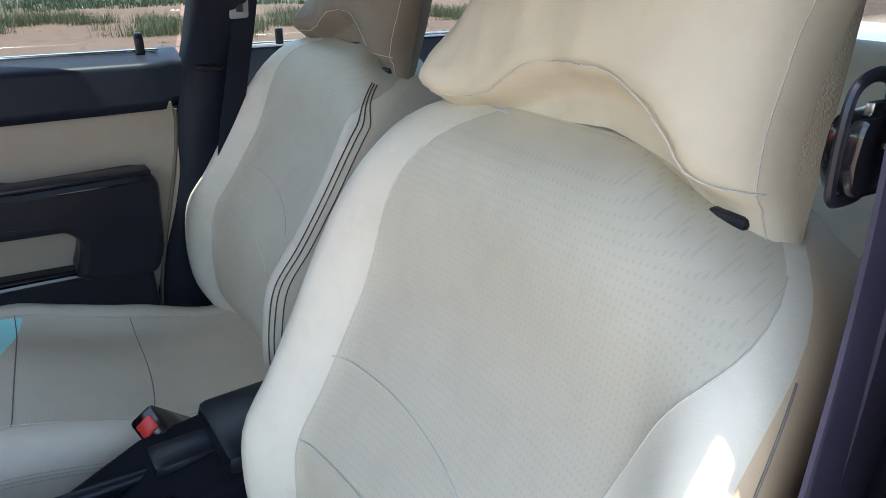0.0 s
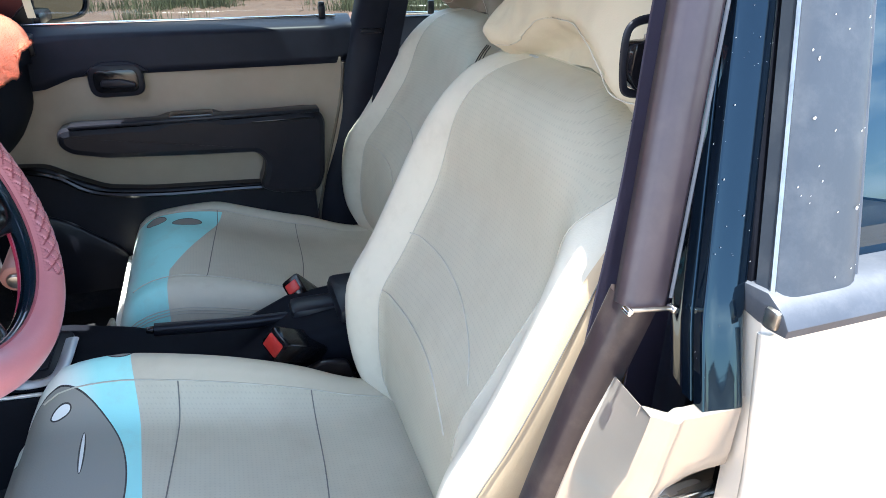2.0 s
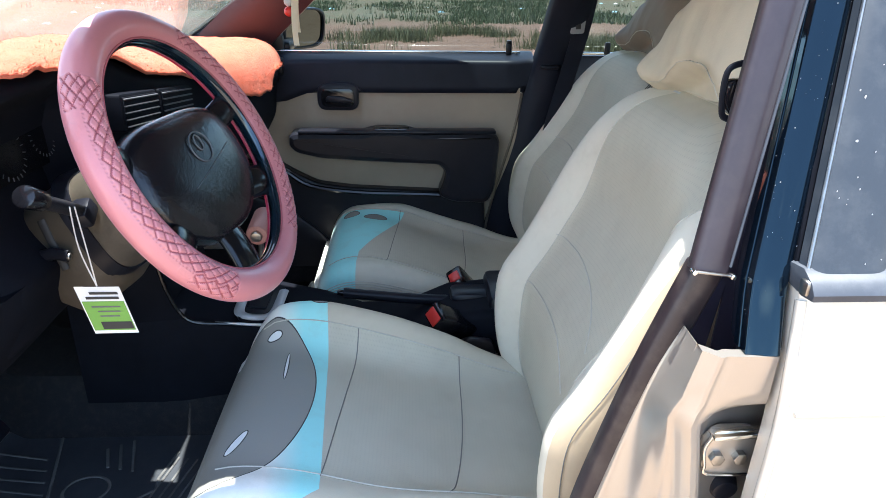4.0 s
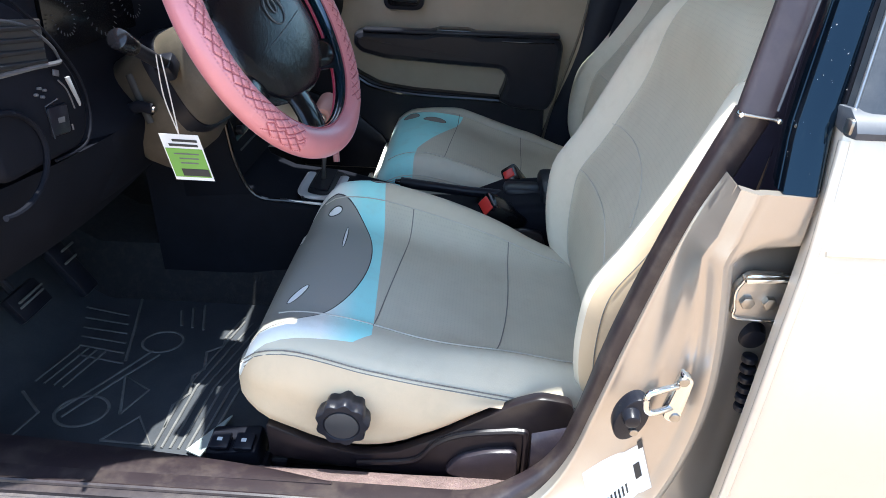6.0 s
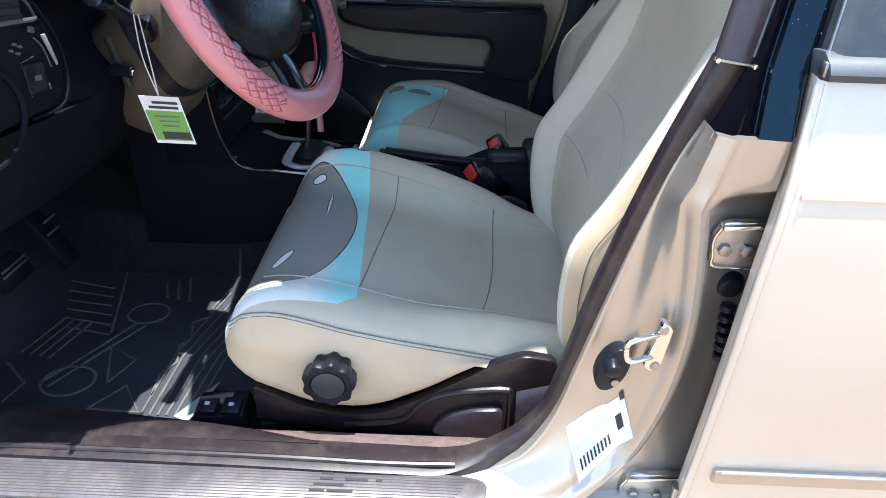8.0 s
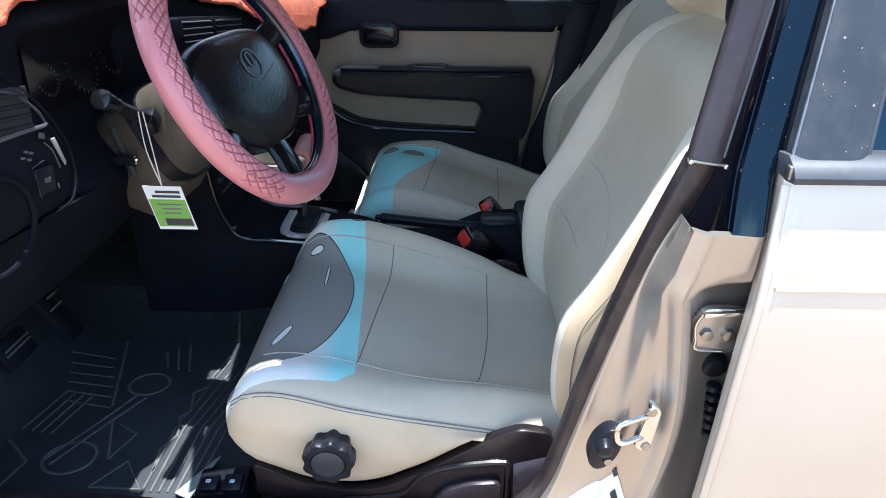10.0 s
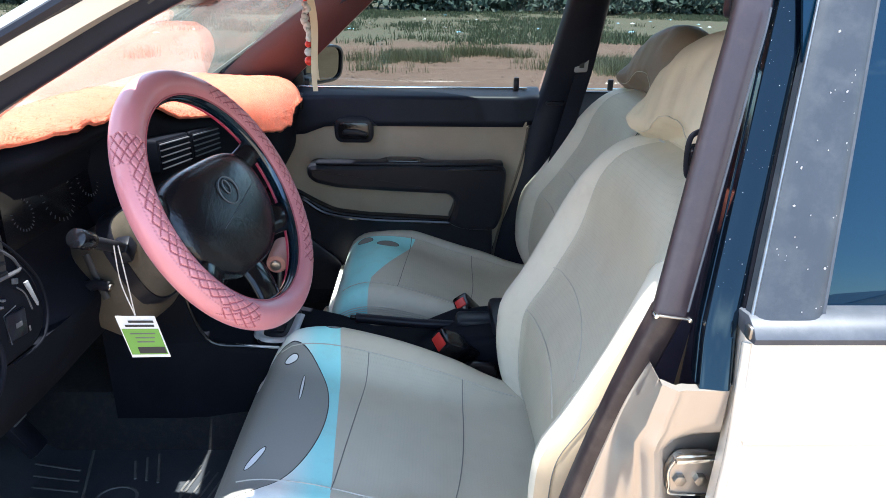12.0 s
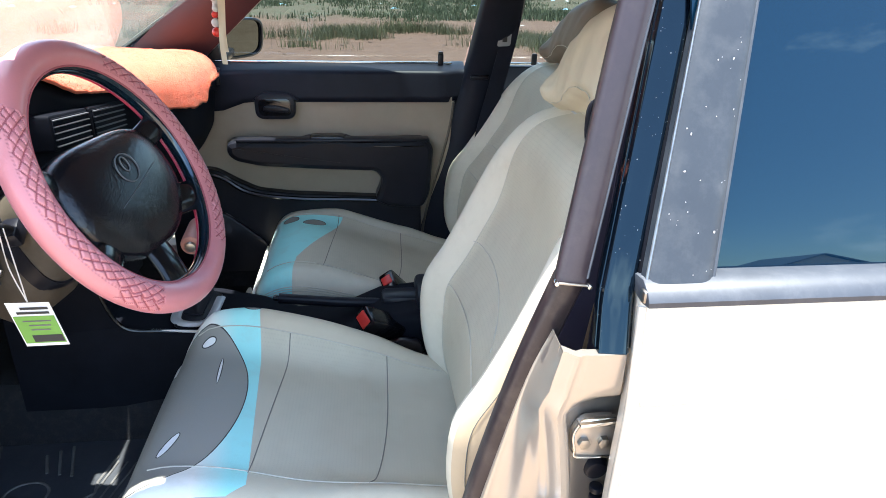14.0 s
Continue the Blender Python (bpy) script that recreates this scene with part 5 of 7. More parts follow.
for _ in range(34):
    u, v = fl.random() * 0.9, fl.uniform(0.08, 0.92)
    p = Vector(frame_fn(u, v)) + Vector((0, -0.0008, 0))
    s = fl.choice((0.0004, 0.0005, 0.0006, 0.0008, 0.0014))
    i = len(V)
    V += [p + Vector((s * math.cos(a) * fl.uniform(0.6, 1.3), 0, s * math.sin(a) * fl.uniform(0.7, 1.6))) for a in (0, 1.05, 2.1, 3.14, 4.2, 5.25)]
    F.append(tuple(range(i, i + 6)))
part("dirt_flecks", (V, F), M_TRASHW, rd, "white dirt flecks", smooth=False)
tagged(rd.children[-1], kind="stuff")

# rear quarter, roof, rear window and far outer side close the body
for s, nm in ((-1, "quarter_near"), (1, "quarter_far")):
    x0, x1 = (1.0, 2.1)
    solo(nm, slab(lambda u, v: (x0 + (x1 - x0) * u, s * side_y(0.25 + 0.67 * v) * (1 - 0.06 * u * u), 0.25 + 0.67 * v), 10, 12, (0, -s * 0.03, 0)), M_PAINT, "champagne rear quarter of the car", "car body", kind="structure")
    solo("pillar_rear_" + ("near" if s < 0 else "far"), slab(lambda u, v: (1.0 + 0.42 * u - 0.20 * v, s * (side_y(0.92 + 0.38 * v) - 0.005), 0.92 + 0.38 * v), 6, 8, (0, -s * 0.05, 0)), M_PAINT, "champagne rear pillar of the car", "car body", kind="structure")


def roof_fn(u, v):
    x = -0.46 + 1.72 * u
    # Widened ahead of the centre pillar to keep sun off the cushion.
    y = (2 * v - 1) * (0.60 + 0.035 * sstep(-0.12, -0.27, x))
    return (x - 0.05 * (1 - (y / 0.6) ** 2) * (1 - u), y, 1.315 + 0.055 * (1 - (y / 0.6) ** 2) - 0.03 * (2 * u - 0.9) ** 2)


solo("roof", slab(roof_fn, 24, 20, (0, 0, 0.012)), M_PAINT, "champagne painted car roof", "car roof", kind="structure")
solo("headliner", slab(lambda u, v: tuple(Vector(roof_fn(u, v)) - Vector((0, 0, 0.035))), 20, 16, (0, 0, 0.02)), M_ROOF, "grey fabric headliner under the roof", "headliner", kind="structure")
for s, nm, dx in ((-1, "roof_rail_near", 0.0), (1, "roof_rail_far", 0.085)):
    rail = smooth_path([(1.25, s * 0.60, 1.285), (0.6, s * 0.585, 1.312), (0.1, s * 0.582, 1.318), (-0.10, s * 0.588, 1.317), (-0.27, s * 0.635, 1.310), (-0.42 + dx, s * 0.640, 1.288), (-0.57 + dx, s * 0.652, 1.236), (-0.71 + dx, s * 0.683, 1.160), (-0.88 + dx, s * 0.715, 1.062), (-1.05 + dx, s * 0.745, 0.95)], 8)
    solo(nm, sweep(rail, [(-0.022, -0.020), (0.022, -0.020), (0.026, 0.0), (0.018, 0.020), (-0.018, 0.020), (-0.026, 0.0)]), M_PAINT, "champagne roof rail and windscreen pillar", "car pillar", kind="structure", sharp=60)
# Strip bent outwards by hand to throw shade on cushion and front sill.
solo("roof_drip_near", tube(smooth_path([(0.6, -0.606, 1.318), (0.1, -0.606, 1.324), (-0.10, -0.612, 1.322), (-0.17, -0.628, 1.318), (-0.27, -0.666, 1.312), (-0.42, -0.672, 1.292), (-0.57, -0.684, 1.240), (-0.71, -0.706, 1.166), (-0.80, -0.742, 1.115), (-0.88, -0.770, 1.066), (-1.0, -0.795, 0.99)], 8), 0.007, 8), M_BLACK, "black roof drip strip, bent outwards to shade the seat and sill", "moulding", kind="structure")


# windscreen
def ws_fn(u, v):
    y = -0.64 + 1.28 * u
    b2 = 1 - (y / 0.66) ** 2
    x0, z0 = -0.93 - 0.20 * b2, 0.965
    x1, z1 = -0.44 - 0.05 * b2, 1.296 + 0.03 * b2
    yy = y * (1.05 - 0.13 * v)
    return (x0 + (x1 - x0) * v, yy, z0 + (z1 - z0) * v)


wsv = sheet(ws_fn, 20, 10)
ws = solo("windscreen", wsv, M_WSCREEN, "clear curved windscreen reflecting the red dashboard cover", "windscreen", (-0.8, 0, 0.965), kind="structure")
ws.visible_shadow = False
# Corner, side and top strips are unseen, added to keep sun off the seats.
for nm, u0, u1, v0, v1 in (("windscreen_border_far", 0.985, 1.0, 0.0, 1.0), ("windscreen_border_near", -0.03, -0.002, 0.0, 1.0), ("windscreen_border_corner", -0.002, 0.013, 0.85, 1.0), ("windscreen_border_side", 0.013, 0.14, 0.52, 1.0), ("windscreen_border_top", 0.14, 0.56, 0.60, 1.0), ("windscreen_border_top_far", 0.56, 0.985, 0.915, 1.0)):
    solo(nm, slab(lambda u, v: tuple(Vector(ws_fn(u0 + (u1 - u0) * u, v0 + (v1 - v0) * v)) + Vector((-0.003, 0, 0.004))), 8, 12, (-0.001, 0, 0.002)), M_INK, "black windscreen strip, the wide ones added to block sun", "windscreen border", kind="structure")
solo("bonnet", slab(lambda u, v: (-1.02 - 1.05 * u, -0.74 + 1.48 * v, 0.93 - 0.10 * u * u - 0.06 * (2 * v - 1) ** 4 + 0.02 * (1 - (2 * v - 1) ** 2)), 14, 16, (0, 0, -0.02)), M_PAINT, "champagne bonnet beyond the windscreen", "car bonnet", kind="structure")
for s, nm in ((-1, "wing_near"), (1, "wing_far")):
    solo(nm, slab(lambda u, v: (-1.10 - 1.0 * u, s * (0.80 - 0.04 * u), 0.25 + 0.60 * v), 8, 8, (0, -s * 0.02, 0)), M_PAINT, "champagne front wing of the car", "car body", kind="structure")
solo("front_end", box((-2.08, 0, 0.55), (0.10, 1.5, 0.55), 0.04), M_PAINT, "champagne front end of the car", "car body", kind="structure")
solo("tail_end", box((2.10, 0, 0.60), (0.10, 1.5, 0.62), 0.04), M_PAINT, "champagne tail of the car", "car body", kind="structure")
solo("boot_lid", box((1.75, 0, 0.93), (0.70, 1.46, 0.03), 0.01), M_PAINT, "champagne boot lid", "car body", kind="structure")
solo("rear_window", sheet(lambda u, v: (1.42 - 0.20 * v, -0.66 + 1.32 * u + (0.5 - u) * 0.16 * v, 0.93 + 0.37 * v), 8, 6), M_GLASSD, "tinted rear window", "rear window", (1.4, 0, 0.93), kind="structure")
solo("firewall", slab(lambda u, v: (-1.25 - 0.1 * (1 - v), -0.74 + 1.48 * u, 0.25 + 0.68 * v), 4, 4, (-0.02, 0, 0)), M_BLACK, "black firewall under the dashboard", "firewall", kind="structure")
solo("rocker_far", prism([(-y, z) for y, z in ROCK], "x", -1.25, 1.0), M_PAINT, "champagne sill on the far side", "car sill", kind="structure", sharp=30)
# road wheels carry the body
for wx in (-1.62, 1.42):
    for s in (-1, 1):
        wl = thing("road_wheel", (wx, s * 0.72, 0.0), "black tyre on a plain steel road wheel", "wheel", "road wheels")
        qw = Vector((0, s, 0)).to_track_quat("Z", "Y").to_matrix()
        part("tyre", lathe((wx, s * 0.62, 0.29), qw, [(0.0, 0.19), (0.0, 0.265), (0.02, 0.287), (0.09, 0.29), (0.16, 0.287), (0.18, 0.265), (0.18, 0.19)], 40), M_BLACK, wl)
        part("rim", lathe((wx, s * 0.63, 0.29), qw, [(0.0, 0.19), (0.13, 0.188), (0.15, 0.17), (0.13, 0.06), (0.15, 0.04), (0.155, 0.02)], 32), M_STEEL, wl)


# ---------------------------------------------------------------- far front door
fd = thing("passenger_door", (-0.37, 0.66, 0.30), "closed far door with a beige panel and black armrest", "car door")
def fd_panel(u, v):
    x, z = -0.86 + (0.86 - 0.004) * u, 0.28 + 0.562 * v
    y = 0.628 + 0.0 * x
    return (x - 0.10 * sstep(0.75, 0.35, z) * u, y, z)


part("panel", slab(fd_panel, 24, 60, (0, 0.03, 0)), [M_BEIGE], fd, "beige fabric panel", sharp=60)
# dark upper band, dropping round the handle
def band_low(x):
    return 0.829 - 0.035 * sstep(-0.44, -0.47, x) * 0 + (-0.028) * sstep(-0.60, -0.70, x)


def band_fn(u, v):
    x = -0.86 + 0.90 * u
    z0 = band_low(x)
    z = z0 + (0.934 - z0) * v
    y = 0.614 + 0.008 * (1 - sstep(0.0, 0.12, v)) + 0.060 * sstep(0.78, 1.0, v) ** 2 + 0.012 * v
    return (x, y + 0.034 * sstep(-0.012, 0.004, x), z)


part("upper_band", slab(band_fn, 30, 16, (0, 0.03, 0)), M_NAVY, fd, "padded dark vinyl upper band", sharp=60)
part("belt_strip", box((-0.43, 0.690, 0.936), (0.86, 0.012, 0.006), 0.002), M_CHROME, fd, "bright belt strip under the glass")
# handle recess
def ring_poly(cx, cz, w, h, r, n=5):
    return round_poly([(cx - w / 2, cz - h / 2), (cx + w / 2, cz - h / 2), (cx + w / 2, cz + h / 2), (cx - w / 2, cz + h / 2)], r, n)


hb = part("handle_bezel", prism(ring_poly(-0.530, 0.817, 0.118, 0.074, 0.028), "y", 0.628, 0.606, 0.006), M_BLACK, fd, "black inner handle bezel")
# No hollow here: a flat black plate imitates the cup's shade.
part("handle_cup", prism(ring_poly(-0.530, 0.817, 0.094, 0.052, 0.020), "y", 0.612, 0.6045, 0.001), M_BLACKG, hb, "flat black plate standing in for the shaded cup")
part("lever", prism(round_poly([(-0.565, 0.806), (-0.492, 0.802), (-0.488, 0.812), (-0.52, 0.822), (-0.562, 0.822)], 0.008, 4), "y", 0.606, 0.597, 0.003), M_BLACK, hb, "black pull lever")
part("hump", prism(round_poly([(-0.60, 0.832), (-0.58, 0.846), (-0.56, 0.860), (-0.50, 0.860), (-0.475, 0.850), (-0.455, 0.832)], 0.02, 4), "y", 0.632, 0.6095, 0.004), M_NAVY, fd, "raised surround above the handle")
# armrest
arm_top = [(-0.672, 0.690), (-0.668, 0.722), (-0.645, 0.729), (-0.46, 0.727), (-0.43, 0.737), (-0.33, 0.736), (-0.31, 0.727), (-0.20, 0.728), (-0.10, 0.730), (-0.075, 0.722), (-0.066, 0.700), (-0.075, 0.560), (-0.095, 0.515), (-0.20, 0.520),
           (-0.245, 0.540), (-0.228, 0.580), (-0.222, 0.612), (-0.240, 0.634), (-0.42, 0.642), (-0.58, 0.652), (-0.65, 0.668)]
ar = part("armrest", prism(round_poly(arm_top, 0.02, 4), "y", 0.632, 0.545, 0.016), M_BLACK, fd, "glossy black moulded armrest", sharp=20)
part("armrest_pad", box((-0.36, 0.560, 0.732), (0.56, 0.045, 0.010), 0.004), M_BLACK, ar)
part("switch_plate", prism(round_poly([(-0.44, 0.728), (-0.425, 0.742), (-0.335, 0.741), (-0.32, 0.728)], 0.006, 3), "y", 0.60, 0.55, 0.003), M_BLACKG, ar, "window switch plate")
# Strip added to imitate the highlight along the armrest's edge.
part("highlight_strip", box((-0.17, 0.5435, 0.714), (0.15, 0.003, 0.004), 0.001), M_BLACKG, ar, "narrow gloss strip standing in for an edge highlight")
# lower pocket with beige inlay
lowp = [(-0.86, 0.30), (-0.86, 0.640), (-0.72, 0.632), (-0.66, 0.596), (-0.60, 0.566), (-0.50, 0.553), (-0.36, 0.546), (-0.24, 0.540), (-0.10, 0.530), (-0.09, 0.30)]
part("lower_panel", prism(round_poly(lowp, 0.02, 3), "y", 0.640, 0.590, 0.010), M_BLACK, fd, "black moulded lower panel and pocket", sharp=20)
part("pocket_lip", tube(smooth_path([(-0.80, 0.578, 0.640), (-0.70, 0.575, 0.614), (-0.62, 0.572, 0.566), (-0.48, 0.572, 0.545), (-0.30, 0.575, 0.538), (-0.12, 0.58, 0.528)], 6), 0.007, 8), M_BLACKG, fd, "rolled pocket lip")
part("speaker_panel", prism(round_poly([(-0.86, 0.30), (-0.86, 0.56), (-0.70, 0.50), (-0.58, 0.40), (-0.56, 0.30)], 0.03, 4), "y", 0.595, 0.575, 0.008), M_BLACK, fd)
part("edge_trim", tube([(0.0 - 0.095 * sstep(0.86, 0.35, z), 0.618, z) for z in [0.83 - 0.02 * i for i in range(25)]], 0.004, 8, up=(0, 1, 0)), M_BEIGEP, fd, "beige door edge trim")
part("outer_skin", slab(lambda u, v: (-1.05 + 1.06 * u, side_y(0.28 + 0.63 * v), 0.28 + 0.63 * v), 10, 16, (0, -0.02, 0)), M_PAINT, fd, "champagne outer skin")
for nm, sx in (("lock_peg", -0.036),):
    part("lock_peg", box((sx, 0.676, 0.948), (0.017, 0.010, 0.034), 0.003), M_BLACK, fd, "black lock peg")
    part("peg_cap", box((sx, 0.676, 0.966), (0.015, 0.012, 0.010), 0.003), M_BLACK, fd)
pane = part("window_pane", sheet(lambda u, v: (-0.98 + 1.02 * u + 0.06 * v * u, 0.715 - 0.42 * 0.36 * v, 0.93 + 0.36 * v), 10, 8), M_GLASS, fd, "clear door glass, wound up")
part("window_frame", sweep(smooth_path([(-0.98, 0.72, 0.945), (-0.80, 0.672, 1.045), (-0.64, 0.622, 1.145), (-0.50, 0.585, 1.215), (-0.36, 0.562, 1.262), (-0.15, 0.553, 1.285), (0.06, 0.553, 1.285)], 6), [(-0.014, -0.014), (0.014, -0.014), (0.014, 0.014), (-0.014, 0.014)]), M_NAVY, fd, "dark window frame")
part("sail_panel", prism(round_poly([(-0.84, 0.935), (-0.685, 0.935), (-0.69, 0.985), (-0.74, 1.04), (-0.84, 1.03)], 0.01, 3), "y", 0.715, 0.69, 0.004), M_BLACK, fd, "black mirror sail panel")

# door mirror outside the far glass
mr = thing("door_mirror", (-0.64, 0.90, 0.90), "black plastic door mirror outside the far window", "door mirror")
MIR = pose(-0.650, 0.858, 0.984, 0, 6, -31)          # local x points along the glass's normal
rim2 = [(0.100 * math.copysign(abs(math.cos(t)) ** 0.55, math.cos(t)), 0.061 * math.copysign(abs(math.sin(t)) ** 0.55, math.sin(t))) for t in [2 * math.pi * k / 40 for k in range(40)]]
rings = [[MIR @ Vector((dx, a * sc, b2 * sc)) for a, b2 in rim2] for dx, sc in ((-0.075, 0.45), (-0.065, 0.72), (-0.040, 0.92), (-0.010, 1.0), (0.004, 1.0), (0.006, 0.96), (0.006, 0.90), (-0.004, 0.885))]
part("shell", loft(rings), M_BLACK, mr, sharp=50)
part("mirror_glass", loft([[MIR @ Vector((dx, a * sc, b2 * sc)) for a, b2 in rim2] for dx, sc in ((-0.003, 0.885), (-0.001, 0.880), (0.0, 0.02))]), M_MIRROR, mr)
part("stem", box((-0.700, 0.770, 0.945), (0.06, 0.13, 0.03), 0.01), M_BLACK, mr)

# far centre pillar with its belt
def pil_fn(u, v):
    z = 0.22 + 1.07 * u
    xa = lerp([(0.22, -0.135), (0.415, -0.100), (0.70, -0.022), (0.91, 0.034), (1.10, 0.066), (1.29, 0.098)], z)
    w = lerp([(0.22, 0.22), (0.45, 0.16), (0.88, 0.105), (0.93, 0.118), (1.06, 0.122), (1.18, 0.110), (1.29, 0.105)], z)
    y = 0.640 if z < 0.90 else 0.640 - 0.36 * (z - 0.90)
    return (xa + w * v, y - 0.022 * math.sin(v * math.pi) ** 0.6, z)


fp = thing("far_pillar", (0.03, 0.64, 0.22), "black trimmed far centre pillar", "car pillar", kind="structure")
part("trim", slab(pil_fn, 30, 14, (0, 0.05, 0)), M_NAVY, fp, sharp=60)
part("cover_cap", box((0.075, 0.612, 0.905), (0.055, 0.012, 0.012), 0.004), M_BLACK, fp)
fb = thing("seat_belt_far", (0.12, 0.60, 0.40), "dark seat belt hanging down the far pillar", "seat belt")
bp = smooth_path([(0.168, 0.530, 1.25), (0.158, 0.550, 1.14), (0.152, 0.580, 1.03), (0.128, 0.596, 0.90), (0.085, 0.602, 0.70), (0.05, 0.602, 0.42)], 8)
part("webbing", sweep(bp, [(-0.0012, -0.023), (0.0012, -0.023), (0.0012, 0.023), (-0.0012, 0.023)]), M_NAVY, fb)
part("tongue", prism(round_poly([(0.117, 0.998), (0.155, 1.000), (0.158, 1.040), (0.120, 1.040)], 0.006, 3), "y", 0.585, 0.577, 0.001), M_PALE, fb, "steel belt tongue")
part("tongue_grip", box((0.141, 0.580, 1.075), (0.056, 0.020, 0.040), 0.006, (0, 5, 0)), M_BLACK, fb, "black tongue grip")
part("slot", box((0.138, 0.5765, 1.020), (0.014, 0.002, 0.018), 0.001), M_INK, fb)

# far rear door
rf = thing("far_rear_door", (0.55, 0.66, 0.30), "closed far rear door with dark upper trim", "car door")
part("panel", slab(lambda u, v: (0.10 + 0.95 * u, 0.640 + 0.045 * sstep(0.8, 1.0, v), 0.28 + 0.648 * v), 14, 20, (0, 0.03, 0)), M_NAVY, rf)
part("inlay", prism(round_poly([(0.16, 0.50), (1.0, 0.50), (1.0, 0.82), (0.16, 0.82)], 0.03, 4), "y", 0.645, 0.634, 0.003), M_BEIGE, rf, "beige fabric inlay")
part("belt_strip", box((0.58, 0.690, 0.936), (0.92, 0.012, 0.006), 0.002), M_CHROME, rf)
part("lock_peg", box((0.256, 0.682, 0.950), (0.017, 0.010, 0.034), 0.003), M_BLACK, rf, "black lock peg")
part("outer_skin", slab(lambda u, v: (0.02 + 1.0 * u, side_y(0.28 + 0.63 * v), 0.28 + 0.63 * v), 10, 16, (0, -0.02, 0)), M_PAINT, rf)
pane = part("window_pane", sheet(lambda u, v: (0.16 + 0.88 * u, 0.715 - 0.42 * 0.36 * v, 0.93 + 0.36 * v), 10, 8), M_GLASS, rf, "clear rear door glass")

# far windscreen pillar trim
def ap_fn(u, v):
    a = Vector((-0.968, 0.645, 0.93)).lerp(Vector((-0.572, 0.588, 1.275)), u)
    b2 = Vector((-0.745, 0.655, 0.93)).lerp(Vector((-0.385, 0.575, 1.255)), u)
    p = a.lerp(b2, v)
    return (p.x, p.y - 0.018 * math.sin(v * math.pi), p.z + 0.012 * math.sin(v * math.pi))


solo("windscreen_pillar_far", slab(ap_fn, 16, 10, (0, 0.03, 0)), M_APIL, "far windscreen pillar trim with the cover's red bounce in its colour", "car pillar", kind="structure", sharp=60)

# ---------------------------------------------------------------- driver's seat belt
sb = thing("seat_belt", (0.0, -0.63, 0.42), "dark navy seat belt with a steel tongue on the near pillar", "seat belt")
bp = smooth_path([(0.055, -0.600, 1.235), (0.036, -0.622, 1.15), (0.018, -0.640, 1.07), (0.002, -0.655, 0.95), (-0.028, -0.668, 0.75), (-0.060, -0.675, 0.42)], 8)
part("webbing", sweep(bp, [(-0.0012, -0.023), (0.0012, -0.023), (0.0012, 0.023), (-0.0012, 0.023)]), M_BELT, sb)
bp2 = smooth_path([(0.050, -0.615, 1.235), (0.045, -0.640, 1.10), (0.035, -0.660, 0.90), (0.01, -0.675, 0.42)], 8)
part("webbing", sweep(bp2, [(-0.0012, -0.023), (0.0012, -0.023), (0.0012, 0.023), (-0.0012, 0.023)]), M_BELT, sb)
tl = smooth_path([(-0.013, -0.628, 1.030), (-0.014, -0.627, 1.060), (-0.006, -0.626, 1.071), (0.016, -0.625, 1.073), (0.030, -0.625, 1.064), (0.030, -0.626, 1.030), (0.022, -0.627, 1.018), (-0.006, -0.628, 1.019)], 6, closed=True)
part("tongue_loop", tube(tl, 0.0032, 8, closed=True, flat=(0.0034, 0.0022), up=(0, 1, 0)), M_BLACK, sb, "rounded dark steel tongue loop")
part("tongue_grip", prism(round_poly([(-0.0125, 1.058), (-0.0130, 1.034), (-0.004, 1.021), (0.036, 1.018), (0.036, 1.060)], 0.008, 4), "y", -0.636, -0.620, 0.003), M_BLACKG, sb, "black tongue grip")
# Pale box stands in for a small glint on the black grip.
part("slot", box((0.014, -0.6365, 1.044), (0.009, 0.002, 0.003), 0.0008), M_PALE, sb)
part("tongue_plate", box((0.016, -0.629, 1.0605), (0.030, 0.004, 0.005), 0.001), M_STEEL, sb, "bright steel tongue plate")
part("guide_loop", box((0.045, -0.610, 1.215), (0.075, 0.022, 0.05), 0.010), M_BLACK, sb, "black upper belt guide")


# buckles between the seats
def buckle(x, y, z, rx, ry, label, tall=0.110, red=0.038):
    bk = thing("belt_buckle", (x, y, z - 0.06), label, "belt buckle", "belt buckles")
    m = pose(x, y, z, rx, ry, 0)
    def at(vf):
        return [m @ Vector(p) for p in vf[0]], vf[1]
    part("housing", at(box((0, 0, 0.055 - tall / 2 + (tall - 0.110)), (0.042, 0.055, tall), 0.008)), M_BLACKG, bk)
    part("button", at(box((-0.002, 0, 0.053 + tall - 0.110), (0.026, red, 0.010), 0.003)), M_RED, bk, "red release button")
    part("stalk", at(box((0, 0, -0.10), (0.012, 0.03, 0.13), 0.003)), M_BLACK, bk)


buckle(-0.243, -0.091, 0.480, 30, -52, "black belt buckle with a red button beside the driver's seat")
buckle(-0.186, 0.121, 0.445, 27, -35, "black belt buckle with a red button beside the passenger seat", 0.128, 0.026)

# ---------------------------------------------------------------- rear bench
rb = thing("rear_bench", (1.0, 0, 0.24), "cream leatherette rear bench with dark seams", "car seat")
part("cushion", box((0.86, 0, 0.40), (0.50, 1.24, 0.20), 0.06, seg=4), M_CREAM, rb)
part("backrest", box((1.14, 0, 0.70), (0.16, 1.24, 0.56), 0.06, (0, 18, 0), 4), M_CREAM, rb)
for y in (-0.30, 0.0, 0.30):
    part("seam", tube([(1.045 + 0.09 * 1.8 * (i / 12 - 0.5), y, 0.48 + 0.48 * i / 12) for i in range(13)], 0.003, 6, up=(0, 1, 0)), M_THREAD, rb)
for y in (-0.33, 0.33):
    part("head_restraint", box((1.25, y, 1.0), (0.09, 0.26, 0.13), 0.035, (0, 12, 0), 4), M_CREAM, rb)
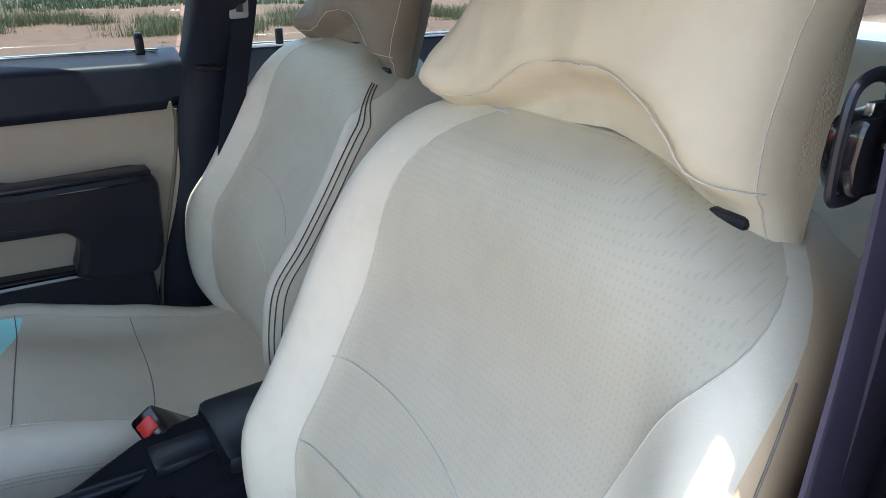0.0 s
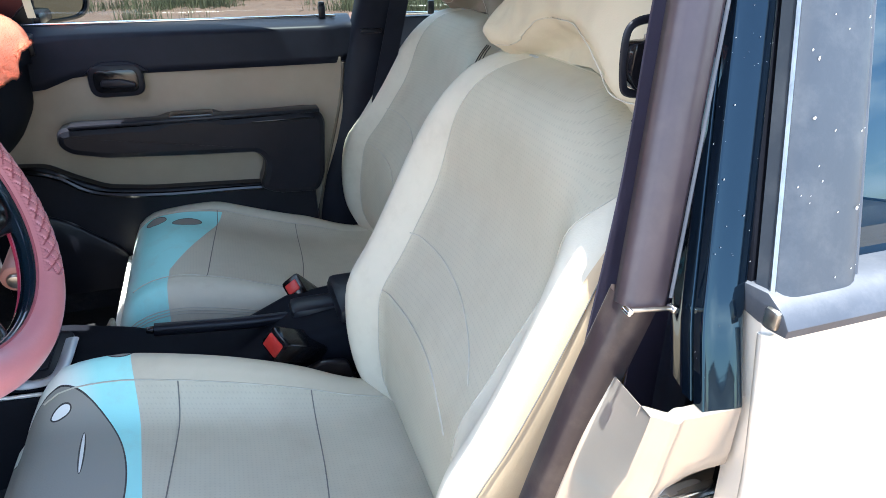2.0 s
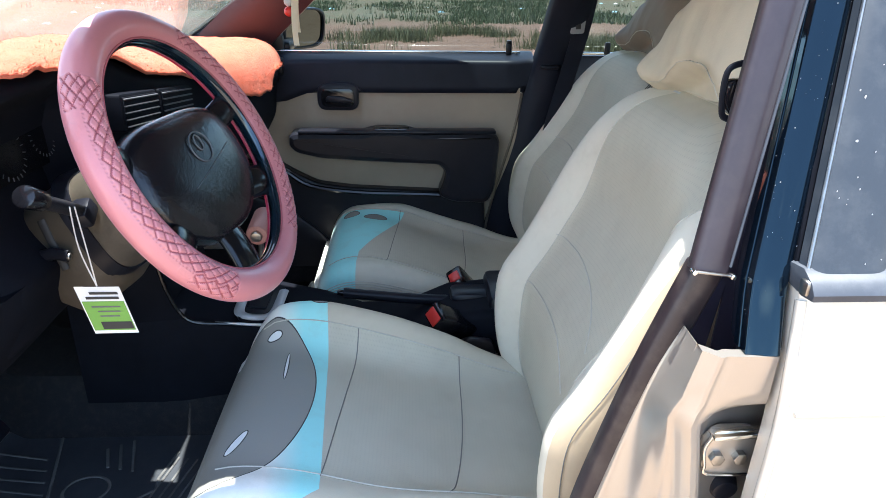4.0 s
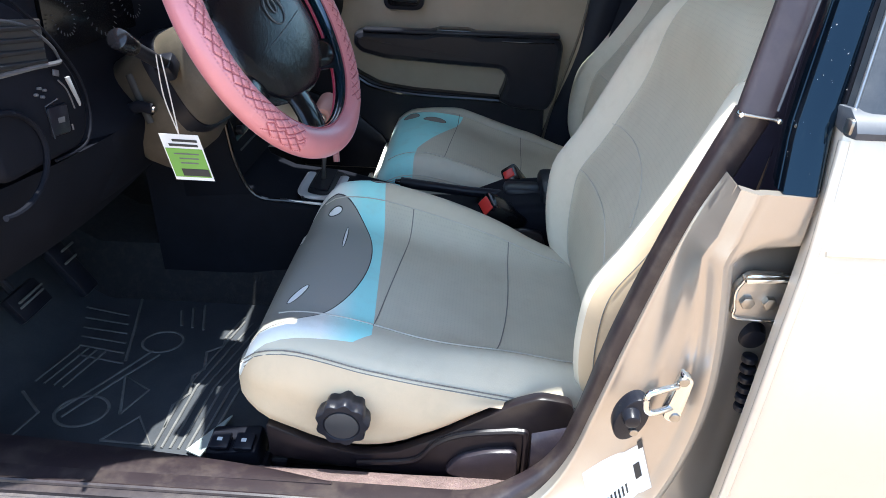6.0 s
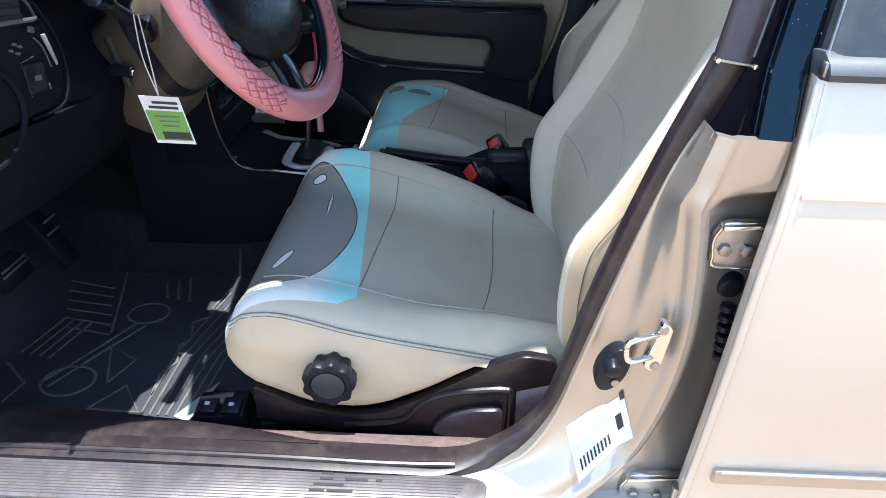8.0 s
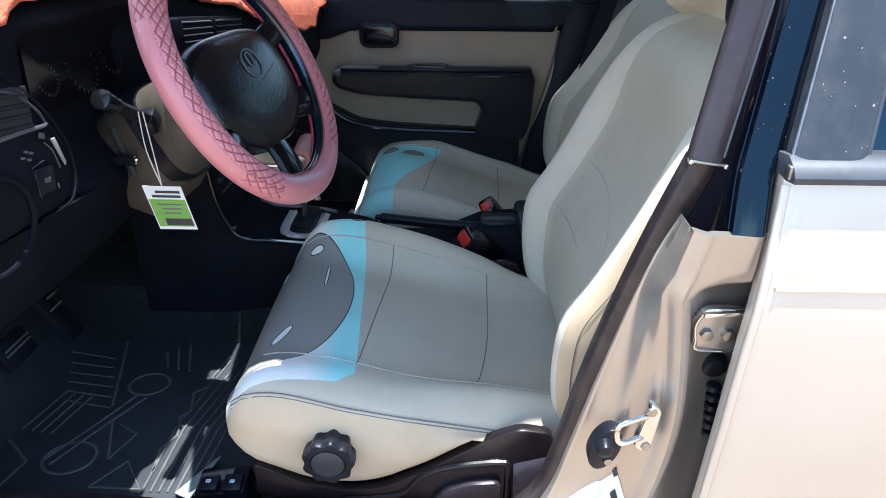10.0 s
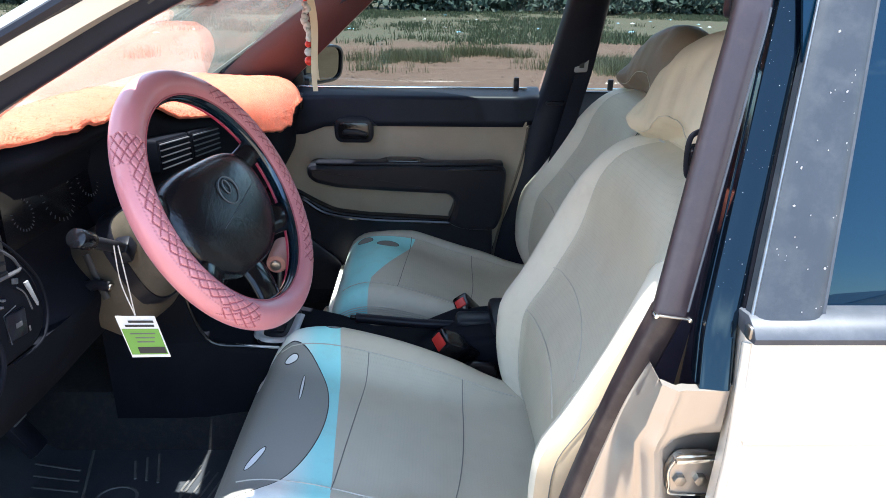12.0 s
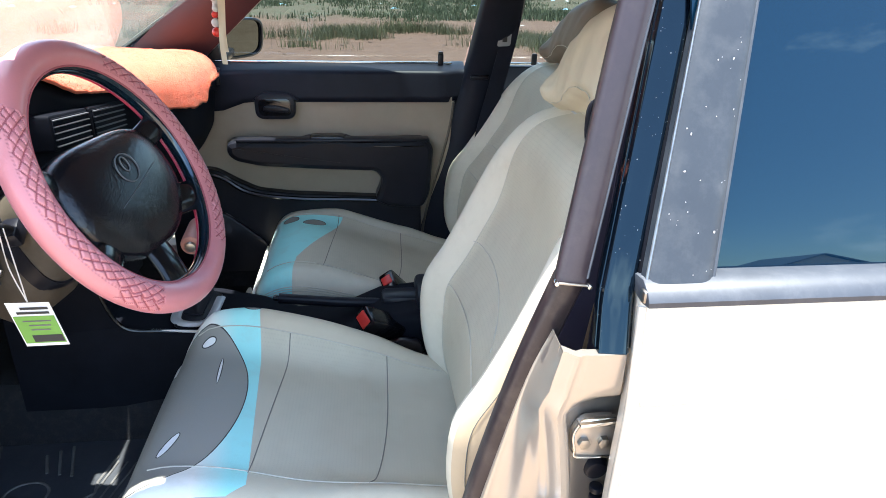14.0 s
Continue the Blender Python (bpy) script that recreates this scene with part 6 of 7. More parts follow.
solo("parcel_shelf", box((1.36, 0, 0.915), (0.26, 1.26, 0.02), 0.006), M_REAR, "brown parcel shelf behind the rear bench", "shelf", kind="structure")


# ---------------------------------------------------------------- dashboard
db = thing("dashboard", (-0.90, 0, 0.60), "dark moulded dashboard with instrument binnacle and vents", "dashboard")
DASH_T = [(-0.76, 1.010), (-0.64, 1.012), (-0.60, 1.022), (-0.56, 1.036), (-0.36, 1.044), (-0.20, 1.040), (-0.12, 1.010), (0.0, 0.988), (0.15, 0.980), (0.30, 0.976), (0.50, 0.974), (0.62, 0.958), (0.70, 0.945)]
DASH_R = [(-0.76, -0.835), (-0.56, -0.830), (-0.50, -0.800), (-0.20, -0.795), (-0.12, -0.785), (0.0, -0.775), (0.15, -0.750), (0.28, -0.708), (0.42, -0.695), (0.62, -0.690), (0.70, -0.715)]


def dash_section(y):
    """Closed x-z outline of the dashboard at y."""
    d = sstep(-0.58, -0.54, y) * sstep(-0.26, -0.30, y)       # instrument binnacle
    top, rear = lerp(DASH_T, y), lerp(DASH_R, y)
    low = 0.70 - 0.03 * sstep(-0.1, -0.2, y)
    roll = 0.035 + 0.035 * sstep(0.10, 0.35, y)
    pts = [(-1.18, 0.80), (-1.16, 0.95), (-1.02, 0.972), (-0.90, top - 0.004), (rear - 0.075, top), (rear - 0.012, top - roll * 0.45), (rear, top - roll),
           (rear - 0.050 * d - 0.004, top - roll - 0.035), (rear - 0.075 * d - 0.010, 0.895), (rear - 0.060 * d - 0.014, 0.83), (rear - 0.02, 0.77), (rear - 0.06, low), (rear - 0.12, low - 0.05), (-1.10, 0.62)]
    return [(x, y, z) for x, z in round3(pts)]


def round3(pts, n=3, r=0.02):
    return [(p[0], p[1]) for p in round_poly(pts, r, n)]


part("body", loft([dash_section(-0.76 + 1.46 * i / 73) for i in range(74)]), M_MATTE, db, "black grained dashboard body", sharp=50)
# instrument glass and dial rings
ins = part("instrument_panel", slab(lambda u, v: (-0.868 + 0.006 * v, -0.53 + 0.245 * u, 0.880 + 0.095 * v), 6, 4, (-0.006, 0, 0)), M_BLACKG, db, "dark instrument panel")
for y, r in ((-0.495, 0.024), (-0.405, 0.040), (-0.315, 0.030)):
    q = Vector((1, 0, 0.2)).to_track_quat("Z", "Y").to_matrix()
    c0 = Vector((-0.860, y, 0.925))
    for k in range(24):
        if 9 < (k + 3) % 24 < 14:
            continue
        t = 2 * math.pi * k / 24
        p = c0 + q @ Vector((r * math.cos(t), r * math.sin(t), 0.0))
        p2 = c0 + q @ Vector((r * 0.86 * math.cos(t), r * 0.86 * math.sin(t), 0.0))
        part("dial_mark", tube([p, p2], 0.0007, 5), M_DIAL, ins)
# centre vents, stepping down towards the passenger
for y0, y1, z0, z1, sl in ((-0.253, -0.104, 0.913, 0.972, -0.11), (-0.092, 0.075, 0.895, 0.953, -0.11)):
    ym, zm = (y0 + y1) / 2, (z0 + z1) / 2 - 0.006

    def lean(vf):
        return [Vector((p[0], p[1], p[2] + sl * (p[1] - ym))) for p in map(Vector, vf[0])], vf[1]
    vt = part("air_vent", lean(prism(round_poly([(y0, z0 - 0.006), (y1, z0 - 0.006), (y1, z1 - 0.006), (y0, z1 - 0.006)], 0.006, 3), "x", -0.82, -0.7665, 0.003)), M_MATTE, db, "slatted black air vent")
    part("vent_throat", lean(box((-0.7655, ym, zm), (0.003, y1 - y0 - 0.012, z1 - z0 - 0.010), 0.0008, seg=1)), M_MATTE, vt)
    for k in range(5):
        part("slat", lean(box((-0.7630, ym, z0 - 0.003 + (z1 - z0 - 0.006) * (k + 0.5) / 5), (0.0036, y1 - y0 - 0.012, 0.0024), 0.0006, (0, 12, 0), 1)), M_VANE, vt)
# driver's outer switch panel
outline = [(-0.760, 0.800), (-0.672, 0.797), (-0.617, 0.794), (-0.593, 0.808), (-0.584, 0.835), (-0.591, 0.876), (-0.626, 0.927), (-0.673, 0.972), (-0.760, 0.985)]
sp = part("switch_panel", prism(round_poly(outline, 0.020, 4), "x", -0.86, -0.800, 0.008), M_MATTE, db, "satin black switch panel", sharp=60)
part("panel_rim", tube(smooth_path([(-0.799, y, z) for y, z in outline[1:-1]], 6), 0.0018, 8, up=(1, 0, 0)), M_MATTE, sp, "dull worn rim of the panel")
part("vent_throat", box((-0.7995, -0.692, 0.930), (0.004, 0.105, 0.052), 0.001, (-8, 0, 0), 1), M_INK, sp)
for k in range(4):
    part("slat", box((-0.797, -0.694, 0.912 + k * 0.012), (0.008, 0.100, 0.0045), 0.001, (-8, 15, 0), 1), M_EDGE, sp)
part("vent_lip", tube(smooth_path([(-0.798, -0.740, 0.908), (-0.797, -0.667, 0.903), (-0.797, -0.628, 0.899), (-0.798, -0.620, 0.900)], 4), 0.0028, 6), M_VANE, sp)
part("vent_lip", tube(smooth_path([(-0.798, -0.735, 0.965), (-0.797, -0.670, 0.948), (-0.797, -0.632, 0.920), (-0.798, -0.620, 0.901)], 4), 0.0018, 6), M_SLAT, sp)
part("switch_button", box((-0.799, -0.648, 0.838), (0.005, 0.036, 0.034), 0.003, (-8, 0, 0)), M_BLACK, sp, "square button")
part("button_edge", tube([(-0.7965, -0.667, 0.822), (-0.7965, -0.669, 0.860), (-0.7965, -0.645, 0.862)], 0.0007, 6), M_VANE, sp)
part("button_mark", box((-0.7962, -0.647, 0.838), (0.0006, 0.012, 0.006), 0.0002, (-8, 0, 0), 1), M_VANE, sp)
part("button_mark", box((-0.7962, -0.630, 0.824), (0.0006, 0.003, 0.007), 0.0002, (0, 0, 0), 1), M_VANE, sp)
part("dimmer_slot", tube(smooth_path([(-0.7985, -0.632, 0.880), (-0.7985, -0.620, 0.866), (-0.7985, -0.614, 0.842)], 4), 0.0010, 6), M_VANE, sp)
part("dimmer_wheel", prism([(-0.619, 0.880), (-0.612, 0.880), (-0.602, 0.846), (-0.604, 0.842)], "x", -0.7990, -0.7960, 0.0006), M_PALE, sp, "pale dimmer wheel")
part("dimmer_wheel", box((-0.7975, -0.634, 0.889), (0.003, 0.010, 0.007), 0.001, (-20, 0, 0)), M_VANE, sp)
for yy, zz in ((-0.676, 0.875), (-0.668, 0.880), (-0.660, 0.876), (-0.666, 0.870)):
    part("mirror_switch", box((-0.7985, yy, zz), (0.004, 0.005, 0.0032), 0.001, (-15, 0, 0)), M_VANE, sp)
ring_pts = [(-0.797, -0.752 + 0.066 * math.cos(t), 0.822 + 0.052 * math.sin(t)) for t in [math.pi * (-0.62 + 1.2 * k / 24) for k in range(25)]]
part("panel_ring", tube(ring_pts, 0.0035, 8, up=(1, 0, 0)), M_MATTE, sp, "curved rib at the panel's lower corner")
part("knee_panel", slab(lambda u, v: (-0.845 - 0.05 * v * v + 0.02 * (1 - v), -0.76 + 0.60 * u, 0.790 - 0.14 * v - 0.02 * math.sin(u * math.pi)), 12, 10, (-0.02, 0, 0)), M_MATTE, db, "matte dark knee panel")
# side clip on the passenger's end
part("end_vent", box((-0.690, 0.650, 0.90), (0.02, 0.07, 0.045), 0.006), M_BLACK, db, "small end vent")
part("vent_tab", box((-0.678, 0.645, 0.885), (0.006, 0.03, 0.006), 0.001), M_STEEL, db)

# shaggy red dashboard cover
COVER_B = [(-0.76, 1.004), (-0.655, 1.008), (-0.605, 1.010), (-0.592, 1.024), (-0.57, 1.032), (-0.36, 1.028), (-0.20, 1.022), (-0.12, 0.988), (0.0, 0.966), (0.07, 0.948), (0.15, 0.915), (0.21, 0.892), (0.30, 0.874), (0.40, 0.866), (0.452, 0.862), (0.468, 0.886), (0.50, 0.902), (0.60, 0.906)]


def cover_fn(u, v):
    y = -0.75 + 1.355 * u
    top, rear = lerp(DASH_T, y), lerp(DASH_R, y)
    low = lerp(COVER_B, y) + 0.006 * noise.noise((y * 13, 0, 3)) + 0.004 * noise.noise((y * 41, 0, 3))
    roll = min(0.035 + 0.035 * sstep(0.10, 0.35, y), max(0.006, top - low))
    if v < 0.20:
        t = v / 0.20
        z = low + (top - roll - low) * t
        x = rear + 0.007 + 0.004 * (1 - t)
    elif v < 0.34:
        t = (v - 0.20) / 0.14
        a = t * math.pi / 2
        x = rear + 0.007 - 0.070 * (1 - math.cos(a))
        z = top - roll + (roll + 0.008) * math.sin(a)
    else:
        t = (v - 0.34) / 0.66
        x = rear - 0.063 - (1.12 + rear - 0.063) * t
        z = top + 0.008 - (top - 0.972) * sstep(0.0, 0.8, t)
    z += 0.003 * noise.noise((x * 40, y * 40, 0)) + 0.002 * noise.noise((x * 110, y * 110, 5))
    return (x, y, z)


cv = thing("dashboard_cover", (-0.88, 0, 0.95), "shaggy orange-red fabric cover on the dashboard", "dashboard cover")
part("cloth", slab(cover_fn, 110, 50, (0, 0, 0.006)), M_SHAG, cv, sharp=180)
rs = random.Random(9)
V, F = [], []
for k in range(16000):
    u, v = rs.random(), rs.random() ** 1.5
    p = Vector(cover_fn(u, v)) + Vector((0, 0, 0.005))
    a = rs.uniform(0, 6.28)
    h = rs.uniform(0.0015, 0.0035)
    d = Vector((math.cos(a), math.sin(a), 0)) * 0.0008
    tip = p + Vector((rs.gauss(0, 0.002), rs.gauss(0, 0.002), h * (1 if v > 0.1 else 0.2))) + (Vector((0.003, 0, 0)) if v < 0.22 else Vector())
    i = len(V)
    V += [p - d, p + d, tip]
    F.append((i, i + 1, i + 2))
pile = part("shag", (V, F), M_SHAG, cv, "loose shag fibres", smooth=False)
tagged(pile, kind="stuff")

# ---------------------------------------------------------------- steering wheel
WC = Vector((-0.618, -0.380, 0.911))
WN = Vector((math.cos(radians(27)) * math.cos(radians(-9)), math.cos(radians(27)) * math.sin(radians(-9)), math.sin(radians(27))))
WR = Vector((0, 0, 1)).cross(WN).normalized()          # to the passenger's side seen from the driver: +y
WU = WN.cross(WR).normalized()
sw_ = thing("steering_wheel", WC, "black steering wheel in a pink quilted cover", "steering wheel")


def wp(a, b2, n):
    """Wheel coordinates: a towards the passenger, b up, n towards the driver."""
    return WC + WR * a + WU * b2 + WN * n


RM, RT = 0.189, 0.0225
PITCH, ROW = radians(5.8), radians(33)
# quilted stretches: start and end round the rim, start and end round its section (degrees)
SEG = ((137, 234, 48, 114), (136, 149, -12, 50), (213, 234, 4, 56), (300, 420, 60, 122))
DISCS = ((156, 0), (210, 30), (60, 40))


def quilt(t, s):
    """Height and groove strength of the moulded cover at angle t round the rim and s round its section."""
    lift, groove = 0.0, 0.0
    td, sd = math.degrees(t) % 360, math.degrees(s)
    sd = sd - 360 if sd > 250 else sd
    for n_seg, (t0, t1, s0, s1) in enumerate(SEG):
        for turn in (0, 360):
            if t0 <= td + turn <= t1:
                if s0 <= sd <= s1:
                    p, q = (radians(td + turn - t0)) / PITCH, radians(sd - s0) / ROW
                    d = 0.5 - max(abs((p + q) % 1 - 0.5), abs((p - q) % 1 - 0.5))
                    groove = max(groove, math.exp(-(d / 0.085) ** 2))
                    lift = 0.0007 * (1 - groove)
                for edge in ((s0 - 5, s1 + 5) if n_seg in (0, 3) else ()):
                    if abs(sd - edge) < 3 and abs((td / 1.5) % 1 - 0.5) < 0.28:
                        groove = max(groove, 0.66)
    for t0, s0 in DISCS:
        rr = math.hypot(math.radians(td - t0) * RM, math.radians(sd - s0) * RT)
        if rr < 0.0105:
            lift = 0.0006 * (0.5 + 0.5 * math.cos(rr * 2 * math.pi / 0.0022))
    return lift - 0.0022 * groove, groove


V, F, deep = [], [], []
NA, NT = 1200, 108
for i in range(NA):
    t = 2 * math.pi * i / NA
    for k in range(NT):
        s = 2 * math.pi * k / NT
        h, g = quilt(t, s)
        rr = RT * (1 + 0.012 * noise.noise((math.cos(t) * 3, math.sin(t) * 3, s))) + h
        r = RM + rr * math.cos(s)
        V.append(wp(r * math.cos(t), r * math.sin(t), rr * math.sin(s) * 0.95))
        deep.append(g > 0.68)
for i in range(NA):
    for k in range(NT):
        i2, k2 = (i + 1) % NA, (k + 1) % NT
        F.append((i * NT + k, i2 * NT + k, i2 * NT + k2, i * NT + k2))
rim = part("rim_cover", (V, F), [M_PINK, M_PINKD], sw_, "pink moulded rim cover with quilted diamonds", sharp=180)
# Groove faces take a darker pink, their shade put into the colour.
for p in rim.data.polygons:
    if sum(deep[v] for v in p.vertices) >= 2:
        p.material_index = 1
NA = 120
# the bare rim shows along the inside
V, F = [], []
for i in range(NA):
    t = 2 * math.pi * i / NA
    for k in range(12):
        s = 2 * math.pi * k / 12
        r = RM - 0.0125 + 0.0125 * math.cos(s)
        V.append(wp(r * math.cos(t), r * math.sin(t), 0.0135 * math.sin(s)))
for i in range(NA):
    for k in range(12):
        i2, k2 = (i + 1) % NA, (k + 1) % 12
        F.append((i * 12 + k, i2 * 12 + k, i2 * 12 + k2, i * 12 + k2))
part("bare_rim", (V, F), M_BARERIM, sw_, "glossy dark rim, its teal highlights put into the colour", sharp=180)


def on_rim(t, s, lift=0.0004):
    r = RM + (RT + lift) * math.cos(s)
    return wp(r * math.cos(t), r * math.sin(t), (RT + lift) * math.sin(s) * 0.95)


inner_seam = [on_rim(2 * math.pi * k / 90, radians(148)) for k in range(90)]
part("cover_edge", tube(inner_seam, 0.0016, 6, closed=True, up=WN), M_PINKD, rim, "dark stitched inner edge")
back_seam = [on_rim(2 * math.pi * k / 90, radians(226)) for k in range(90)]
part("cover_edge", tube(back_seam, 0.0022, 6, closed=True, up=WN), M_CRIMSON, rim, "crimson rear edge of the cover")

# hub pad
hub_out = []
for k in range(64):
    t = 2 * math.pi * k / 64
    ca, sa = math.cos(t), math.sin(t)
    a = 0.142 * math.copysign(abs(ca) ** 0.56, ca)
    b2 = 0.092 * math.copysign(abs(sa) ** 0.62, sa)
    a *= 1 - 0.40 * max(0, -b2 / 0.092) ** 1.6
    hub_out.append((a, b2 - 0.022))
rings = []
for sc, n in ((0.86, -0.045), (0.97, -0.032), (1.0, -0.012), (0.985, 0.000), (0.94, 0.008), (0.80, 0.015), (0.55, 0.020), (0.25, 0.022), (0.04, 0.0225)):
    rings.append([wp(a * sc, b2 * sc, n - 0.012 - 0.10 * (b2 * sc) * 0.15) for a, b2 in hub_out])
hub = part("hub_pad", loft(rings), M_HUB, sw_, "soft black hub pad with a plain oval badge", sharp=60)
for rx, ry in ((0.025, 0.0215), (0.0080, 0.0110)):
    part("badge_ring", tube([wp(0.0 + rx * math.cos(t), 0.012 + ry * math.sin(t) + (0.006 if rx < 0.02 else 0), 0.0112) for t in [2 * math.pi * k / 36 for k in range(36)]], 0.0011, 6, closed=True, up=WN), M_DIM, hub, "grey oval ring")
score = [(Vector((-0.603, -0.444, 0.887)).lerp(Vector((-0.596, -0.309, 0.916)), i / 10) - WC) for i in range(11)]
part("hub_score", tube([wp(p.dot(WR), p.dot(WU), 0.0112 - 0.45 * (p.dot(WR) ** 2 + p.dot(WU) ** 2)) for p in score], 0.0005, 5, up=WN), M_DIM, hub, "fine pale line")
# spokes
for a0, b0, a1, b1, w in ((0.118, 0.034, 0.172, 0.050, 0.044), (-0.118, 0.034, -0.172, 0.050, 0.044), (0.090, -0.068, 0.168, -0.084, 0.052), (-0.090, -0.068, -0.168, -0.084, 0.052), (-0.012, -0.085, -0.030, -0.176, 0.062)):
    pa, pb = wp(a0, b0, -0.022), wp(a1, b1, -0.008)
    part("spoke", tube([pa.lerp(pb, i / 8) + WN * (0.005 * math.sin(math.pi * i / 8)) for i in range(9)], w / 2, 16, flat=(w / 2, 0.011), up=WN), M_HUB if b1 > 0 else M_BLACKG, sw_, "black spoke", sharp=180)
part("hub_back", lathe(WC - WN * 0.10, WN.to_track_quat("Z", "Y").to_matrix(), [(0, 0.045), (0.05, 0.052), (0.065, 0.060)], 28), M_BLACK, sw_)

# ---------------------------------------------------------------- steering column
cx = thing("steering_column", WC - WN * 0.2, "beige plastic steering column shroud with black stalks", "steering column")


def cp(a, b2, n):
    return wp(a, b2, n)


rings = []
for n, w, h, dn in ((-0.090, 0.052, 0.050, 0.0), (-0.098, 0.060, 0.058, -0.004), (-0.15, 0.066, 0.072, -0.016), (-0.21, 0.070, 0.088, -0.032), (-0.27, 0.064, 0.092, -0.040), (-0.30, 0.05, 0.07, -0.04)):
    ring = []
    for k in range(40):
        t = 2 * math.pi * k / 40
        ca, sa = math.cos(t), math.sin(t)
        ring.append(cp(w * math.copysign(abs(ca) ** 0.6, ca), dn + h * math.copysign(abs(sa) ** 0.6, sa), n))
    rings.append(ring)
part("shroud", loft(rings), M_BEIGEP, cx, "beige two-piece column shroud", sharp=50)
part("shroud_band", loft([[cp((w + 0.002) * math.copysign(abs(math.cos(t)) ** 0.6, math.cos(t)), -0.020 + (h + 0.002) * math.copysign(abs(math.sin(t)) ** 0.6, math.sin(t)), n) for t in [2 * math.pi * k / 40 for k in range(40)]] for n, w, h in ((-0.163, 0.0665, 0.076), (-0.187, 0.069, 0.083))]), M_BLACK, cx, "black split band")
part("key_slot", tube([(-0.832, -0.414, 0.832), (-0.821, -0.420, 0.800), (-0.808, -0.424, 0.762)], 0.006, 10, flat=(0.006, 0.003), up=(0, 1, 0)), M_INK, cx, "dark tilt lever slot")
lv = part("tilt_lever", tube([(-0.832, -0.427, 0.784), (-0.815, -0.431, 0.790), (-0.796, -0.432, 0.786)], 0.009, 12, flat=(0.009, 0.006), up=(0, 1, 0)), M_BLACK, cx, "black tilt lever")
part("lever_end", cyl((-0.797, -0.432, 0.786), (-0.793, -0.432, 0.785), 0.0055, seg=12, bev=0.001), M_STEEL, lv, "steel lever end")
sk = part("indicator_stalk", tube(smooth_path([(-0.758, -0.430, 0.846), (-0.760, -0.480, 0.874), (-0.760, -0.530, 0.900)], 4), 0.008, 12, flat=(0.011, 0.009)), M_BLACK, cx, "black indicator stalk")
part("stalk_tip", cyl((-0.760, -0.522, 0.896), (-0.761, -0.556, 0.914), 0.0125, 0.0140, 20, 0.004), M_BLACKG, sk, "rounded glossy end switch")
part("stalk_root", box((-0.757, -0.444, 0.853), (0.026, 0.036, 0.026), 0.006, (30, -10, 0)), M_BLACK, cx)
part("wiper_stalk", tube(smooth_path([cp(0.050, 0.0, -0.128), cp(0.12, 0.015, -0.128), cp(0.165, 0.02, -0.126)], 4), 0.008, 10), M_BLACK, cx, "black wiper stalk")
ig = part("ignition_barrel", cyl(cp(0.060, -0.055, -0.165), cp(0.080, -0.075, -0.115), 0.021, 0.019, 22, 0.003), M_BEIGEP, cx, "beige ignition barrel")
part("key_face", cyl(cp(0.080, -0.075, -0.115), cp(0.0815, -0.0765, -0.111), 0.012, seg=18, bev=0.001), M_STEEL, ig, "steel lock face")
# swing tag tied to the stalk
tg = thing("hang_tag", (-0.735, -0.51, 0.69), "green and white paper tag hanging from the stalk on a string", "tag")
top = Vector((-0.735, -0.505, 0.885))
for dx in (-0.003, 0.003):
    part("string", tube(smooth_path([top + Vector((dx, -0.004, 0.0)), (-0.733 + dx * 1.5, -0.510, 0.83), (-0.727, -0.508, 0.777)], 5), 0.0009, 6), M_STRING, tg)
def tag_pt(u, v, off=0.0):
    a = Vector((-0.753, -0.514, 0.779)) + Vector((0.052, 0.008, -0.004)) * u + Vector((0.013, 0.002, -0.069)) * v
    return a + Vector((0.1, -1, 0)).normalized() * off
def tag_rect(u0, v0, u1, v1, off):
    return [tag_pt(u0, v0, off), tag_pt(u1, v0, off), tag_pt(u1, v1, off), tag_pt(u0, v1, off)], [(0, 1, 2, 3)]
part("card", slab(lambda u, v: tag_pt(u, v), 4, 4, (0, 0.0008, 0)), M_WHITE, tg, "white card")
part("green_panel", tag_rect(0.03, 0.30, 0.97, 0.93, 0.0004), M_GREEN, tg, "green printed panel")
part("photo_strip", tag_rect(0.25, 0.74, 0.95, 0.90, 0.0008), M_INK, tg)
for v0, u0, u1 in ((0.10, 0.28, 0.92), (0.20, 0.16, 0.90)):
    part("text_bar", tag_rect(u0, v0, u1, v0 + 0.055, 0.0008), M_INK, tg)
for v0, u0, u1 in ((0.40, 0.2, 0.85), (0.50, 0.3, 0.8), (0.60, 0.3, 0.75)):
    part("text_bar", tag_rect(u0, v0, u1, v0 + 0.03, 0.0008), M_MATLINE, tg)

# ---------------------------------------------------------------- centre console
cn = thing("centre_console", (-0.5, 0, 0.30), "black centre console with silver selector plate and handbrake", "console")
sect = [(-1.0, 0.60, 0.115), (-0.84, 0.60, 0.115), (-0.80, 0.52, 0.115), (-0.74, 0.495, 0.112), (-0.62, 0.485, 0.108), (-0.52, 0.465, 0.100), (-0.44, 0.440, 0.090), (-0.34, 0.445, 0.085), (-0.24, 0.490, 0.085), (-0.14, 0.500, 0.085), (-0.04, 0.49, 0.085), (0.10, 0.47, 0.085), (0.12, 0.44, 0.08)]
rings = []
for x, zt, w in sect:
    rings.append([(x, y, z) for y, z in round_poly([(-w - 0.01, 0.24), (-w, zt), (w, zt), (w + 0.01, 0.24)], 0.018, 3)])
part("body", loft(rings), M_MATTE, cn, "black moulded console body", sharp=50)
part("stack_face", box((-0.875, 0, 0.70), (0.10, 0.235, 0.34), 0.012, (0, -12, 0)), M_MATTE, cn, "black centre stack")
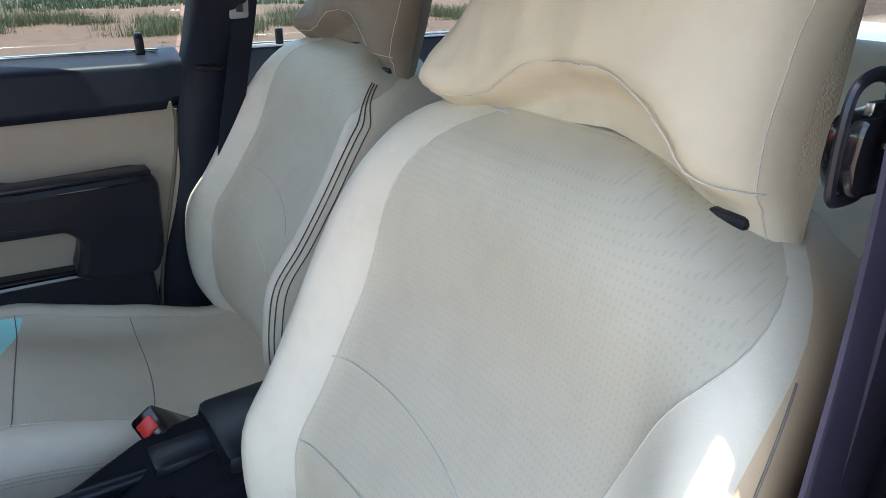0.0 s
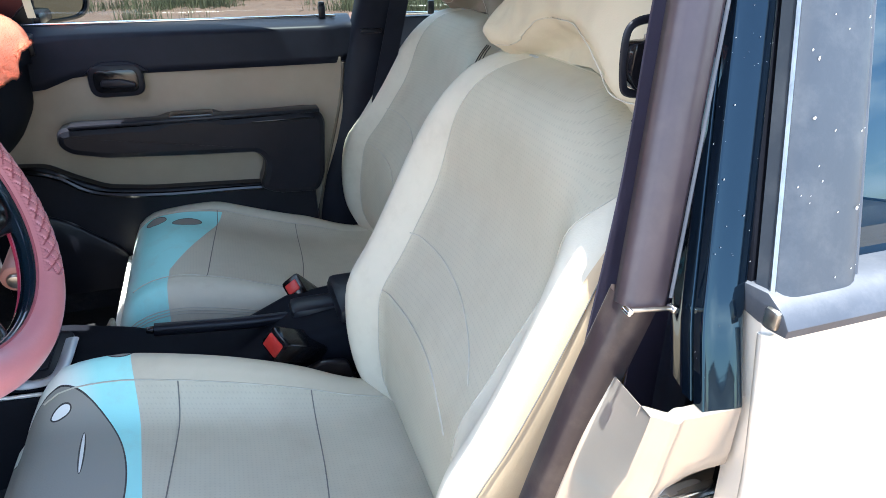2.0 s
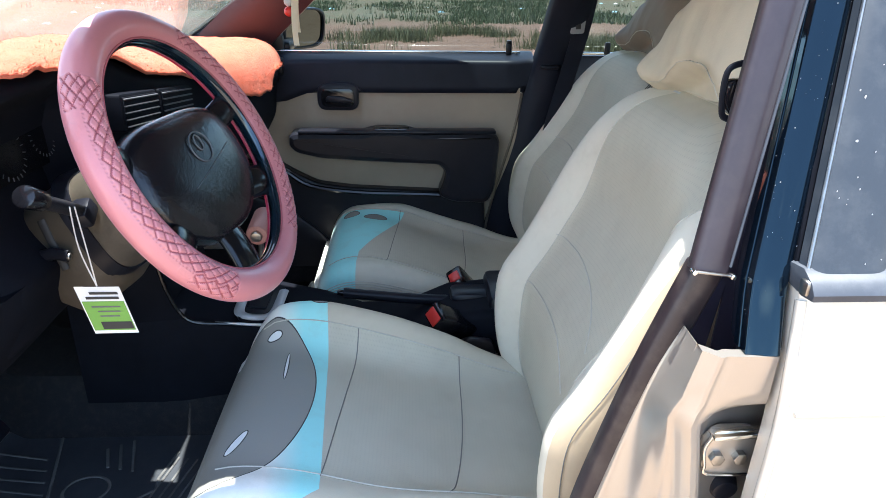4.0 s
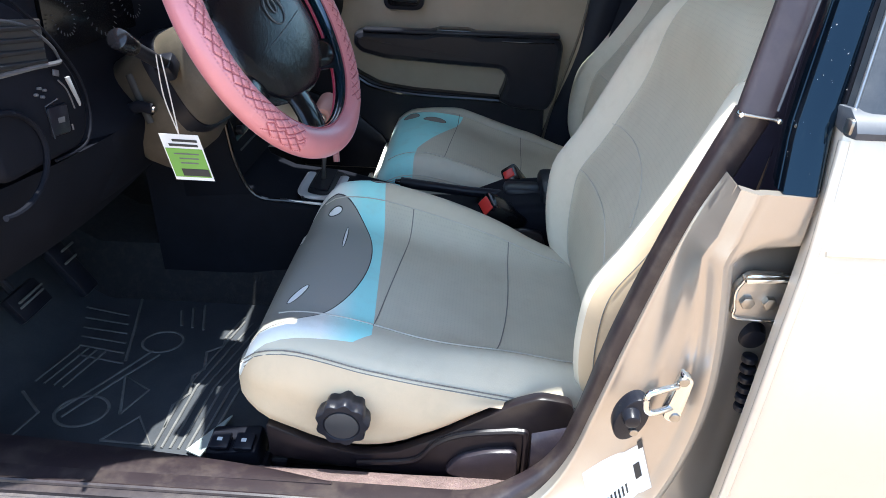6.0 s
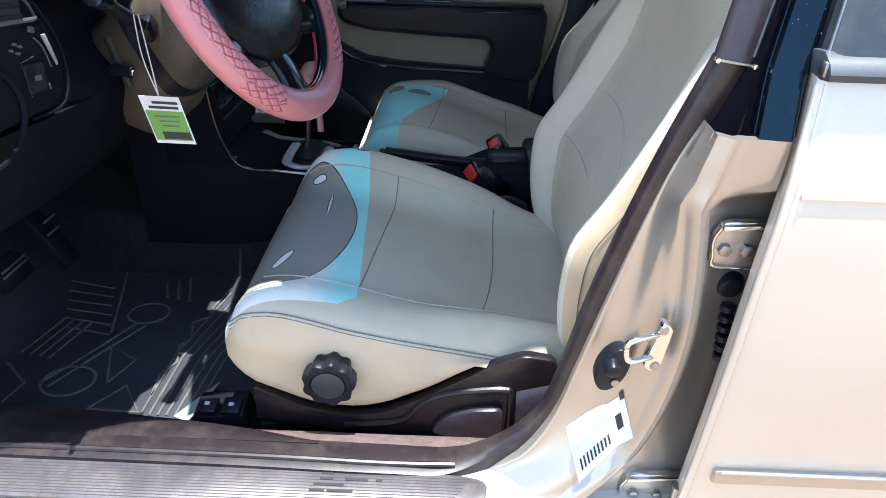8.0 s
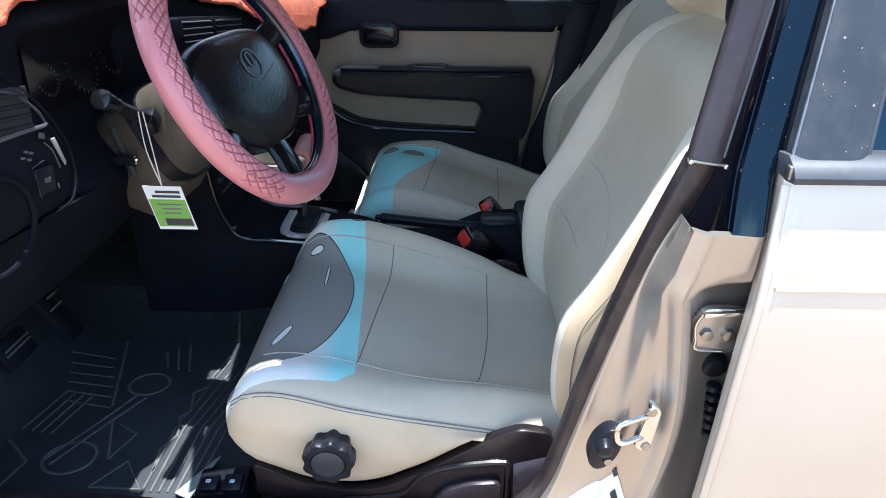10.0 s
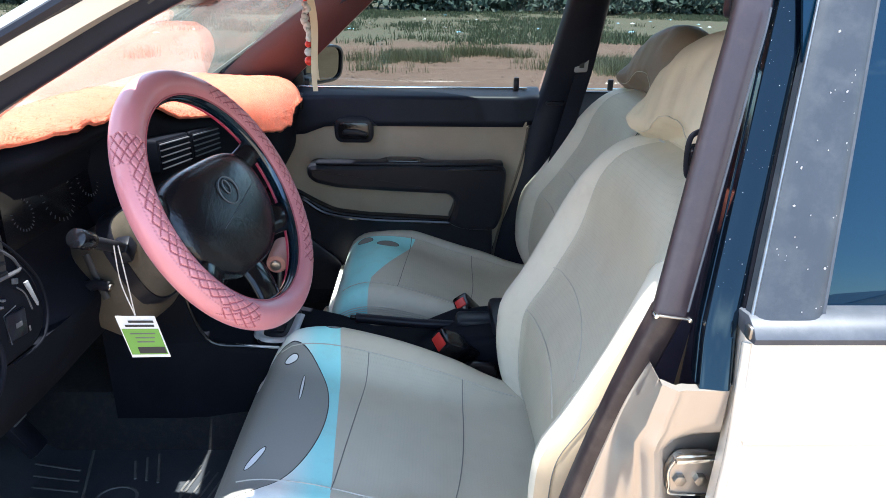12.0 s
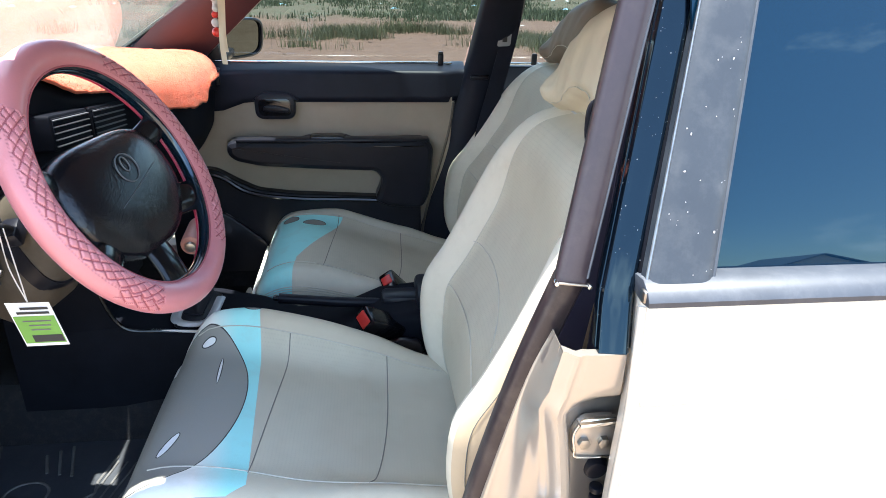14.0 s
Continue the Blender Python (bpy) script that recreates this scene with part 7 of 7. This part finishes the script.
part("stack_cheek", prism([(-0.92, 0.78), (-0.838, 0.78), (-0.817, 0.68), (-0.805, 0.58), (-0.775, 0.512), (-0.92, 0.50)], "y", -0.124, -0.117, 0.002), M_MATTE, cn, "black side cheek of the stack")
rad = part("radio", box((-0.820, 0.0, 0.64), (0.02, 0.185, 0.055), 0.004, (0, -12, 0)), M_BLACKG, cn, "dark radio")
part("display", box((-0.809, 0.02, 0.648), (0.004, 0.10, 0.016), 0.001, (0, -12, 0), 1), M_INK, rad)
for y in (-0.07, 0.07):
    part("radio_knob", cyl((-0.813, y, 0.632), (-0.797, y, 0.635), 0.010, seg=16, bev=0.002), M_BLACK, rad)
pk = part("tray", box((-0.820, 0, 0.570), (0.03, 0.195, 0.062), 0.006), M_BLACK, cn, "open storage tray")
part("tray_mouth", box((-0.8055, 0, 0.572), (0.004, 0.168, 0.036), 0.001), M_INK, pk, "dark tray mouth")
for z in (0.5955, 0.5495):
    part("tray_lip", box((-0.8035, 0, z), (0.006, 0.176, 0.005), 0.0015), M_CAP, pk, "grey tray lip")
for y in (-0.06, 0, 0.06):
    part("heater_knob", cyl((-0.827, y, 0.745), (-0.807, y, 0.750), 0.018, seg=20, bev=0.003), M_BLACKG, cn, "round heater knob")
part("side_strip", tube(smooth_path([(-0.815, -0.121, 0.68), (-0.803, -0.122, 0.58), (-0.770, -0.121, 0.510), (-0.70, -0.117, 0.497), (-0.60, -0.113, 0.489), (-0.53, -0.106, 0.478)], 6), 0.004, 8), M_BLACKG, cn, "glossy edge strip")
part("bright_strip", box((-0.665, -0.117, 0.4955), (0.11, 0.005, 0.005), 0.001, (0, 4, 0)), M_SILVER, cn, "bright strip")
# selector plate and lever
spv, spf = prism(round_poly([(-0.682, -0.104), (-0.612, -0.102), (-0.602, -0.02), (-0.608, 0.06), (-0.682, 0.06)], 0.02, 5), "z", 0.0, 0.010, 0.003)
part("selector_plate", ([Vector((p[0], p[1], p[2] + 0.490 - 0.10 * (p[0] + 0.65))) for p in spv], spf), M_BLACK, cn, "black selector plate")
shoe = smooth_path([(-0.684, 0.030, 0.502), (-0.683, -0.060, 0.502), (-0.672, -0.088, 0.501), (-0.645, -0.096, 0.499), (-0.620, -0.086, 0.496), (-0.610, -0.058, 0.495), (-0.608, 0.030, 0.495)], 6)
part("selector_surround", tube(shoe, 0.011, 10, flat=(0.011, 0.004), up=(0, 0, 1)), M_SILVER, cn, "silver horseshoe round the selector")
part("selector_slot", box((-0.648, 0.000, 0.502), (0.040, 0.120, 0.003), 0.001, (0, 5, 0), 1), M_BLACK, cn, "black selector gate")
gl = part("selector_lever", tube([(-0.652, 0.0, 0.49), (-0.642, -0.012, 0.57), (-0.634, -0.022, 0.640)], 0.005, 10), M_STEEL, cn, "steel selector lever")
part("selector_knob", cyl((-0.632, -0.062, 0.664), (-0.632, 0.030, 0.672), 0.022, 0.024, 22, 0.006), M_KNOB, gl, "pink leather covered lever grip")
part("knob_button", cyl((-0.632, -0.062, 0.664), (-0.632, -0.070, 0.663), 0.012, 0.011, 18, 0.002), M_STEEL, gl, "silver lever button")
part("tassel", tube(smooth_path([(-0.628, 0.022, 0.650), (-0.622, 0.012, 0.600), (-0.618, 0.000, 0.545)], 4), 0.007, 8), M_PINK, gl, "pink tassel")
# handbrake
hbk = part("handbrake_lever", tube(smooth_path([(-0.16, 0.012, 0.470), (-0.24, 0.012, 0.476), (-0.32, 0.012, 0.481), (-0.40, 0.012, 0.489), (-0.475, 0.012, 0.497)], 5), 0.011, 12, flat=(0.011, 0.012)), M_BLACK, cn, "black handbrake lever", sharp=60)
part("brake_button", cyl((-0.475, 0.012, 0.497), (-0.488, 0.012, 0.499), 0.007, 0.006, 14, 0.002), M_BLACKG, hbk)
part("brake_boot", box((-0.19, 0.012, 0.485), (0.10, 0.06, 0.04), 0.012), M_BLACK, cn)
part("rear_bin", box((-0.05, 0.0, 0.50), (0.22, 0.15, 0.05), 0.014), M_BLACK, cn, "black console bin")

# ---------------------------------------------------------------- floor mat with moulded ribs
fm = thing("floor_mat", (-0.98, -0.38, 0.235), "black rubber floor mat with moulded ribs and shapes", "floor mat")
def mat_fn(u, v):
    x, y = -1.30 + 0.66 * u, -0.645 + 0.535 * v
    z = 0.246 + 0.16 * sstep(-1.12, -1.32, x) + 0.014 * sstep(0.04, 0.0, min(u, v, 1 - u, 1 - v))
    return (x, y, z)


part("sheet", slab(mat_fn, 40, 36, (0, 0, -0.006)), M_MAT, fm, sharp=60)


def mz(x):
    return 0.2475 + 0.16 * sstep(-1.12, -1.32, x)


def rib(pts, w=0.0030):
    part("rib", tube([(x, y, mz(x)) for x, y in pts], w, 6, flat=(w, 0.0016)), M_MATLINE, fm)


for k in range(7):
    rib([(-0.680 - k * 0.019, -0.24 + 0.004 * k), (-0.735 - k * 0.0165, -0.43), (-0.745 - k * 0.0145, -0.585)], 0.0024)
rib([(-0.800, -0.20), (-0.815, -0.274), (-0.810, -0.304), (-0.837, -0.326), (-0.822, -0.380), (-0.837, -0.399), (-0.823, -0.449), (-0.841, -0.482), (-0.832, -0.540)])
for cx0, cy0, r in ((-0.939, -0.300, 0.041), (-0.996, -0.510, 0.046)):
    rib([(cx0 + r * math.cos(t), cy0 + r * 0.85 * math.sin(t)) for t in [2 * math.pi * k / 24 for k in range(25)]])
rib([(-0.925, -0.512), (-0.965, -0.410), (-0.902, -0.447), (-0.925, -0.512)])
rib([(-0.928, -0.576), (-0.887, -0.516), (-0.838, -0.580), (-0.928, -0.576)])
rib([(-0.928, -0.343), (-0.976, -0.430), (-1.024, -0.527)])
rib([(-0.946, -0.330), (-0.990, -0.420), (-1.040, -0.515)])
rib([(-1.053, -0.15), (-1.018, -0.26), (-0.986, -0.367)])
for k in range(6):
    rib([(-1.150 + k * 0.012, -0.205 - k * 0.030), (-1.052 + k * 0.013, -0.215 - k * 0.032)], 0.0024)
for k in range(4):
    rib([(-1.100 + k * 0.020, -0.330 - k * 0.004), (-1.125 + k * 0.020, -0.440 - k * 0.004)], 0.0024)
for k in range(3):
    rib([(-0.946 + k * 0.022, -0.187 + k * 0.012), (-0.924 + k * 0.026, -0.241 - k * 0.006)])
rib([(-1.130, -0.470), (-1.070, -0.520), (-1.085, -0.590)])

# release levers and a pale plastic lid by the seat's front foot
rl = thing("release_lever", (-0.675, -0.62, 0.24), "black fuel and boot release levers on the floor by the sill", "lever")
part("housing", box((-0.672, -0.612, 0.290), (0.085, 0.055, 0.045), 0.008, (8, -6, 0)), M_BLACK, rl)
for dx in (-0.018, 0.020):
    part("tab", box((-0.672 + dx, -0.628, 0.318), (0.030, 0.030, 0.010), 0.003, (12, 0, 0)), M_BLACK, rl)
    part("mark", box((-0.672 + dx, -0.630, 0.3245), (0.008, 0.006, 0.001), 0.0003, (12, 0, 0), 1), M_OFFWHITE, rl)
part("base", box((-0.672, -0.612, 0.256), (0.10, 0.065, 0.035), 0.006), M_BLACK, rl)
def sheet_pt(u, v):
    return (-0.772 + 0.045 * u + 0.040 * v * (1 - 0.6 * u), -0.592 + 0.080 * u - 0.032 * v * (1 - 0.5 * u), 0.251 + 0.022 * v)


solo("plastic_sheet", slab(sheet_pt, 8, 6, (0, 0, 0.003)), M_LID, "pale grey plastic sheet lying on the mat", "plastic sheet")

# pedals
for y, w, h, nm in ((-0.40, 0.085, 0.055, "brake_pedal"), (-0.27, 0.05, 0.14, "accelerator_pedal")):
    pd = thing(nm, (-1.13, y, 0.26), "black rubber pedal on a steel arm", "pedal", "pedals")
    part("pad", box((-1.12, y, 0.405), (0.02, w, h), 0.006, (0, -30, 0)), M_BLACK, pd)
    for k in range(4):
        part("tread", box((-1.108, y, 0.405 - h * 0.3 + k * h * 0.2), (0.004, w * 0.8, 0.004), 0.001, (0, -30, 0), 1), M_MATLINE, pd)
    part("arm", tube([(-1.13, y, 0.405), (-1.19, y, 0.50), (-1.22, y, 0.64)], 0.008, 8), M_BLACK, pd)

# beaded charm hanging from the mirror
ch = thing("hanging_charm", (-0.552, 0.0, 1.02), "beaded red and white charm with cloth strips hanging from the mirror", "charm")
part("cord", tube([(-0.547, 0.0, 1.28), (-0.546, 0.0, 1.21)], 0.0012, 6), M_STRING, ch)


def bead(x, y, z, r, mat):
    part("bead", lathe((x, y, z - r), Matrix.Identity(3), [(r * (1 - math.cos(a)), max(0.001, r * math.sin(a))) for a in [math.pi * j / 8 for j in range(9)]], 14), mat, ch)


for z, r, mm in ((1.211, 0.0085, M_BLACK), (1.198, 0.0060, M_RED), (1.113, 0.0065, M_RED), (1.098, 0.0085, M_OFFWHITE), (1.081, 0.0090, M_RED)):
    bead(-0.545, 0, z, r, mm)
# bunch of small white beads threaded close together
rb_ = random.Random(8)
for k in range(16):
    bead(-0.546 + rb_.uniform(-0.005, 0.005), rb_.uniform(-0.004, 0.004), 1.187 - 0.0042 * k, rb_.uniform(0.0050, 0.0072), M_OFFWHITE)
for dx, z1, w in ((0.010, 1.022, 0.005), (0.016, 1.045, 0.003)):
    part("cloth_strip", slab(lambda u, v: (-0.549 + dx + 0.004 * math.sin(v * 5) + 0.008 * v + w * (2 * u - 1), -0.006 + 0.003 * math.sin(v * 7), 1.21 + (z1 - 1.21) * v), 3, 12, (0, 0.001, 0)), M_HEAD, ch, "pale cloth strip")
mi = thing("inner_mirror", (-0.545, 0.0, 1.24), "black interior mirror below the roof", "mirror")
MIN = pose(-0.530, 0.0, 1.252, 0, -8, -49)          # turned towards the driver
shell_sec = [(0.105 * math.copysign(abs(math.cos(t)) ** 0.45, math.cos(t)), 0.031 * math.copysign(abs(math.sin(t)) ** 0.6, math.sin(t))) for t in [2 * math.pi * k / 36 for k in range(36)]]
part("shell", loft([[MIN @ Vector((dx, y * sc, z * sc)) for y, z in shell_sec] for dx, sc in ((-0.030, 0.55), (-0.026, 0.80), (-0.014, 0.96), (0.0, 1.0), (0.003, 0.97), (0.003, 0.92))]), M_CAP, mi, "dusty dark grey mirror shell", sharp=60)
part("glass", loft([[MIN @ Vector((dx, y * sc, z * sc)) for y, z in shell_sec] for dx, sc in ((0.0005, 0.925), (0.0020, 0.915), (0.0021, 0.02))]), M_MIRROR, mi)
part("stem", cyl((-0.540, -0.012, 1.262), (-0.515, 0.0, 1.345), 0.010, seg=12), M_BLACK, mi)

# gathered hem of the passenger seat's cover
def hem_fn(u, v):
    a = u * 2 * math.pi
    r = 0.006 + 0.030 * v * (1 + 0.18 * math.sin(7 * a))
    return (-0.560 - 0.022 * v + r * math.cos(a) * 0.7, 0.118 + r * math.sin(a), 0.470 - 0.075 * v)


part("gathered_hem", slab(hem_fn, 42, 6, (0.001, 0, 0.001)), M_HEAD, passenger_seat, "gathered cream hem under the cushion")
